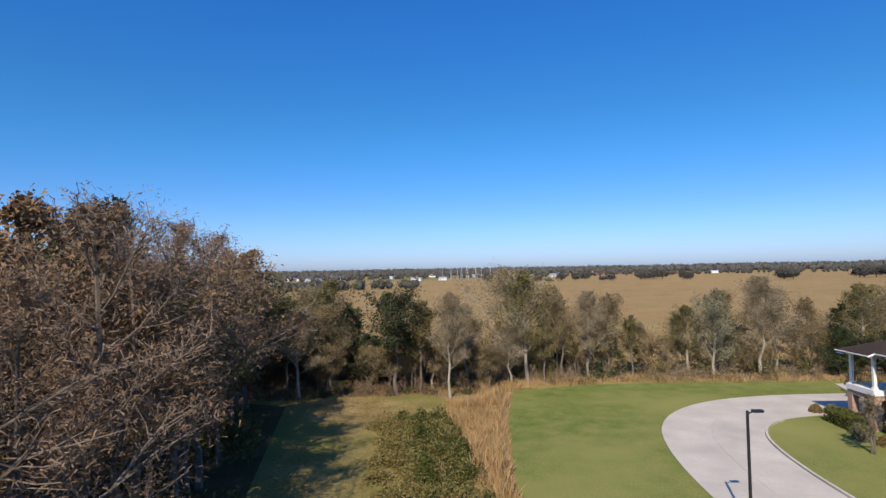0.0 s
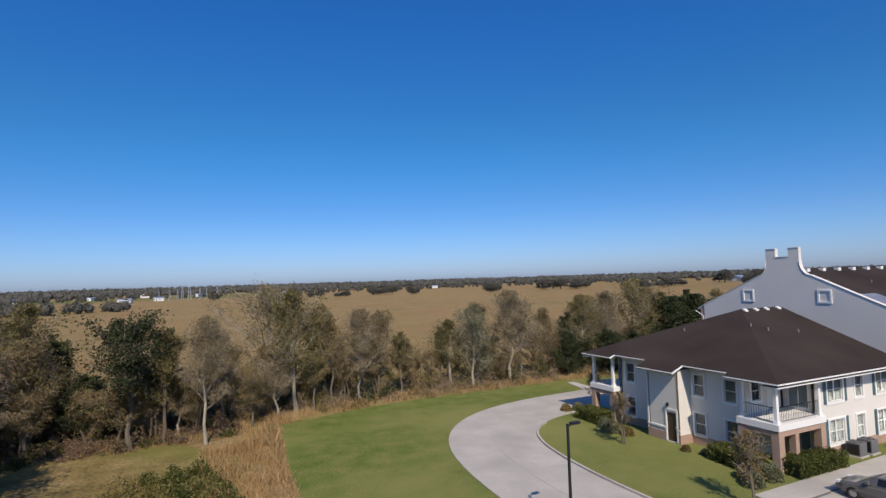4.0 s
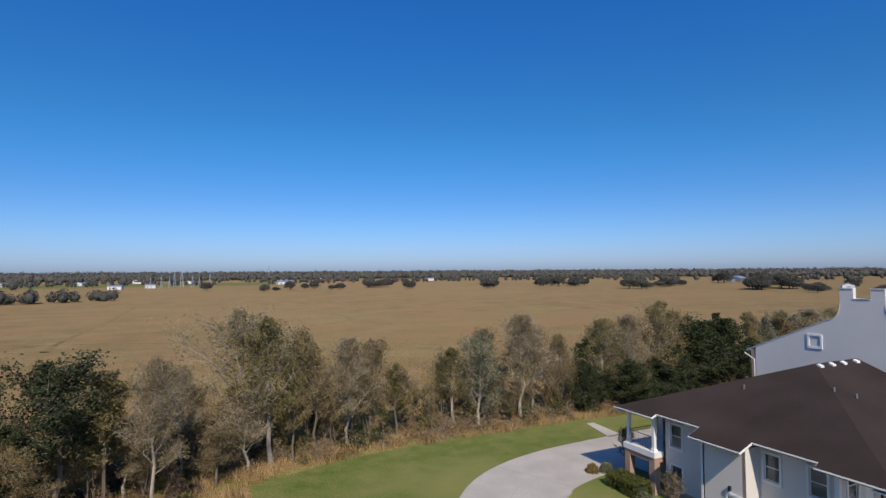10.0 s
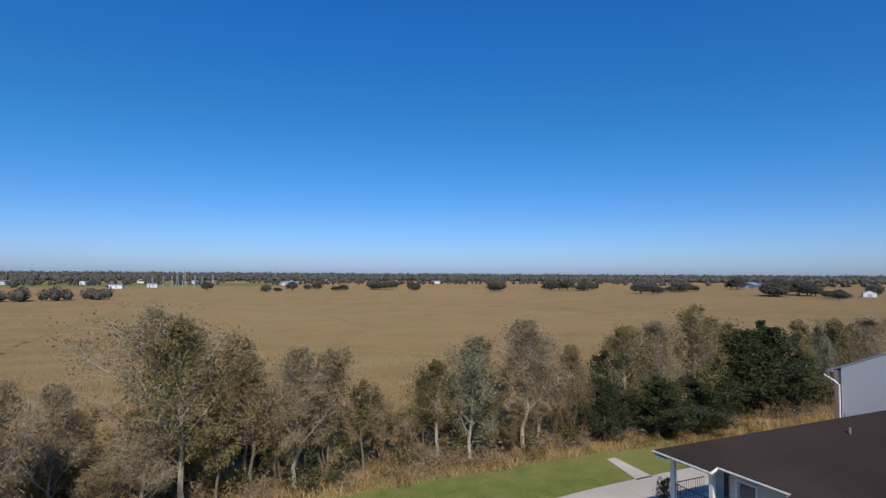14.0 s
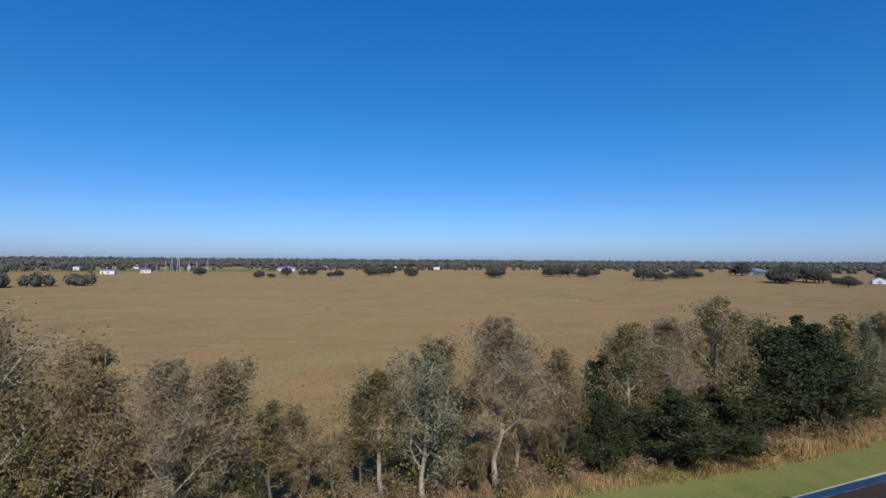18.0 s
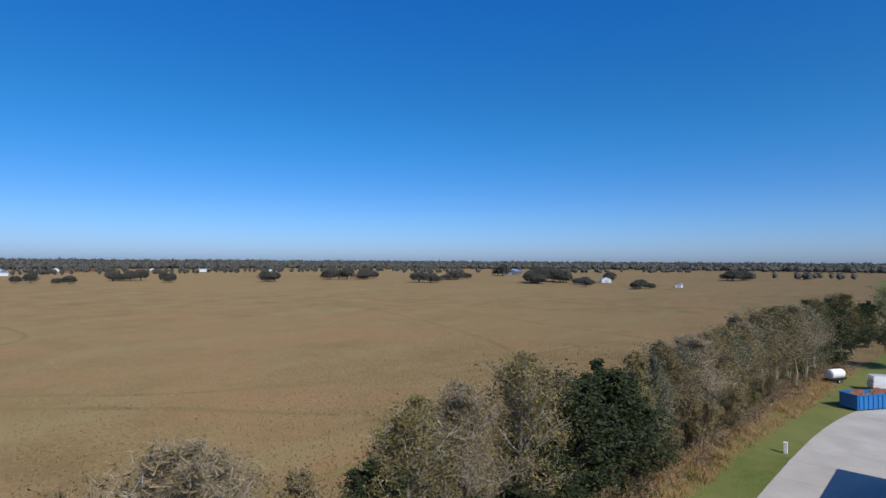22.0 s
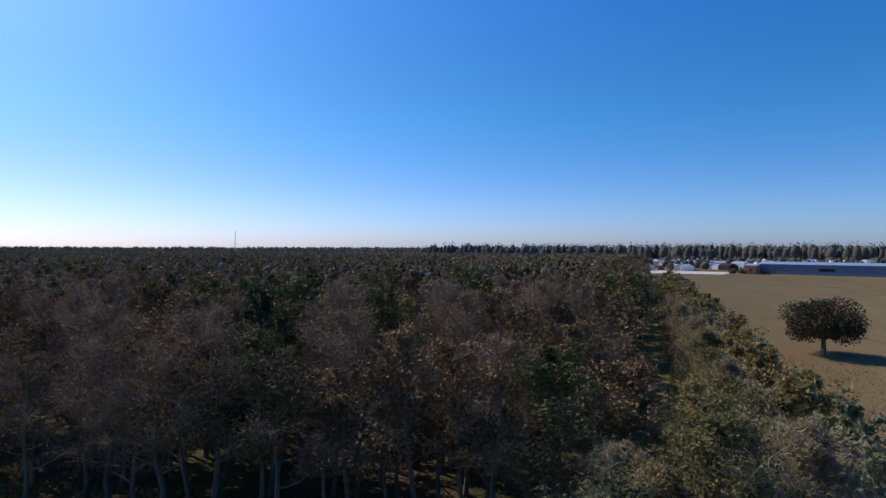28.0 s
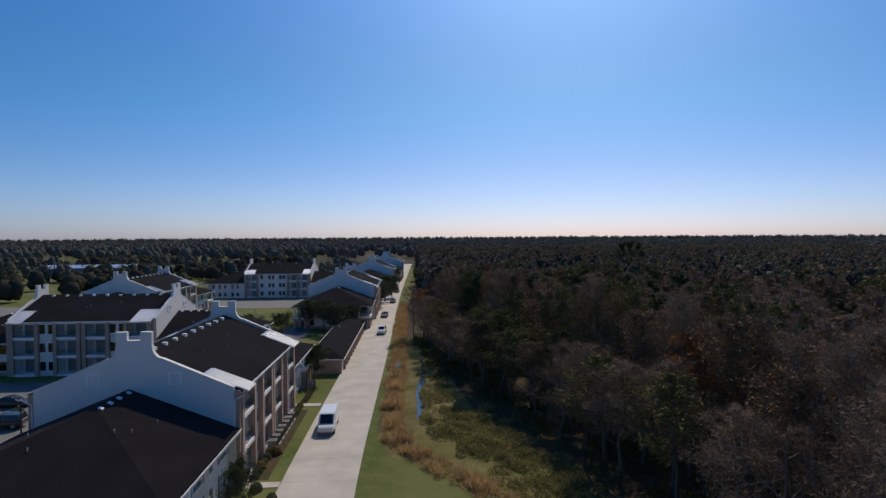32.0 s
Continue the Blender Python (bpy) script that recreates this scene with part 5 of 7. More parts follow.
def shed(m, lx, ly, h, rise, wall_mat, roof_mat, label, name="shed", doors=True, group=""):
    """A plain gabled metal building with doors and a thin roof."""
    root = thing(name, label, name.replace("_", " "), m, group=group)
    wall(root, (0, 0), (lx, 0), 0, h, [(lx * 0.15, lx * 0.25, 0, min(2.4, h * 0.7)), (lx * 0.5, lx * 0.62, h * 0.35, h * 0.65)], mat=wall_mat)
    wall(root, (lx, 0), (lx, ly), 0, h, mat=wall_mat)
    wall(root, (lx, ly), (0, ly), 0, h, mat=wall_mat)
    wall(root, (0, ly), (0, 0), 0, h, [(ly * 0.35, ly * 0.65, 0, min(3.2, h * 0.75))], mat=wall_mat)
    for x in (0, lx - 0.2):
        part("gable", Geo().prism([(x, 0, h), (x, ly, h), (x, ly / 2, h + rise)], (0.2, 0, 0)), wall_mat, root)
    o = 0.3
    for s in (0, 1):
        y0, y1 = (-o, ly / 2) if s == 0 else (ly + o, ly / 2)
        pts = [(-o, y0, h - o * rise / (ly / 2)), (lx + o, y0, h - o * rise / (ly / 2)), (lx + o, y1, h + rise), (-o, y1, h + rise)]
        part("roof", Geo().prism(pts if s == 0 else pts[::-1], (0, 0, -0.08)), roof_mat, root)
    if doors:
        part("door", Geo().box((lx * 0.15, 0.06, 0), (lx * 0.25, 0.14, min(2.4, h * 0.7))), GREYBOX, root)
        part("window", Geo().box((lx * 0.5, 0.1, h * 0.35), (lx * 0.62, 0.14, h * 0.65)), CARGLASS, root)
        part("roller_door", Geo().box((0.08, ly * 0.35, 0), (0.14, ly * 0.65, min(3.2, h * 0.75))), METAL, root)
    return root


SIDING = surface("white_siding", (0.72, 0.71, 0.69), 0.06, 0.3, 6.0, 0.7, 0.1, 0.003)
BLUEGREY = surface("blue_grey_panels", (0.12, 0.17, 0.24), 0.12, 0.2, 3.0, 0.6, 0.1, 0.003)
PINK = surface("terracotta_wall", (0.5, 0.22, 0.14), 0.15, 0.1, 2.0, 0.85, 0.1, 0.003)
MINT = surface("mint_roof", (0.18, 0.38, 0.31), 0.1, 0.1, 2.0, 0.6, 0.05, 0.003)
shed(pose(212, 21, 0, 0, 0, -8), 30, 9, 3.2, 0.7, SIDING, SIDING, "long white mobile home behind the brick house", "mobile_home")
for k, (x, y, lx, ly, rz) in enumerate(((262, 6, 14, 6, 5), (286, -10, 12, 7, -8), (245, 26, 9, 5, -12))):
    shed(pose(x, y, 0, 0, 0, rz), lx, ly, 2.8, 0.8, SIDING, SIDING, "small pale metal shed in the yard", "shed", group="yard sheds")
sk = thing("skip", "blue steel skip filled with rubble at the end of the drive", "skip", pose(87.6, 33.4, 0.05, 0, 0, -37))
body = Geo()
body.box((-3.0, -1.15, 0.15), (3.0, -1.07, 1.75)).box((-3.0, 1.07, 0.15), (3.0, 1.15, 1.75)).box((-3.0, -1.07, 0.15), (-2.92, 1.07, 1.75)).box((2.92, -1.07, 0.15), (3.0, 1.07, 1.75)).box((-2.92, -1.07, 0.15), (2.92, 1.07, 0.22))
part("body", body, BLUEPAINT, sk)
for i in range(9):
    x = -2.8 + i * 0.68
    part("rib", Geo().box((x, -1.23, 0.2), (x + 0.12, -1.15, 1.7)).box((x, 1.15, 0.2), (x + 0.12, 1.23, 1.7)), BLUEPAINT, sk)
part("rim", Geo().box((-3.06, -1.24, 1.75), (3.06, -1.05, 1.84)).box((-3.06, 1.05, 1.75), (3.06, 1.24, 1.84)).box((-3.06, -1.05, 1.75), (-2.9, 1.05, 1.84)).box((2.9, -1.05, 1.75), (3.06, 1.05, 1.84)), BLUEPAINT, sk)
rub = Geo()
rr = random.Random(4)
for i in range(40):
    x, y, s = rr.uniform(-2.7, 2.7), rr.uniform(-0.9, 0.9), rr.uniform(0.2, 0.5)
    z = 1.35 + 0.5 * rr.random()
    rub.prism([(x - s, y - s * 0.6, z), (x + s, y - s * 0.5, z + 0.2), (x + s * 0.8, y + s * 0.6, z + 0.25), (x - s * 0.7, y + s * 0.5, z + 0.1)], (0, 0, -0.12))
part("rubble", rub.box((-2.9, -1.05, 0.9), (2.9, 1.05, 1.35)), RUST, sk, "heaped rusty rubble")
tk = thing("tank_trailer", "white cylindrical tank on a small trailer", "trailer", pose(102, 38.0, 0.02, 0, 0, -30))
part("tank", Geo().tube([(-1.3, 0, 1.25), (-1.2, 0, 1.25), (1.2, 0, 1.25), (1.3, 0, 1.25)], [0.45, 0.68, 0.68, 0.45], 14), WHITE, tk, smooth=False)
part("frame", Geo().box((-1.5, -0.6, 0.45), (1.5, 0.6, 0.57)).box((1.5, -0.08, 0.45), (2.4, 0.08, 0.55)), IRON, tk)
wheels(tk, (-0.2,), 0.75, 0.32)
for k, (x, y, mm) in enumerate(((117.5, 25.4, WHITE), (122, 22.5, GREYBOX), (113.5, 21.5, METAL), (126.5, 19, IRON))):
    eq = thing("machine", ("white garden machine parked by the oak", "grey trailer load parked by the oak", "bare metal trailer frame on the yard", "black mower parked by the yard tree")[k], "machine", pose(x, y, 0.05, 0, 0, 25 * k))
    part("deck", Geo().box((-1.4, -0.7, 0.45), (1.4, 0.7, 0.62)), mm, eq)
    part("engine", Geo().box((-0.9, -0.45, 0.62), (0.3, 0.45, 1.35)).box((0.4, -0.3, 0.62), (0.9, 0.3, 0.95)), mm, eq)
    part("drawbar", Geo().box((1.4, -0.06, 0.4), (2.2, 0.06, 0.5)), IRON, eq)
    wheels(eq, (-0.8, 0.8), 0.72, 0.3)

# ---------------------------------------------------------------- plants
def leaf_corners(rs, centres, sizes, aspect, lean, upright):
    c = np.asarray(centres, float)
    n = len(c)
    s = np.broadcast_to(np.asarray(sizes, float), (n,))[:, None]
    if upright:
        a = np.stack([rs.normal(0, 0.22 * lean, n), rs.normal(0, 0.22 * lean, n), np.ones(n)], 1)
    else:
        a = rs.normal(0, 1, (n, 3))
    a /= np.linalg.norm(a, axis=1, keepdims=True)
    b = np.cross(a, rs.normal(0, 1, (n, 3)))
    b /= np.linalg.norm(b, axis=1, keepdims=True) + 1e-9
    a, b = a * s, b * s * aspect
    if upright:
        v = np.stack([c - b * 0.5, c + b * 0.5, c + a], 1)
    else:
        v = np.stack([c - a * 0.6, c + a * 0.4 + b * 0.75, c + a * 0.4 - b * 0.75], 1)
    return v


def cards(name, centres, sizes, material, seed=0, aspect=0.55, lean=1.0, upright=False, extra=None):
    """Many small pointed leaves (or blades) as one mesh; extra: thin twigs among them."""
    rs = np.random.RandomState(seed)
    v = leaf_corners(rs, centres, sizes, aspect, lean, upright)
    first = len(v)
    if extra:
        v = np.concatenate([v, leaf_corners(rs, extra[0], extra[1], extra[3], 1.0, False)])
    n = len(v)
    me = bpy.data.meshes.new(name)
    me.vertices.add(3 * n)
    me.vertices.foreach_set("co", v.reshape(-1).astype(np.float32))
    me.loops.add(3 * n)
    me.loops.foreach_set("vertex_index", np.arange(3 * n, dtype=np.int32))
    me.polygons.add(n)
    me.polygons.foreach_set("loop_start", np.arange(0, 3 * n, 3, dtype=np.int32))
    me.materials.append(material)
    if extra:
        me.materials.append(extra[2])
        me.polygons.foreach_set("material_index", (np.arange(n) >= first).astype(np.int32))
    me.update()
    me.validate()
    return me


def tree_meshes(seed, height, spread, clear, limbs, twigs, leaves, leaf, bark, foliage, upward=0.55, stems=1, trunk_r=0.16, sides=6, droop=0.0, top=0.5, aspect=0.55, fine=0):
    """Trunk with limbs, boughs and twigs; and a crown of single leaves round the twigs."""
    rnd = random.Random(seed)
    g = Geo()
    tips = []
    for st in range(stems):
        lean = Vector((rnd.uniform(-1, 1), rnd.uniform(-1, 1), 0)) * (0.04 if stems == 1 else 0.22) * height
        pts, rad = [], []
        n = 7
        base = Vector((rnd.uniform(-0.3, 0.3), rnd.uniform(-0.3, 0.3), 0)) if stems > 1 else Vector()
        for i in range(n):
            f = i / (n - 1)
            w = Vector((rnd.uniform(-1, 1), rnd.uniform(-1, 1), 0)) * 0.018 * height * (i > 0)
            pts.append(base + lean * f + w + Vector((0, 0, height * 0.93 * f)))
            rad.append(trunk_r * (1.25 if i == 0 else 1) * (1 - 0.86 * f) + 0.015)
        g.tube(pts, rad, sides)
        for k in range(limbs):
            f = clear + (0.97 - clear) * (k + rnd.random()) / limbs
            i = min(int(f * (n - 1)), n - 2)
            p = pts[i].lerp(pts[i + 1], f * (n - 1) - i)
            ang = k * 2.4 + rnd.uniform(-0.5, 0.5)
            h = (f - clear) / (1 - clear)
            length = spread * (0.45 + 0.75 * math.sin(math.pi * min(1, 0.18 + 0.82 * h))) * rnd.uniform(0.7, 1.15) * (1 - top * h * h)
            d = Vector((math.cos(ang), math.sin(ang), upward * (0.5 + h))).normalized()
            q, lp, lr = p.copy(), [p.copy()], [max(0.02, trunk_r * 0.4 * (1 - 0.7 * f))]
            for s in range(4):
                d = (d + Vector((rnd.uniform(-0.25, 0.25), rnd.uniform(-0.25, 0.25), rnd.uniform(-0.05, 0.28) - droop * s))).normalized()
                q = q + d * length / 4
                lp.append(q.copy())
                lr.append(lr[0] * (1 - 0.2 * (s + 1)) + 0.012)
            g.tube(lp, lr, 5 if sides > 4 else 4, cap=False)
            for t in range(twigs):
                fs = 0.25 + 0.75 * (t + rnd.random()) / twigs
                i = min(int(fs * 4), 3)
                o = lp[i].lerp(lp[i + 1], fs * 4 - i)
                td = (d * 0.5 + Vector((rnd.uniform(-1, 1), rnd.uniform(-1, 1), rnd.uniform(-0.25, 0.8) - droop))).normalized()
                tl = length * rnd.uniform(0.22, 0.45)
                mid = o + td * tl * 0.5
                end = mid + (td + Vector((rnd.uniform(-0.4, 0.4), rnd.uniform(-0.4, 0.4), rnd.uniform(-0.1, 0.4) - droop))).normalized() * tl * 0.6
                g.tube([o, mid, end], [0.022, 0.016, 0.008], 3, cap=False)
                tips.append((mid, tl))
                tips.append((end, tl))
                for u in range(2):
                    e2 = mid + Vector((rnd.uniform(-1, 1), rnd.uniform(-1, 1), rnd.uniform(-0.3, 0.9))) * tl * 0.45
                    if sides > 5:
                        g.tube([mid.lerp(end, 0.3 * u), e2], [0.016, 0.008], 3, cap=False)
                    tips.append((e2, tl))
    rs = np.random.RandomState(seed + 100)
    pos = np.array([p for p, _ in tips])
    rad = np.minimum(np.array([r for _, r in tips]), 1.35)
    pick = rs.randint(0, len(pos), leaves)
    c = pos[pick] + np.clip(rs.normal(0, 0.27, (leaves, 3)), -0.42, 0.42) * rad[pick][:, None]
    extra = None
    if fine:
        pick = rs.randint(0, len(pos), fine)
        cf = pos[pick] + np.clip(rs.normal(0, 0.3, (fine, 3)), -0.5, 0.5) * rad[pick][:, None]
        extra = (cf, 0.42 * rs.uniform(0.5, 1.4, fine), L_FINE, 0.035)
    crown = cards("crown", c, leaf * rs.uniform(0.6, 1.3, leaves), foliage, seed, aspect, extra=extra)
    return g.mesh("trunk", bark), crown


def tree_proto(name, seed, label, category="tree", group="", **kw):
    tr, cr = tree_meshes(seed, **kw)
    return (name, label, category, group, tr, cr)


def plant(proto, x, y, height_scale, rz, label="", wide=None):
    name, lab, cat, group, tr, cr = proto
    w = wide or height_scale
    root = thing(name, label or lab, cat, Matrix.Translation((x, y, -0.05)) @ Matrix.Rotation(rz, 4, "Z") @ Matrix.Diagonal((w, w, height_scale, 1)), group=group)
    part("trunk", tr, None, root)
    part("crown", cr, None, root)
    return root


H_LINE = "trees of the field hedge line"
T_PALE = tree_proto("tree", 1, "tall pale-barked tree with thin olive-brown leaves", group=H_LINE, height=13, spread=4.6, clear=0.3, limbs=22, twigs=9, leaves=4200, leaf=0.14, bark=PALEBARK, foliage=L_OLIVE, trunk_r=0.24, upward=1.2, top=0.72, fine=10000)
T_OLIVE = tree_proto("tree", 2, "olive-brown tree with patchy winter leaves", group=H_LINE, height=11, spread=3.5, clear=0.26, limbs=18, twigs=10, leaves=8500, leaf=0.14, bark=PALEBARK, foliage=L_OLIVE, trunk_r=0.16, upward=1.4, fine=4000)
T_BARE = tree_proto("tree", 3, "nearly bare grey tree with fine twigs", group=H_LINE, height=10.5, spread=2.9, clear=0.25, limbs=18, twigs=11, leaves=2600, leaf=0.13, bark=PALEBARK, foliage=L_BROWN, trunk_r=0.12, upward=1.7, fine=12000)
T_BROWN = tree_proto("tree", 4, "slender tree with sparse brown leaves", group=H_LINE, height=10, spread=3.0, clear=0.24, limbs=17, twigs=10, leaves=6000, leaf=0.13, bark=BARK, foliage=L_BROWN, trunk_r=0.12, upward=1.7, fine=4500)
T_DARK = tree_proto("tree", 5, "dense dark evergreen tree", group=H_LINE, height=9.5, spread=3.1, clear=0.06, limbs=22, twigs=9, leaves=15000, leaf=0.17, bark=BARK, foliage=L_DARK, trunk_r=0.16, upward=1.0)
T_EVER = tree_proto("tree", 10, "dark evergreen tree with a bare grey trunk", group=H_LINE, height=9.5, spread=3.3, clear=0.36, limbs=20, twigs=9, leaves=10000, leaf=0.16, bark=BARK, foliage=L_DARK, trunk_r=0.14, upward=1.2, fine=1500)
T_GREY = tree_proto("tree", 6, "grey-green tree with a loose leafy crown", group=H_LINE, height=9.5, spread=3.0, clear=0.1, limbs=18, twigs=10, leaves=8500, leaf=0.14, bark=PALEBARK, foliage=L_GREY, trunk_r=0.14, upward=1.5, fine=2500)
T_SLIM = tree_proto("tree", 7, "slim tree with a narrow dark crown", group=H_LINE, height=9.5, spread=1.8, clear=0.28, limbs=16, twigs=9, leaves=6500, leaf=0.145, bark=BARK, foliage=L_OLIVE, trunk_r=0.1, upward=1.6, fine=3000)
T_SCRUB = tree_proto("scrub_tree", 8, "low many-stemmed scrub tree", group=H_LINE, height=5, spread=1.9, clear=0.1, limbs=7, twigs=7, leaves=3200, leaf=0.13, bark=BARK, foliage=L_BROWN, stems=3, trunk_r=0.07, upward=1.0, fine=2500)
T_GOLD = tree_proto("scrub_tree", 9, "low yellow-green scrub tree", group=H_LINE, height=4.5, spread=1.8, clear=0.05, limbs=8, twigs=7, leaves=3600, leaf=0.14, bark=BARK, foliage=L_BUSH, stems=2, trunk_r=0.07, upward=0.9)


def dome_tree(seed, radius, height, leaves, leaf, label, foliage):
    """A low trunk under a wide crown of leafy lumps that reaches nearly to the ground."""
    rs = np.random.RandomState(seed)
    n = 44
    d = rs.normal(0, 1, (n, 3))
    d /= np.linalg.norm(d, axis=1, keepdims=True)
    d[:, 2] = np.abs(d[:, 2]) * 1.1 - 0.15
    lumps = d * np.array([radius, radius, height * 0.62]) * rs.uniform(0.45, 0.78, (n, 1)) + np.array([0, 0, height * 0.36])
    size = rs.uniform(0.26, 0.42, n) * radius
    k = rs.randint(0, n, leaves)
    e = rs.normal(0, 1, (leaves, 3))
    e /= np.linalg.norm(e, axis=1, keepdims=True)
    c = lumps[k] + e * (size[k] * rs.uniform(0.6, 1.05, leaves))[:, None] * np.array([1, 1, 0.85])
    c[:, 2] = np.maximum(c[:, 2], height * 0.04 + rs.uniform(0, 0.8, leaves))
    g = Geo().tube([(0, 0, 0), (0.1, 0, height * 0.25), (0, 0.1, height * 0.6)], [0.4, 0.3, 0.12], 6)
    for i in range(0, n, 3):
        g.tube([(0.05, 0, height * 0.22), tuple(lumps[i] * 0.6 + np.array([0, 0, height * 0.1])), tuple(lumps[i])], [0.14, 0.09, 0.03], 4, cap=False)
    return ("tree", label, "tree", "pasture trees", g.mesh("trunk", BARK), cards("crown", c, leaf * rs.uniform(0.6, 1.3, leaves), foliage, seed))


T_FIELD = dome_tree(13, 5.6, 9.5, 7000, 0.5, "dark rounded tree far out on the pasture", L_FAR_HAZE)
T_OAKS = [dome_tree(14, 5.6, 9.6, 20000, 0.27, "broad rounded oak standing in the pasture", L_OAK), dome_tree(15, 5.4, 9.8, 20000, 0.27, "broad rounded oak standing in the pasture", L_OAK)]
T_YARD = tree_proto("tree", 11, "small rounded leafy yard tree", group="yard trees", height=6, spread=2.9, clear=0.25, limbs=16, twigs=8, leaves=7000, leaf=0.18, bark=BARK, foliage=L_DARK, trunk_r=0.14, upward=0.6)
T_ORN = tree_proto("ornamental_tree", 12, "small nearly bare ornamental tree on the lawn", group="lawn trees", height=3.6, spread=1.2, clear=0.28, limbs=9, twigs=8, leaves=1100, leaf=0.08, bark=BARK, foliage=L_BROWN, trunk_r=0.05, upward=1.2, stems=2)

rnd = random.Random(77)
LINE_TREES = [
    (T_PALE, -15.2, 50.6, 12.6, 1.15), (T_EVER, -27.1, 41.8, 9.8, 1.1), (T_SLIM, -24.8, 43.0, 9.6, 1.15), (T_BARE, -21.8, 40.4, 10.4, 0.85), (T_BARE, -20.0, 46.7, 8.8, 0.8), (T_OLIVE, -13.4, 46.2, 12.0, 0.95), (T_SLIM, -11.6, 46.6, 8.4, 0.8), (T_BARE, -6.5, 47.9, 10.0, 1.0), (T_BROWN, -3.8, 49.6, 9.4, 1.0), (T_OLIVE, -34.3, 46.3, 11.6, 1.0), (T_BARE, -36.8, 50.0, 10.4, 1.0),
    (T_BROWN, -9.2, 48.4, 9.6, 0.9), 
    (T_DARK, -9.0, 52.0, 6.5, 0.8), (T_SLIM, -5.2, 50.5, 6.8, 0.9), (T_SLIM, 4.1, 50.2, 6.6, 0.8), (T_GREY, 7.4, 48.3, 9.4, 0.95), (T_BARE, 12.6, 48.2, 11.3, 1.15),
    (T_BROWN, 18.4, 48.4, 8.6, 0.9), (T_DARK, 20.6, 47.0, 5.4, 0.85), (T_OLIVE, 24.0, 47.6, 10.0, 0.95), (T_BARE, 28.0, 47.6, 10.6, 1.0), (T_OLIVE, 31.5, 46.8, 11.9, 0.9), (T_DARK, 27.0, 46.2, 5.2, 0.8),
    (T_BROWN, 35.0, 48.0, 10.5, 1.1), (T_DARK, 38.0, 46.6, 9.6, 1.5), (T_DARK, 42.6, 46.4, 9.8, 1.45), (T_SLIM, 48.6, 46.6, 10.4, 0.9), (T_GREY, 51.5, 46.4, 9.0, 1.0), (T_DARK, 47.0, 45.4, 6.5, 0.9),
    (T_BROWN, 56.5, 46.0, 9.6, 1.2), (T_BARE, 61.5, 45.2, 10.2, 1.2), (T_OLIVE, 66.5, 45.4, 9.6, 1.1), (T_GREY, 72, 45.0, 9.4, 1.1), (T_BARE, 77.5, 44.6, 10.4, 1.2), (T_BROWN, 83.5, 43.6, 11.0, 1.3), (T_OLIVE, 89.5, 43.4, 11.2, 1.2),
    (T_BARE, 95.5, 42.0, 11.6, 1.3), (T_GREY, 101.5, 41.6, 10.6, 1.2), (T_OLIVE, 108, 41.0, 11.6, 1.25), (T_DARK, 114.5, 40.4, 11.2, 1.2), (T_OLIVE, 122, 39.2, 12.0, 1.3), (T_DARK, 133, 38, 9.5, 1.2), (T_DARK, 147, 36.5, 9.5, 1.2), (T_OLIVE, 163, 33, 13.0, 1.4),
    (T_GREY, -40, 48, 9.8, 1.1), (T_DARK, -33.5, 51.5, 8.5, 1.0),
    (T_BARE, -36.5, 41.0, 9.2, 1.1), (T_BROWN, -33.8, 43.6, 9.0, 1.1), (T_OLIVE, -38.8, 44.2, 9.6, 1.0), (T_GREY, -36.8, 46.8, 8.8, 1.0), 
    (T_BROWN, -9.4, 50.2, 10.4, 1.0), (T_SLIM, -1.2, 49.2, 7.2, 0.9), (T_BROWN, 9.6, 50.4, 9.4, 0.9), (T_BARE, 15.2, 49.8, 10.0, 0.9), (T_DARK, 22.4, 48.8, 7.6, 0.95), (T_DARK, 33.6, 45.8, 6.6, 0.9), (T_BARE, 29.6, 49.4, 10.4, 0.9),
    (T_OLIVE, -43.5, 45.5, 10.8, 1.2), (T_BARE, -38.0, 49.8, 11.0, 1.1), (T_BROWN, -41.6, 42.4, 9.8, 1.1), (T_DARK, -30.2, 46.0, 5.6, 1.1), (T_DARK, 25.6, 45.6, 5.4, 1.4), (T_DARK, 30.4, 45.0, 4.8, 1.4), (T_OLIVE, 26.4, 49.6, 9.8, 1.0),
    (T_GREY, 58.8, 47.2, 9.4, 1.2), (T_BARE, 64.0, 46.8, 10.0, 1.2), (T_BROWN, 69.4, 46.4, 9.8, 1.2), (T_OLIVE, 74.8, 45.9, 10.2, 1.2), (T_GREY, 80.6, 45.4, 10.4, 1.3), (T_BARE, 86.6, 44.8, 10.8, 1.3), (T_BROWN, 92.6, 44.0, 11.0, 1.3), (T_OLIVE, 98.6, 43.2, 11.0, 1.3), (T_BARE, 105, 42.4, 11.0, 1.3)]
for proto, x, y, h, w in LINE_TREES:
    base = {id(T_PALE): 13, id(T_OLIVE): 11, id(T_BARE): 10.5, id(T_BROWN): 10}.get(id(proto), 9.5)
    s = h / base
    plant(proto, x, y, s, rnd.uniform(0, 6.28), wide=1.16 * w * (0.5 + 0.5 * s))
x = -42.0
while x > -125:
    proto = rnd.choice((T_OLIVE, T_GREY, T_GREY, T_BROWN, T_BARE, T_BARE))
    plant(proto, x, rnd.uniform(47.0, 50.0), rnd.uniform(0.75, 1.05), rnd.uniform(0, 6.28), wide=rnd.uniform(1.1, 1.4))
    x -= rnd.uniform(2.8, 4.6)
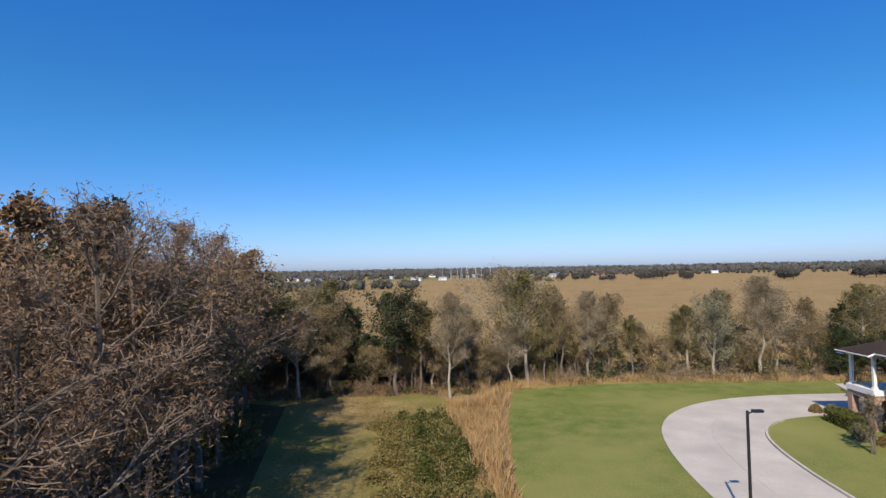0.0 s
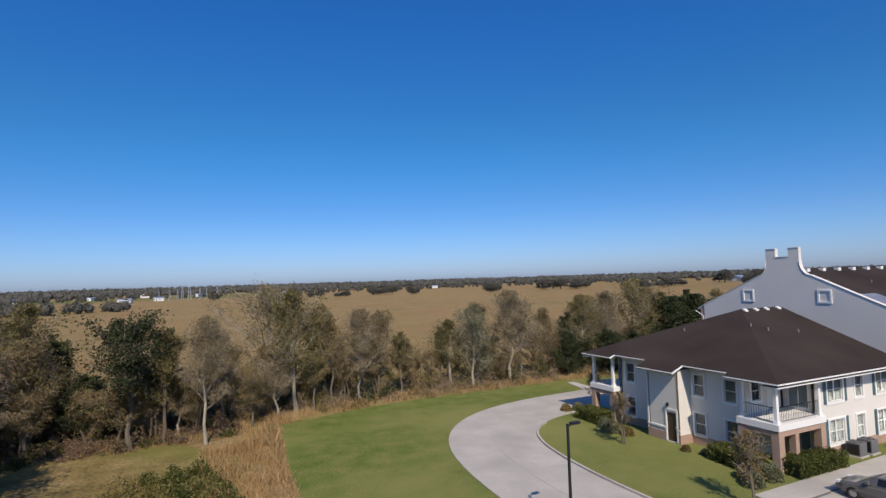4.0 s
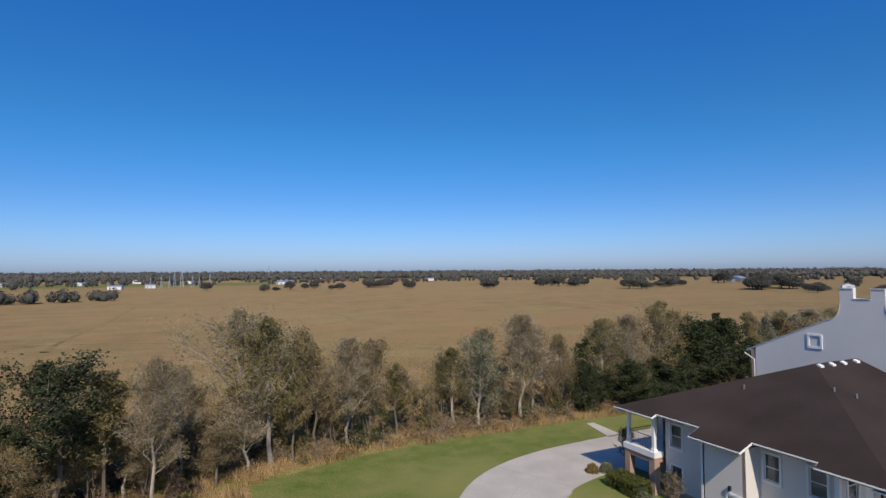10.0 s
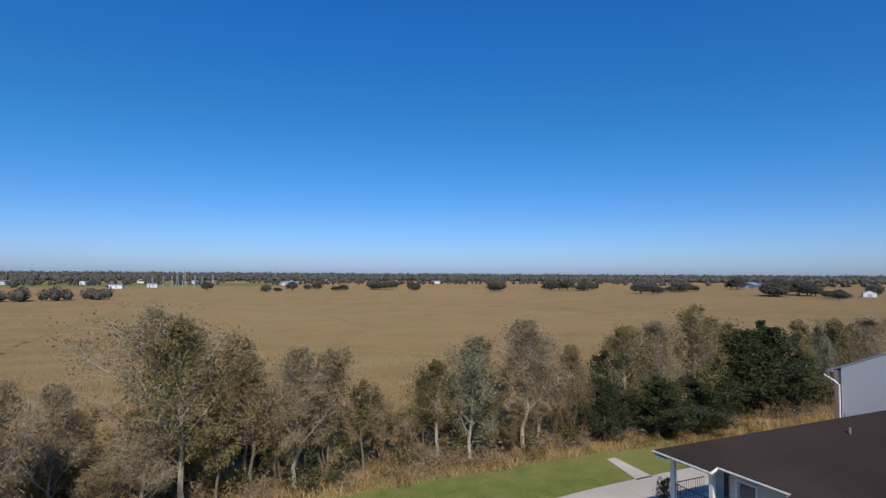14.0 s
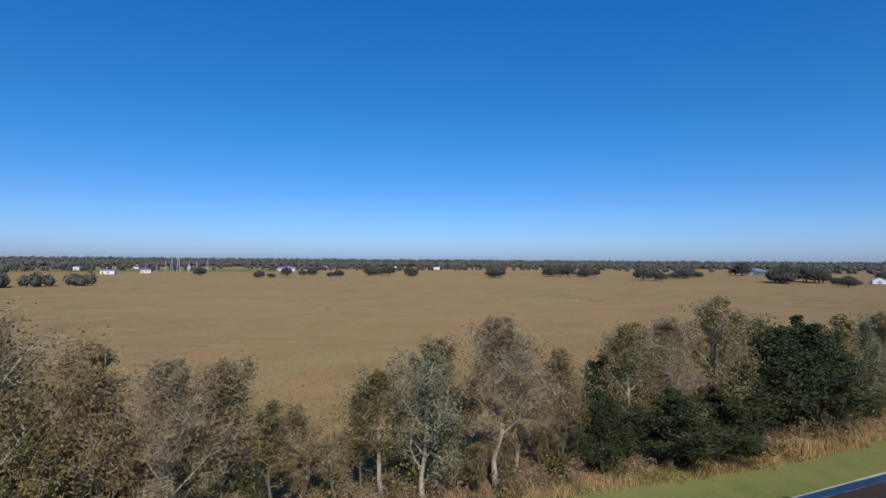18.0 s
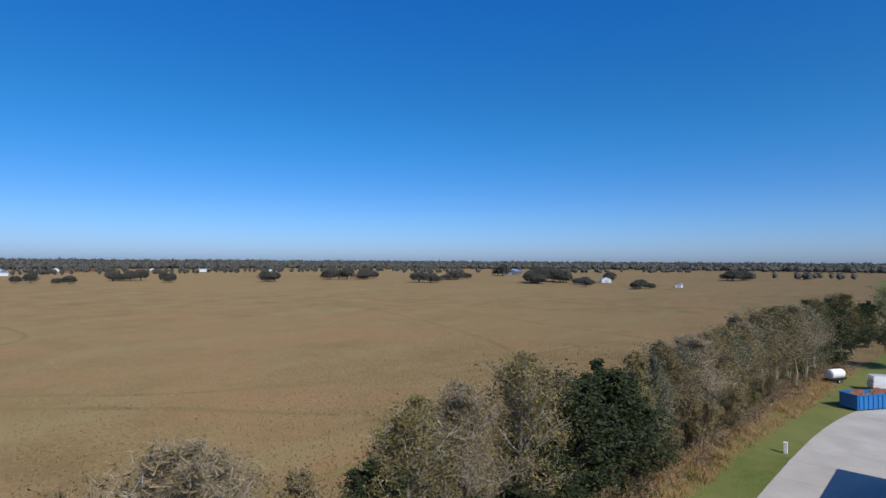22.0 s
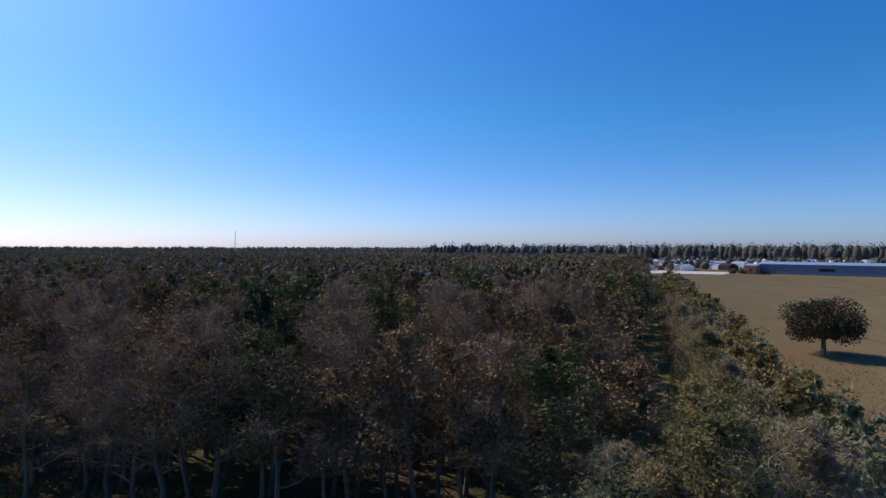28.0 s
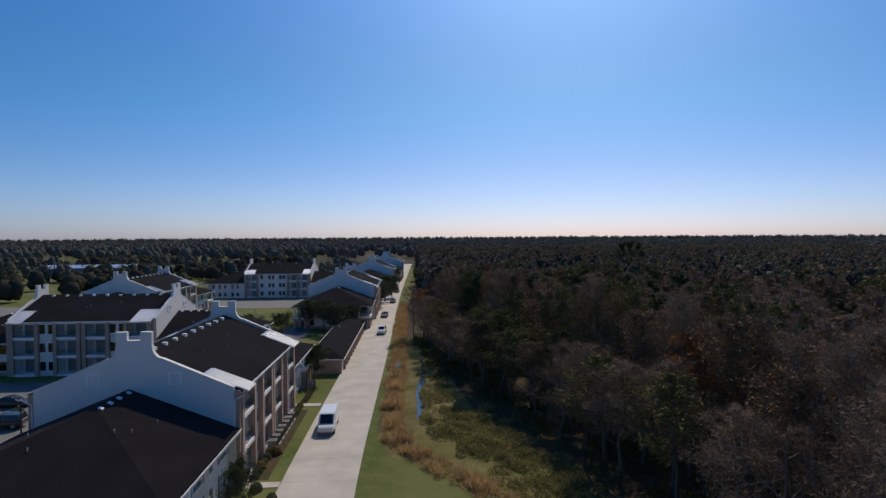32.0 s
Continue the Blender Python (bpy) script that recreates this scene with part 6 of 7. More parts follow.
for i in range(42):
    x = -38 + i * 3.9 + rnd.uniform(-1.2, 1.2)
    y = (51.0 if x < 20 else 49.4 - (x - 20) * 0.07) + rnd.uniform(-1, 1.2)
    plant(rnd.choice((T_GREY, T_BROWN, T_OLIVE, T_BARE)), x, y, rnd.uniform(0.5, 0.72) * (0.7 if x < 0 else 1), rnd.uniform(0, 6.28), wide=rnd.uniform(0.7, 1.0))
for i in range(56):
    x = -46 + i * 2.75 + rnd.uniform(-1, 1)
    y = (49.5 if x < 20 else 48 - (x - 20) * 0.05) + rnd.uniform(-2.2, 2.2)
    plant(rnd.choice((T_SCRUB, T_SCRUB, T_GOLD, T_SCRUB)), x, y, rnd.uniform(0.55, 1.05), rnd.uniform(0, 6.28))
for i in range(26):
    x = -42 + i * 1.05 + rnd.uniform(-0.6, 0.6)
    kind = rnd.choice((T_SCRUB, T_BROWN, T_SLIM, T_BARE, T_SCRUB))
    plant(kind, x, rnd.uniform(43.0, 50.5), rnd.uniform(0.45, 0.7) * (1.6 if kind is T_SCRUB else 1), rnd.uniform(0, 6.28), wide=rnd.uniform(0.7, 1.05))
for x, y, s, w in ((-122.5, 71.7, 1.25, 1.3), (-125, 106.0, 1.5, 1.45), (-128.5, 97.0, 0.66, 0.8)):
    plant(T_OAKS[int(y) % 2], x, y, s, x, wide=w)
plant(T_YARD, 121, 30.5, 1.1, 0.4, wide=1.5)
plant(T_YARD, 132, 20.5, 1.0, 1.4, wide=1.3)
for x, y, s in ((5.0, 22.6, 1.05), (2.3, 11.1, 1.1), (10.4, 31.6, 0.95), (30, 10.5, 1.0), (44, 10.2, 1.0)):
    plant(T_ORN, x, y, s, x * 3)
plant(T_YARD, 2.0, -12.0, 0.85, 0.3, "small dark evergreen tree beside the apartment corner", 0.5)
for k, (x, y, s) in enumerate(((3.5, -55, 0.9), (6, -97, 1.1), (9, -101, 1.2), (13, -104, 1.1), (2.5, -101, 1.0), (1.5, -106, 0.9), (-2, -146, 1.3), (-3, -160, 1.4), (-5, -172, 1.3), (24, -60, 0.7), (54, -96, 0.9), (66, -70, 1.1), (72, -60, 1.2), (-4, -215, 1.4), (16, -88, 1.0), (22, -86, 1.0))):
    plant(T_YARD, x, y, s, k * 1.3, "leafy dark shade tree among the apartment buildings")

# --- woods: single trees along the clearing and the ditch, the rest joined
G_WOOD = "trees of the dark wood"


def wood_kinds(limbs, twigs, many, leaf, thin=0.14):
    return [
        tree_proto("tree", 21, "tall bare woodland tree with grey twigs", group=G_WOOD, height=14, spread=3.6, clear=0.3, limbs=limbs, twigs=twigs, leaves=int(5200 * many), leaf=leaf * 1.15, aspect=thin, bark=WOODBARK, foliage=L_WOODTWIG, trunk_r=0.16, sides=5, upward=0.9),
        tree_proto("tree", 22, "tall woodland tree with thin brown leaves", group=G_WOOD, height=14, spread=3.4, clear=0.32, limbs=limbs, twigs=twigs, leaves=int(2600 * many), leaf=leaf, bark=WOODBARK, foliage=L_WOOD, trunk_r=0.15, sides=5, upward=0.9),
        tree_proto("tree", 23, "woodland tree with dull olive leaves", group=G_WOOD, height=14, spread=3.8, clear=0.3, limbs=limbs, twigs=twigs, leaves=int(3000 * many), leaf=leaf, bark=WOODBARK, foliage=L_WOODGREEN, trunk_r=0.17, sides=5, upward=0.8),
        tree_proto("tree", 24, "woodland tree with rusty orange leaves", group=G_WOOD, height=13, spread=3.2, clear=0.3, limbs=limbs, twigs=twigs, leaves=int(2200 * many), leaf=leaf, bark=WOODBARK, foliage=L_RUSTY, trunk_r=0.14, sides=5, upward=0.9),
        tree_proto("tree", 25, "leaning bare woodland tree with pale bark", group=G_WOOD, height=12, spread=4.2, clear=0.2, limbs=limbs, twigs=twigs, leaves=int(4600 * many), leaf=leaf * 1.15, aspect=thin, bark=BARK, foliage=L_WOODTWIG, trunk_r=0.16, sides=5, upward=0.45, droop=0.04),
        tree_proto("tree", 26, "dark evergreen woodland tree", group=G_WOOD, height=14, spread=3.4, clear=0.25, limbs=limbs, twigs=twigs, leaves=int(4200 * many), leaf=leaf, bark=WOODBARK, foliage=L_DARK, trunk_r=0.18, sides=5, upward=0.7)]


W_KINDS = wood_kinds(14, 9, 1.9, 0.19, 0.1)
W_FAR = wood_kinds(10, 4, 0.75, 0.32)


def arrays(me):
    co = np.empty(len(me.vertices) * 3)
    me.vertices.foreach_get("co", co)
    li = np.empty(len(me.loops), np.int64)
    me.loops.foreach_get("vertex_index", li)
    ls = np.empty(len(me.polygons), np.int64)
    me.polygons.foreach_get("loop_start", ls)
    return co.reshape(-1, 3), li, ls


def grove(name, spots, label):
    """Many trees (proto, x, y, height scale, width scale, turn) joined into one mesh."""
    mats, cos, lis, lss, mis = [], [], [], [], []
    nv = nl = 0
    cache = {}
    for proto, x, y, h, w, turn in spots:
        if id(proto) not in cache:
            cache[id(proto)] = [(arrays(me), me.materials[0]) for me in (proto[4], proto[5]) if len(me.materials) == 1 or me == proto[4]]
        c, s = math.cos(turn) * w, math.sin(turn) * w
        m = np.array([[c, s, 0], [-s, c, 0], [0, 0, h]])
        for (co, li, ls), mt in cache[id(proto)]:
            if mt not in mats:
                mats.append(mt)
            cos.append(co @ m + np.array([x, y, -0.05]))
            lis.append(li + nv)
            lss.append(ls + nl)
            mis.append(np.full(len(ls), mats.index(mt)))
            nv += len(co)
            nl += len(li)
    me = bpy.data.meshes.new(name)
    co, li, ls, mi = (np.concatenate(a) for a in (cos, lis, lss, mis))
    me.vertices.add(nv)
    me.vertices.foreach_set("co", co.reshape(-1).astype(np.float32))
    me.loops.add(nl)
    me.loops.foreach_set("vertex_index", li.astype(np.int32))
    me.polygons.add(len(ls))
    me.polygons.foreach_set("loop_start", ls.astype(np.int32))
    for mt in mats:
        me.materials.append(mt)
    me.polygons.foreach_set("material_index", mi.astype(np.int32))
    me.update()
    me.validate()
    return tagged(new(name, me), label, "woods", kind="stuff")


def wood_edge(y):
    """Easternmost x of the wood at y."""
    pts = [(-500, -18), (-200, -13), (-130, -11.2), (-95, -11.2), (-62, -17), (-40, -24), (-22, -29.5), (-5, -31.5), (4, -32.5), (12, -33.5), (18, -35), (25, -37), (33, -39), (40, -42)]
    return float(np.interp(y, [p[0] for p in pts], [p[1] for p in pts]))


wr = random.Random(5)
placed, behind = [], []
tries = 0
while len(placed) < 122 and tries < 9000:
    tries += 1
    y = wr.uniform(-95, 40)
    x = wood_edge(y) - 14 * wr.random()
    if all((x - a) ** 2 + (y - b) ** 2 > 3.3 ** 2 for a, b in placed):
        placed.append((x, y))
for x, y in placed:
    edge = x > wood_edge(y) - 6
    kind = wr.choices(range(6), (4, 4, 3, 0.5 if y < -10 else 0.1, 4 if edge else 1.5, 0.8))[0]
    s = (wr.uniform(0.62, 0.86) if y < -5 else wr.uniform(0.8, 1.0)) if edge else wr.uniform(1.0, 1.22)
    plant(W_KINDS[kind], x, y, s, wr.uniform(0, 6.28), wide=wr.uniform(0.95, 1.25))
for x, y, s, k in ((-34.8, 6.5, 1.1, 0), (-35.2, 10.8, 1.15, 4), (-35.8, 15.2, 1.1, 0), (-36.6, 19.2, 1.1, 4), (-37.5, 24, 1.1, 0), (-38.2, 29, 1.05, 1), (-39.6, 33.5, 1.0, 0), (-40.4, 37.5, 0.95, 2), (-42.5, 40.5, 0.9, 1)):
    plant(W_KINDS[k], x, y, s, x, wide=1.3)
for x, y, s in ((-105, -197, 1.5), (-98, -190, 1.45), (-112, -204, 1.4), (-27.5, -41, 0.75), (-30, -44, 0.8)):
    plant(W_KINDS[3 if s < 1 else 5], x, y, s, x)
tries = 0
while len(behind) < 350 and tries < 9000:
    tries += 1
    y = wr.uniform(-100, 40)
    x = wood_edge(y) - 13 - 52 * wr.random()
    if all((x - a) ** 2 + (y - b) ** 2 > 3.2 ** 2 for a, b in behind):
        behind.append((x, y))
spots = []
for x, y in behind + [(-100 - i * 2.0, wr.uniform(30, 40.5)) for i in range(80)]:
    k = wr.choices(range(6), (5, 2.5, 2, 0.12, 2, 1))[0]
    spots.append((W_FAR[k], x, y, wr.uniform(0.95, 1.2), wr.uniform(1.0, 1.35), wr.uniform(0, 6.28)))
grove("woods", spots, "tall dark winter woods behind the clearing")
LANE = [tree_proto("tree", 31 + i, "", height=10, spread=3.4, clear=0.1, limbs=12, twigs=4, leaves=2300, leaf=0.34 if i < 3 else 0.45, aspect=0.55 if i < 3 else 0.14, bark=BARK, foliage=f_, trunk_r=0.14, sides=4, upward=0.8) for i, f_ in enumerate((L_GREY, L_BROWN, L_OLIVE, L_TWIG))]
spots = []
for i in range(70):
    spots.append((wr.choice(LANE), -124 - i * 1.75, wr.uniform(47, 54), wr.uniform(0.75, 1.1), wr.uniform(0.95, 1.3), wr.uniform(0, 6.28)))
for i in range(44):
    spots.append((wr.choice(LANE), -44 - i * 2.1, wr.uniform(50, 54), wr.uniform(0.85, 1.1), wr.uniform(0.9, 1.15), wr.uniform(0, 6.28)))
grove("woods", spots, "joined trees of the hedge line along the lane")


def canopy(name, points, per, size, height, wide, material, seed, label):
    """Joined crowns for woods too far off to tell the trees apart."""
    rs = np.random.RandomState(seed)
    p = np.repeat(np.asarray(points, float), per, axis=0)
    n = len(p)
    tree_h = np.repeat(rs.uniform(0.75, 1.12, len(points)) * height, per)
    tree_w = np.repeat(rs.uniform(0.8, 1.3, len(points)) * wide, per)
    a, u = rs.uniform(0, 2 * math.pi, n), rs.uniform(0, 1, n)
    r = np.sqrt(np.maximum(0.0, 1 - (2 * np.abs(u - 0.45)) ** 2 * 0.95)) * rs.uniform(0.6, 1.0, n)
    c = np.stack([p[:, 0] + tree_w * r * np.cos(a), p[:, 1] + tree_w * r * np.sin(a), tree_h * (0.18 + 0.82 * u)], 1)
    leaves = leaf_corners(rs, c, size * rs.uniform(0.6, 1.4, n), 0.7, 1.0, False).reshape(-1, 3)
    # an uneven solid core in each crown, its colour holding inner shade, far ones haze
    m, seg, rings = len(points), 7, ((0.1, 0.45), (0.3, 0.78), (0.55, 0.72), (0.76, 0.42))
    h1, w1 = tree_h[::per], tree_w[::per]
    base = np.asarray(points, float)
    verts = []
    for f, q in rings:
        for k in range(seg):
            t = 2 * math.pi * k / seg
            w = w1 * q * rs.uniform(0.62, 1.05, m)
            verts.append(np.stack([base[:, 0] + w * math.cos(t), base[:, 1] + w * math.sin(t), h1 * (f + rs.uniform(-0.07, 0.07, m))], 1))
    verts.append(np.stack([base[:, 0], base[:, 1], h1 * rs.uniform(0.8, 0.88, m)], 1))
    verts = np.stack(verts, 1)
    tris = []
    for g in range(len(rings) - 1):
        for k in range(seg):
            x0, x1 = g * seg + k, g * seg + (k + 1) % seg
            tris += [(x0, x1, x1 + seg), (x0, x1 + seg, x0 + seg)]
    tris += [((len(rings) - 1) * seg + k, (len(rings) - 1) * seg + (k + 1) % seg, len(rings) * seg) for k in range(seg)]
    tris = (np.array(tris)[None] + (np.arange(m) * verts.shape[1])[:, None, None]).reshape(-1, 3)
    co = np.concatenate([leaves, verts.reshape(-1, 3)])
    index = np.concatenate([np.arange(len(leaves)), tris.reshape(-1) + len(leaves)])
    me = bpy.data.meshes.new(name)
    me.vertices.add(len(co))
    me.vertices.foreach_set("co", co.reshape(-1).astype(np.float32))
    me.loops.add(len(index))
    me.loops.foreach_set("vertex_index", index.astype(np.int32))
    me.polygons.add(len(index) // 3)
    me.polygons.foreach_set("loop_start", np.arange(0, len(index), 3, dtype=np.int32))
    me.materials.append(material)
    me.materials.append(HAZED_HEART if material is L_FAR_HAZE else SHADED_HEART)
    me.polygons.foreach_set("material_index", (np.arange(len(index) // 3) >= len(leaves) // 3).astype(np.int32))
    me.update()
    me.validate()
    return tagged(new(name, me), label, "woods", kind="stuff")


pr = random.Random(9)
far_pts = []
for i in range(6500):
    x, y = pr.uniform(-430, -16), pr.uniform(-520, 40)
    if x < wood_edge(y) - (60 if y > -98 else 2):
        far_pts.append((x, y))
third = len(far_pts) // 5
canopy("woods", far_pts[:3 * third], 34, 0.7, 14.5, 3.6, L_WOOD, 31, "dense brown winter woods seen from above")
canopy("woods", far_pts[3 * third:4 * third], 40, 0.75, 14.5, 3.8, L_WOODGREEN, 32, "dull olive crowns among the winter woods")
canopy("woods", far_pts[4 * third:], 40, 0.75, 14, 3.4, L_FAR_HAZE, 33, "dark crowns among the winter woods")

# --- brush, tall grass and hedges
def scatter(line, half, n, seed):
    """Random places within half a width of a line."""
    rs = random.Random(seed)
    pts = resample(line, 0.5)
    out = []
    for _ in range(n):
        i = rs.randrange(len(pts) - 1)
        d = (pts[i + 1] - pts[i]).normalized()
        o = rs.uniform(-1, 1) * half
        p = pts[i].lerp(pts[i + 1], rs.random())
        out.append((p.x + d.y * o, p.y - d.x * o, half - abs(o)))
    return out


STRIP = [(-9.4, -150), (-9.2, -92), (-9.3, -72), (-9.2, -55), (-8.9, -40), (-9.9, -28.5), (-13.2, -22.8), (-16.8, -18.5), (-19.4, -13), (-19.8, -5), (-19.9, 19), (-18.6, 33), (-17.2, 41)]
VERGE = [(-20, 43), (-12, 46.2), (-2, 47.2), (10, 46.6), (20, 46), (34, 43.8), (60, 42.8), (84, 40.2), (112, 38.2)]
FAR_SIDE = [(-160, 55), (-60, 55), (0, 53), (60, 49), (120, 43)]
for nm, line, half, n, h, seed in (("tall_grass", STRIP, 1.5, 36000, 1.1, 1), ("tall_grass", VERGE, 1.9, 30000, 0.8, 2), ("tall_grass", [(-46, 43.5), (-32, 43.5), (-22, 43.5), (-15, 45)], 2.6, 6000, 0.5, 4), ("tall_grass", FAR_SIDE, 2.0, 9000, 0.6, 3), ("tall_grass", [(-20.3, 14), (-21.2, 22), (-21.6, 30), (-20, 38)], 2.4, 9000, 0.8, 6)):
    sp = scatter(line, half, n, seed)
    rs = np.random.RandomState(seed)
    tagged(new(nm, cards(nm, [(x, y, 0.0) for x, y, e in sp], [h * (0.45 + 0.5 * min(1, e / 0.7)) * q for (x, y, e), q in zip(sp, rs.uniform(0.5, 1.25, n) * [max(0.05, 0.7 + 1.1 * noise.noise(Vector((x * 0.5, y * 0.5, seed)))) for x, y, e in sp])], L_STRAW, seed, 0.1, 1.7, True)),
           "tall dry straw-coloured grass along the mown lawn", "grass", kind="stuff")


def mounds(name, spots, per, size, material, seed, label, aspect=0.55):
    rs = np.random.RandomState(seed)
    cs = []
    for x, y, r, h in spots:
        d = rs.normal(0, 1, (per, 3))
        d /= np.linalg.norm(d, axis=1, keepdims=True)
        d[:, 2] = np.abs(d[:, 2])
        q = rs.uniform(0.55, 1.0, (per, 1)) * d
        cs.append(np.stack([x + q[:, 0] * r, y + q[:, 1] * r, 0.04 + q[:, 2] * h], 1))
    c = np.concatenate(cs)
    return tagged(new(name, cards(name, c, size * rs.uniform(0.6, 1.35, len(c)), material, seed, aspect)), label, "undergrowth", kind="stuff")


br = random.Random(12)
HEDGE = [(-21.4, 14), (-22.4, 21), (-23, 28), (-24.4, 33)]
mounds("brush", [(x, y, br.uniform(0.4, 1.0), br.uniform(0.4, 1.35)) for x, y, e in scatter(HEDGE, 1.7, 95, 5)], 190, 0.14, L_BUSH, 41, "dense green brambles beside the dry grass")
mounds("brush", [(x - 0.4, y, br.uniform(0.35, 0.9), br.uniform(0.4, 1.5)) for x, y, e in scatter(HEDGE, 2.0, 75, 19)], 190, 0.16, L_WEED, 57, "yellow-green weeds among the brambles", 0.3)
mounds("brush", [(x - 2.9, y, br.uniform(0.6, 1.0), br.uniform(0.5, 1.0)) for x, y, e in scatter(HEDGE, 1.3, 60, 6)], 200, 0.13, L_OLIVE, 42, "straggly olive weeds along the clearing")
mounds("brush", [(x, y, br.uniform(0.35, 0.85), br.uniform(0.4, 1.25)) for x, y, e in scatter(STRIP[:9], 1.7, 190, 18)], 170, 0.15, L_STRAW, 56, "dry straw-coloured brush beside the ditch", 0.25)
DITCH = [(-15.2, -90), (-15.8, -66), (-15.6, -50), (-15.2, -36), (-15.5, -29), (-19.5, -24), (-22.5, -16), (-23, -6), (-22.6, 6), (-21.6, 14)]
mounds("brush", [(x, y, br.uniform(0.6, 1.3), br.uniform(0.4, 1.1)) for x, y, e in scatter(DITCH, 2.2, 170, 7)], 150, 0.16, L_WEED, 43, "tangled olive brush in the ditch")
mounds("brush", [(x, y, br.uniform(0.7, 1.4), br.uniform(0.3, 0.7)) for x, y, e in scatter([(-19, -40), (-20, -30), (-24, -22), (-26, -12)], 3.0, 80, 8)], 140, 0.17, L_WEED, 44, "low green growth between the ditch and the wood")
mounds("undergrowth", [(x, y, br.uniform(0.7, 1.5), br.uniform(0.6, 2.4)) for x, y, e in scatter([(-60, 48.5), (-20, 49), (10, 48.7), (40, 46.7), (80, 44.3), (120, 40)], 3.0, 430, 9)], 150, 0.26, L_TWIG, 45, "brown leafless thicket under the hedge line trees", 0.16)
mounds("undergrowth", [(x, y, br.uniform(0.9, 1.7), br.uniform(1.4, 3.8)) for x, y, e in scatter([(-60, 50.2), (-20, 50.5), (10, 50), (40, 48.5), (80, 45.8), (120, 42)], 2.4, 210, 10)], 240, 0.15, L_OLIVE, 46, "olive thicket under the hedge line trees")
mounds("undergrowth", [(wood_edge(y) + br.uniform(-5, 1.5), y, br.uniform(0.9, 1.7), br.uniform(0.8, 2.2)) for y in [br.uniform(-90, 34) for _ in range(150)]], 130, 0.24, L_WOODGREEN, 47, "olive thicket along the edge of the wood")
mounds("undergrowth", [(x, y, br.uniform(0.7, 1.4), br.uniform(0.6, 1.2)) for x, y, e in scatter([(-235, 46), (-120, 46.5), (-45, 46.5)], 1.5, 130, 11)], 110, 0.26, L_OLIVE, 48, "low thicket along the lane")
mounds("undergrowth", [(x, y, br.uniform(0.5, 1.1), br.uniform(0.3, 1.0)) for x, y, e in scatter([(-46, 45), (-30, 45.5), (-12, 47), (10, 47), (34, 45), (80, 42.5)], 2.2, 120, 13)], 120, 0.12, L_BROWN, 49, "low brown weeds along the hedge line")
mounds("undergrowth", [(x, y, br.uniform(0.8, 1.5), br.uniform(0.8, 2.6)) for x, y, e in scatter([(-46, 49), (-20, 49.5), (10, 49), (40, 47), (80, 44.6), (120, 41)], 2.6, 75, 15)], 300, 0.16, L_DARK, 53, "dark evergreen bushes under the hedge line trees")
mounds("undergrowth", [(x, y, br.uniform(0.4, 1.2), 0.3 + 2.2 * br.random() ** 2) for x, y, e in scatter([(-44, 43), (-34, 44.5), (-26, 45.5), (-19, 45.5)], 3.6, 150, 16)], 170, 0.3, L_WOODTWIG, 54, "tangled brown brush at the end of the clearing", 0.12)
mounds("undergrowth", [(x, y, br.uniform(0.4, 1.0), 0.3 + 1.4 * br.random() ** 2) for x, y, e in scatter([(-44, 43), (-34, 44), (-26, 45), (-19, 45.5)], 3.4, 60, 17)], 170, 0.15, L_WOODGREEN, 55, "dull green brambles at the end of the clearing")
mounds("brush", [(x, y, br.uniform(0.8, 1.6), br.uniform(0.2, 0.5)) for x, y, e in scatter([(-16, -40), (-19, -30), (-22, -22), (-25, -10), (-25.5, 4)], 3.2, 150, 14)], 150, 0.15, L_WEED, 50, "low green weeds on the ditch bank")
tus = np.random.RandomState(3)
nt_ = 90000
far_ = tus.uniform(0, 1, nt_)
pos = np.stack([tus.uniform(-120, 110, nt_), 56 + 125 * far_ ** 1.5, np.zeros(nt_)], 1)
tagged(new("pasture_tussocks", cards("pasture_tussocks", pos, 0.29 * (1 - 0.85 * far_) * tus.uniform(0.5, 1.5, nt_), L_TUSSOCK, 50, 0.4, 2.0, True)), "short dry tussocks over the pasture", "grass", kind="stuff")

for mat_, seed, n_, far in ((L_BROWN, 51, 3200, 90), (L_OLIVE, 52, 1200, 80)):
    tus = np.random.RandomState(seed)
    pos = np.stack([tus.uniform(-130, 90, n_), 56 + far * tus.uniform(0, 1, n_) ** 1.3, np.full(n_, 0.03)], 1)
    tagged(new("pasture_weeds", cards("pasture_weeds", pos, 0.1 * tus.uniform(0.4, 1.5, n_), mat_, seed, 0.8, 3.5, True)), "low dark weeds scattered over the pasture", "grass", kind="stuff")

# clipped hedges and round shrubs beside the buildings
def hedge_mesh(lx, ly, h, n, seed, mat_):
    rs = np.random.RandomState(seed)
    c = np.stack([rs.uniform(-lx, lx, n), rs.uniform(-ly, ly, n), rs.uniform(0.05, h, n)], 1)
    push = rs.randint(0, 3, n)
    c[push == 0, 2] = h + rs.normal(0, 0.05, (push == 0).sum())
    sx = push == 1
    c[sx, 1] = np.sign(c[sx, 1]) * ly + rs.normal(0, 0.05, sx.sum())
    return cards("hedge", c, 0.13 * rs.uniform(0.6, 1.3, n), mat_, seed)


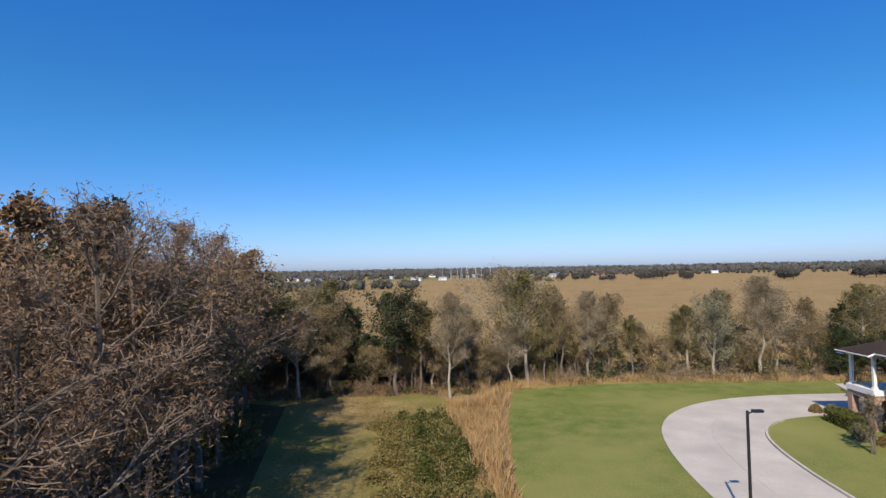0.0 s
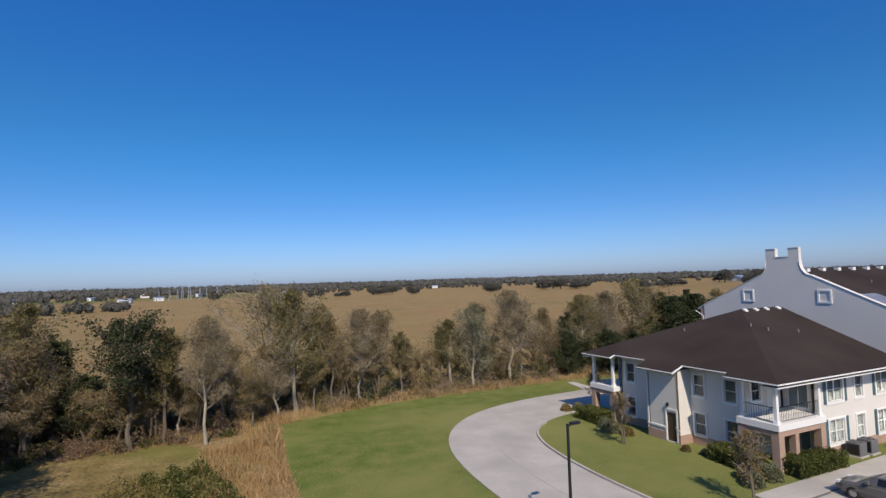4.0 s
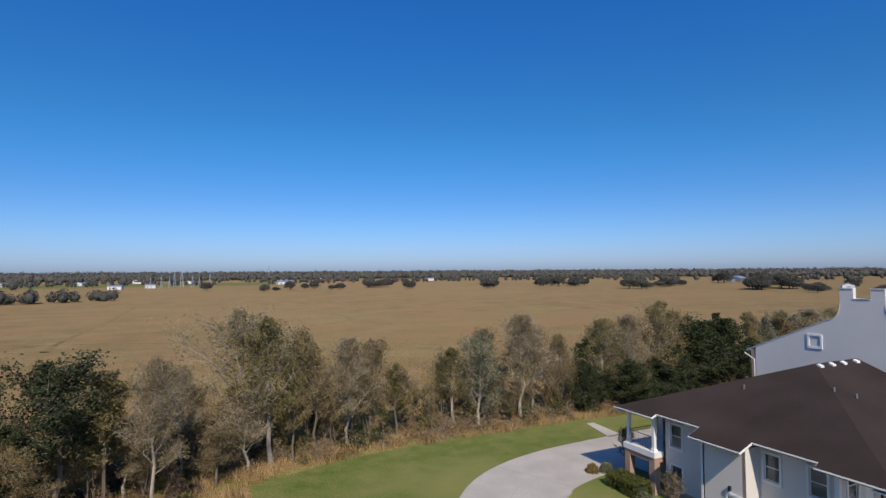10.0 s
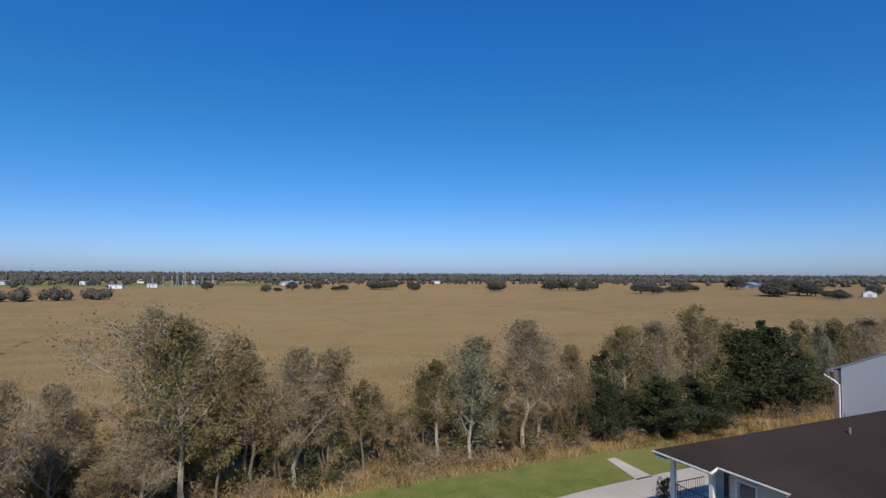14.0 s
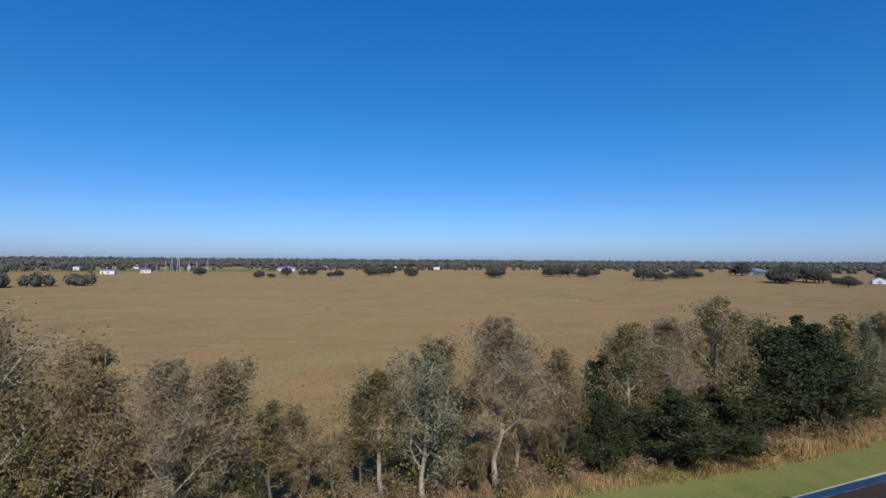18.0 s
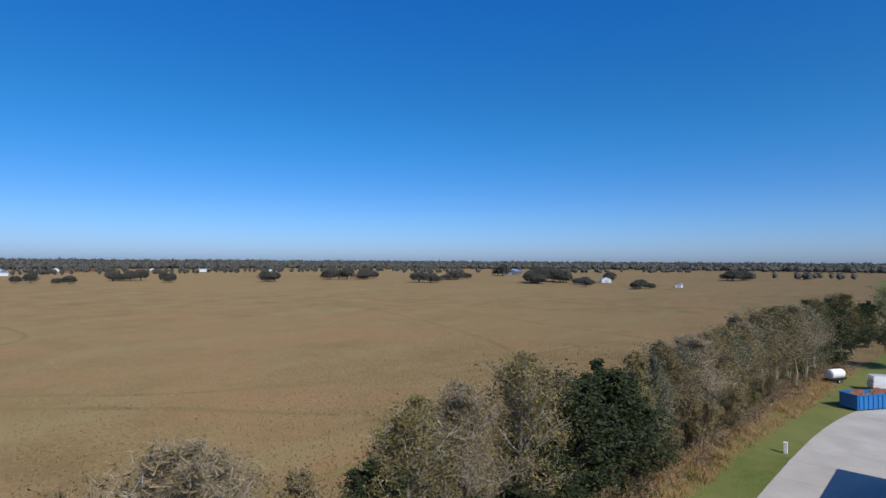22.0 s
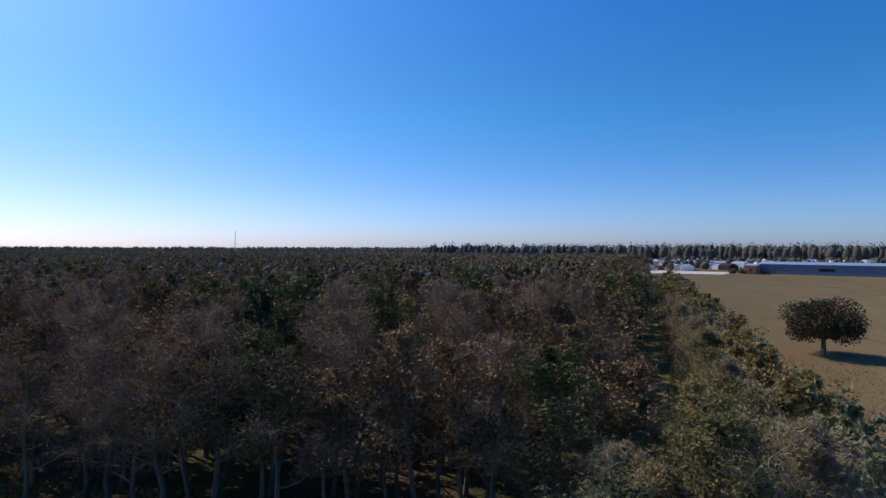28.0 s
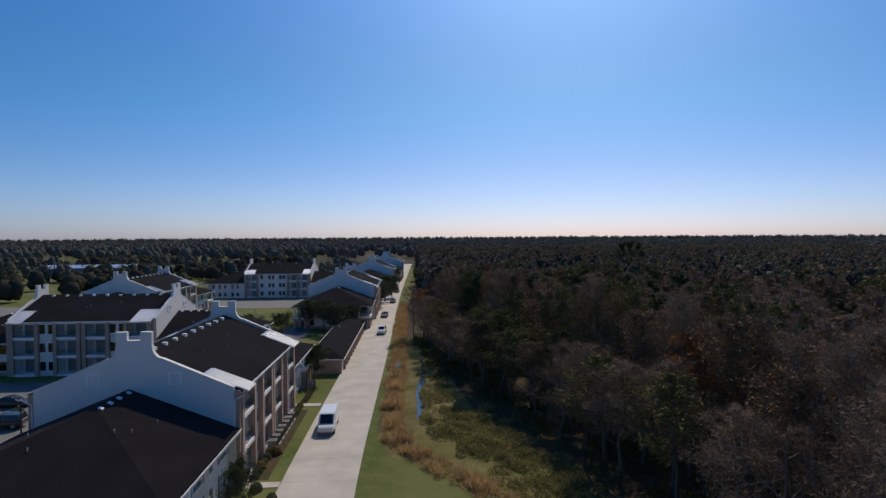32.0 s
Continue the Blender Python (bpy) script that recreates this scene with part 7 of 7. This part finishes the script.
hm = hedge_mesh(2.3, 0.75, 0.95, 5200, 61, L_BUSH)
for x, y, rz, s in ((10.6, 12.55, -3, 1.0), (7.7, 15.6, 80, 0.75), (8.0, 29.0, 86, 0.65)):
    hd = thing("hedge", "clipped green hedge against the porch", "hedge", pose(x, y, 0, 0, 0, rz) @ Matrix.Diagonal((s, 1, 1, 1)), group="clipped hedges")
    part("foliage", hm, None, hd)
    # one solid block in the dark leaf colour fills the inside of the hedge
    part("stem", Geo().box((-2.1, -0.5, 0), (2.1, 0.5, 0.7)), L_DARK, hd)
rs = np.random.RandomState(71)
d = rs.normal(0, 1, (900, 3))
d /= np.linalg.norm(d, axis=1, keepdims=True)
d[:, 2] = np.abs(d[:, 2])
shm = cards("foliage", d * rs.uniform(0.7, 1.0, (900, 1)) * np.array([0.6, 0.6, 0.85]), 0.12, L_GREY, 72)
shd = cards("foliage", d * rs.uniform(0.7, 1.0, (900, 1)) * np.array([0.6, 0.6, 0.85]), 0.12, L_BROWN, 73)
for k, (x, y, s) in enumerate([(7.4, 19.2, 0.6), (7.8, 18.0, 0.55), (8.5, 17.0, 0.7), (7.0, 24.2, 0.9), (6.7, 25.6, 1.2), (7.2, 26.8, 1.0), (6.0, 13.6, 1.3), (5.2, 12.9, 1.1), (7.0, 13.0, 1.2), (19.5, 12.0, 0.8), (21.0, 12.0, 0.8), (9.2, 32.3, 1.0), (8.2, 32.8, 0.9)]
                               + [(3.2, -20.8 - 1.1 * i, 0.75 + 0.2 * ((i * 7) % 3) / 2) for i in range(6)] + [(3.2, -38.3 - 0.8 * i, 0.8) for i in range(6)] + [(3.0, -44.5 - 1.3 * i, 0.8) for i in range(6)] + [(41, -39, 1.6), (37.5, -40.4, 1.7), (2.6, -26.6, 1.1), (2.4, -18.3, 1.0), (0.6, -16.5, 0.8), (0.9, -12.6, 0.8), (1.2, -8.0, 0.7)]):
    sh = thing("shrub", "round clipped grey-green shrub by the wall" if k > 2 else "low brown shrub by the wall", "shrub", pose(x, y, 0, 0, 0, k * 40) @ Matrix.Diagonal((s, s, s, 1)), group="shrubs by the walls")
    part("foliage", shm if k % 3 else shd, None, sh)
    part("stem", Geo().tube([(0, 0, 0), (0, 0, 0.5)], [0.06, 0.04], 5), BARK, sh)

# ---------------------------------------------------------------- far country
for k, (x, y, s, w) in enumerate(((86, 495, 0.95, 1.0), (126, 477, 0.7, 0.9), (167, 518, 1.15, 1.2), (185, 510, 1.15, 1.2), (176, 506, 1.0, 1.1), (180, 454, 1.1, 0.7), (247, 423, 1.1, 1.3), (256, 426, 0.95, 1.1), (320, 436, 1.3, 1.4), (333, 428, 1.3, 1.4), (347, 420, 1.2, 1.3),
                                  (358, 428, 1.1, 1.2), (328, 332, 1.1, 1.5), (335, 326, 1.0, 1.2), (401, 356, 1.05, 1.3), (414, 362, 1.0, 1.3), (428, 370, 0.95, 1.2), (395, 262, 1.6, 1.5), (408, 270, 1.6, 1.5), (424, 264, 1.6, 1.6), (385, 256, 1.5, 1.4), (440, 275, 1.4, 1.4), (415, 250, 1.3, 1.3),
                                  (395, 221, 0.75, 0.9), (362, 204, 0.7, 0.9), (455, 227, 1.1, 1.1), (361, 165, 0.75, 0.9), (581, 161, 1.25, 1.6), (596, 164, 1.2, 1.6), (610, 158, 1.2, 1.6), (552, 404, 1.8, 1.6), (566, 414, 1.7, 1.6), (60, 470, 0.7, 0.8), (20, 520, 0.9, 1.0), (110, 505, 0.9, 0.9))):
    plant(T_FIELD, x, y, s, k * 1.7, "dark rounded tree far out on the pasture", w)
    for i in range(k % 3):
        plant(T_FIELD, x + 9 * math.cos(k * 2.3 + i * 2), y + 5 * math.sin(k * 2.3 + i * 2), s * (0.6 + 0.12 * ((k + i) % 3)), k + i * 2.1, "dark rounded tree far out on the pasture", w * 0.85)


def along(a, b, spacing, jitter, seed):
    r = random.Random(seed)
    a, b = Vector((*a, 0)), Vector((*b, 0))
    n = int((b - a).length / spacing)
    return [(p.x + r.uniform(-jitter, jitter), p.y + r.uniform(-jitter, jitter)) for p in (a.lerp(b, i / n) for i in range(n + 1)) if noise.noise(p * 0.011 + Vector((seed, 0, 0))) > -0.14]


BELTS = [((-420, 800), (760, 700), 4.5, 26, 6.5, 11), ((-300, 930), (1200, 760), 5, 45, 9, 12), ((-700, 1150), (1500, 900), 11, 60, 12, 13), ((520, 620), (1000, 330), 4.5, 30, 9, 14), ((-50, 372), (-120, 330), 2.5, 9, 7, 15),
         ((-330, 345), (-90, 350), 2.2, 5, 5.5, 16), ((-480, 215), (-340, 340), 2.2, 6, 5, 17), ((-470, 100), (-480, 190), 3, 5, 4, 18), ((700, 150), (900, -300), 4.5, 34, 9, 19), ((130, -380), (420, -330), 6, 14, 12, 20), ((100, -640), (460, -700), 7, 24, 13, 21), ((60, -300), (200, -260), 5, 16, 11, 22), ((-20, -300), (60, -330), 5, 16, 12, 23)]
for a, b, sp, jit, h, seed in BELTS:
    canopy("tree_belt", along(a, b, sp, jit, seed), 110 if h < 9 else 44, 0.8 if h < 9 else 1.0, h, 2.3 if h < 7 else 3.6, L_FAR_HAZE, seed, "far dark belt of trees across the fields")
rr = random.Random(31)
for radius, h, n in ((1250, 13, 1400), (1700, 16, 1500), (2400, 19, 1500), (3300, 24, 1300)):
    pts = []
    for i in range(n):
        t = 2 * math.pi * (i + rr.random()) / n
        rad = radius * (1 + 0.06 * math.sin(3 * t) + rr.uniform(-0.05, 0.05))
        pts.append((rad * math.cos(t), rad * math.sin(t)))
    canopy("tree_belt", pts, 24, 1.8 + radius / 1300, h, 7.0 + radius / 330, L_FAR_HAZE, 60 + n + radius, "distant wooded horizon")
# the wooded south
sp_ = [(rr.uniform(-1000, 1100), rr.uniform(-1500, -520)) for _ in range(4200)]
canopy("woods", sp_, 18, 1.5, 14, 6.0, L_FAR_HAZE, 91, "far woods to the south")
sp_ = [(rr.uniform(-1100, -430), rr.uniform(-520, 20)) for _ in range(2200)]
canopy("woods", sp_, 22, 1.6, 12, 8.5, L_FAR_HAZE, 92, "far woods to the west")

for seed, n, xr, yr in ((93, 170, (-860, -490), (-80, 330)), (94, 190, (-700, -130), (500, 920)), (95, 160, (-860, -560), (300, 560))):
    sp_ = [(rr.uniform(*xr), rr.uniform(*yr)) for _ in range(n)]
    canopy("town_trees", sp_, 26, 1.1, 10, 4.2, L_FAR_HAZE, seed, "dark trees among the far town houses")

sp_ = []
while len(sp_) < 620:
    x, y = rr.uniform(72, 460), rr.uniform(-480, -110)
    if noise.noise(Vector((x, y, 0)) * 0.016) > -0.05 and not (80 < x < 190 and -170 < y < -60):
        sp_.append((x, y))
canopy("estate_trees", sp_, 90, 0.5, 9.5, 4.4, L_DARK, 96, "dark trees beyond the apartment buildings")
canopy("estate_trees", [(rr.uniform(14, 72), rr.uniform(-330, -215)) for _ in range(70)], 100, 0.45, 8, 3.6, L_FAR_HAZE, 97, "dark trees between the far apartment buildings")

sp_ = [(rr.uniform(-1300, -880), rr.uniform(-350, 1000)) for _ in range(1100)]
canopy("town_trees", sp_, 20, 1.8, 27, 7.5, L_FAR_HAZE, 98, "dark woods behind the far town")
roofs = Geo()
tr = random.Random(18)
for k in range(170):
    x, y = (tr.uniform(-870, -520), tr.uniform(-110, 330)) if k < 110 else (tr.uniform(-720, -180), tr.uniform(560, 960))
    a, l, w, h = tr.uniform(0, 3.1), tr.uniform(4, 9), tr.uniform(3, 5), tr.uniform(2.6, 4)
    c, s_ = math.cos(a), math.sin(a)
    end = [(-l, -w, 0), (-l, -w, h), (-l, 0, h + 2), (-l, w, h), (-l, w, 0)]
    roofs.prism([(x + px * c - py * s_, y + px * s_ + py * c, pz) for px, py, pz in end], (2 * l * c, 2 * l * s_, 0), k % 3)
tagged(new("town_roofs", roofs.mesh("town_roofs", [SIDING, METAL, SHINGLE2])), "joined pale houses of the far town", "houses", kind="stuff")

# sheds, houses and town
h_a = shed(pose(-520, 300, 0), 14, 9, 3.2, 2.2, SIDING, SHINGLE2, "small pale far-off house", "town_house", True, "houses of the far town")
h_b = shed(pose(-500, 330, 0), 18, 10, 4.0, 1.2, SIDING, METAL, "white far-off building with a metal roof", "town_building", True, "houses of the far town")
h_c = shed(pose(-480, 360, 0), 12, 8, 3.0, 2.4, REDBRICK, SHINGLE2, "small brick far-off house", "town_house", True, "houses of the far town")
tr = random.Random(8)
for k in range(95):
    if k < 40:
        x, y = tr.uniform(-820, -500), tr.uniform(-60, 120)
    elif k < 80:
        x, y = tr.uniform(-640, -150), tr.uniform(520, 900)
    else:
        x, y = tr.uniform(-120, 500), tr.uniform(760, 1000)
    copy_thing((h_a, h_b, h_c)[k % 3], pose(x, y, 0, 0, 0, tr.uniform(0, 180)) @ Matrix.Scale(tr.uniform(0.7, 1.2), 4))
shed(pose(-480, 118, 0, 0, 0, 70), 78, 40, 7.5, 1.5, BLUEGREY, METAL, "long blue-grey warehouse beyond the pasture", "warehouse")
shed(pose(-470, 108, 0, 0, 0, 70), 8, 34, 6.5, 1.0, PINK, METAL, "red-fronted end of the warehouse", "warehouse")
shed(pose(-455, 196, 0, 0, 0, 70), 22, 24, 5.5, 0.8, GREYBOX, SHINGLE, "dark open-fronted store building", "store_building")
shed(pose(-452, 222, 0, 0, 0, 72), 46, 20, 6.0, 1.0, BLUEGREY, METAL, "blue-grey metal store building", "store_building")
shed(pose(-418, 512, 0, 0, 0, -24), 160, 26, 6.5, 1.0, PINK, PINK, "long terracotta shop building", "shop_building")
shed(pose(-352, 470, 0, 0, 0, -24), 34, 14, 6.0, 1.0, IRON, SIDING, "black shop front with a white roof", "shop_building")
shed(pose(-300, 560, 0, 0, 0, -20), 40, 18, 5.0, 1.5, SIDING, METAL, "white shop building with a metal roof", "shop_building")
shed(pose(-640, 520, 0, 0, 0, -30), 60, 24, 6.0, 3.0, SIDING, MINT, "pale building with a mint-green roof", "shop_building")
shed(pose(620, 430, 0, 0, 0, 20), 34, 16, 4.5, 3.0, GREYBOX, METAL, "open grey barn among the far trees", "barn")
shed(pose(446, 222, 0, 0, 0, 30), 14, 8, 3.0, 1.8, SIDING, METAL, "small white farm shed on the pasture", "farm_shed")
shed(pose(395, 150, 0, 0, 0, 10), 8, 4, 2.4, 0.6, SIDING, METAL, "low white trailer on the pasture", "farm_shed")
shed(pose(-60, 610, 0, 0, 0, -10), 12, 8, 3.4, 1.0, SIDING, METAL, "white control building of the substation", "substation_building")
shed(pose(-28, 640, 0, 0, 0, 10), 9, 6, 3.6, 0.8, SIDING, METAL, "white block of the substation", "substation_building")
shed(pose(120, 720, 0, 0, 0, 5), 20, 10, 3.6, 1.5, SIDING, METAL, "long white shed beyond the pasture", "farm_shed")
for x, y, lx, lab in ((150, -330, 60, "low blue-grey school building to the south-east"), (230, -300, 40, "low white building to the south-east")):
    shed(pose(x, y, 0, 0, 0, 5), lx, 18, 5.0, 1.5, BLUEGREY if lx > 50 else SIDING, METAL, lab, "school_building")
for x, y in ((62, -170), (74, -190), (80, -162)):
    hip_house(pose(x, y, 0, 0, 0, 10), 12, 12, 3.0, 2.8, SIDING, METAL, "pavilion with a bright pyramid roof", "pavilion")


def mast(m, height, base, label, name="mast", step=3.0, group=""):
    root = thing(name, label, name.replace("_", " "), m, group=group)
    n = max(3, int(height / step))
    g = Geo()
    for sx, sy in ((1, 1), (1, -1), (-1, -1), (-1, 1)):
        g.tube([(sx * base, sy * base, 0), (sx * base * 0.15, sy * base * 0.15, height)], [0.24, 0.14], 4)
    part("leg", g, METAL, root)
    br_ = Geo()
    for i in range(n):
        f0, f1 = 1 - 0.85 * i / n, 1 - 0.85 * (i + 1) / n
        z0, z1 = height * i / n, height * (i + 1) / n
        c = [(1, 1), (1, -1), (-1, -1), (-1, 1)]
        for (ax, ay), (bx_, by_) in zip(c, c[1:] + c[:1]):
            br_.tube([(ax * base * f0, ay * base * f0, z0), (bx_ * base * f1, by_ * base * f1, z1)], [0.07, 0.07], 3, cap=False)
    part("bracing", br_, METAL, root)
    part("cross_arm", Geo().box((-2.2, -0.1, height * 0.8), (2.2, 0.1, height * 0.8 + 0.2)).box((-1.6, -0.1, height * 0.92), (1.6, 0.1, height * 0.92 + 0.2)), METAL, root)
    return root


m0 = mast(pose(6, 660, 0), 20, 1.6, "grey lattice pylon of the substation", "pylon", group="substation pylons")
for k, (x, y, s) in enumerate(((-14, 640, 0.6), (-6, 655, 0.6), (16, 650, 0.65), (24, 668, 0.6), (-24, 668, 0.55), (34, 655, 0.7), (0, 690, 0.8))):
    copy_thing(m0, pose(x, y, 0, 0, 0, 20) @ Matrix.Scale(s, 4))
for x, y, h in ((-1370, 640, 62), (-1150, -965, 62), (250, 1500, 34)):
    mast(pose(x, y, 0), h, 2.4, "tall lattice radio mast on the horizon", "radio_mast", 6.0, "radio masts")
wt = thing("water_tower", "pale water tower above the far woods", "water tower", pose(-1530, -455, 0))
part("tank", Geo().tube([(0, 0, 26), (0, 0, 28), (0, 0, 33), (0, 0, 36)], [3, 7, 7, 1], 14), SIDING, wt)
for t in range(5):
    part("leg", Geo().tube([(6 * math.cos(t * 1.257), 6 * math.sin(t * 1.257), 0), (5 * math.cos(t * 1.257), 5 * math.sin(t * 1.257), 27)], [0.5, 0.5], 5), SIDING, wt)
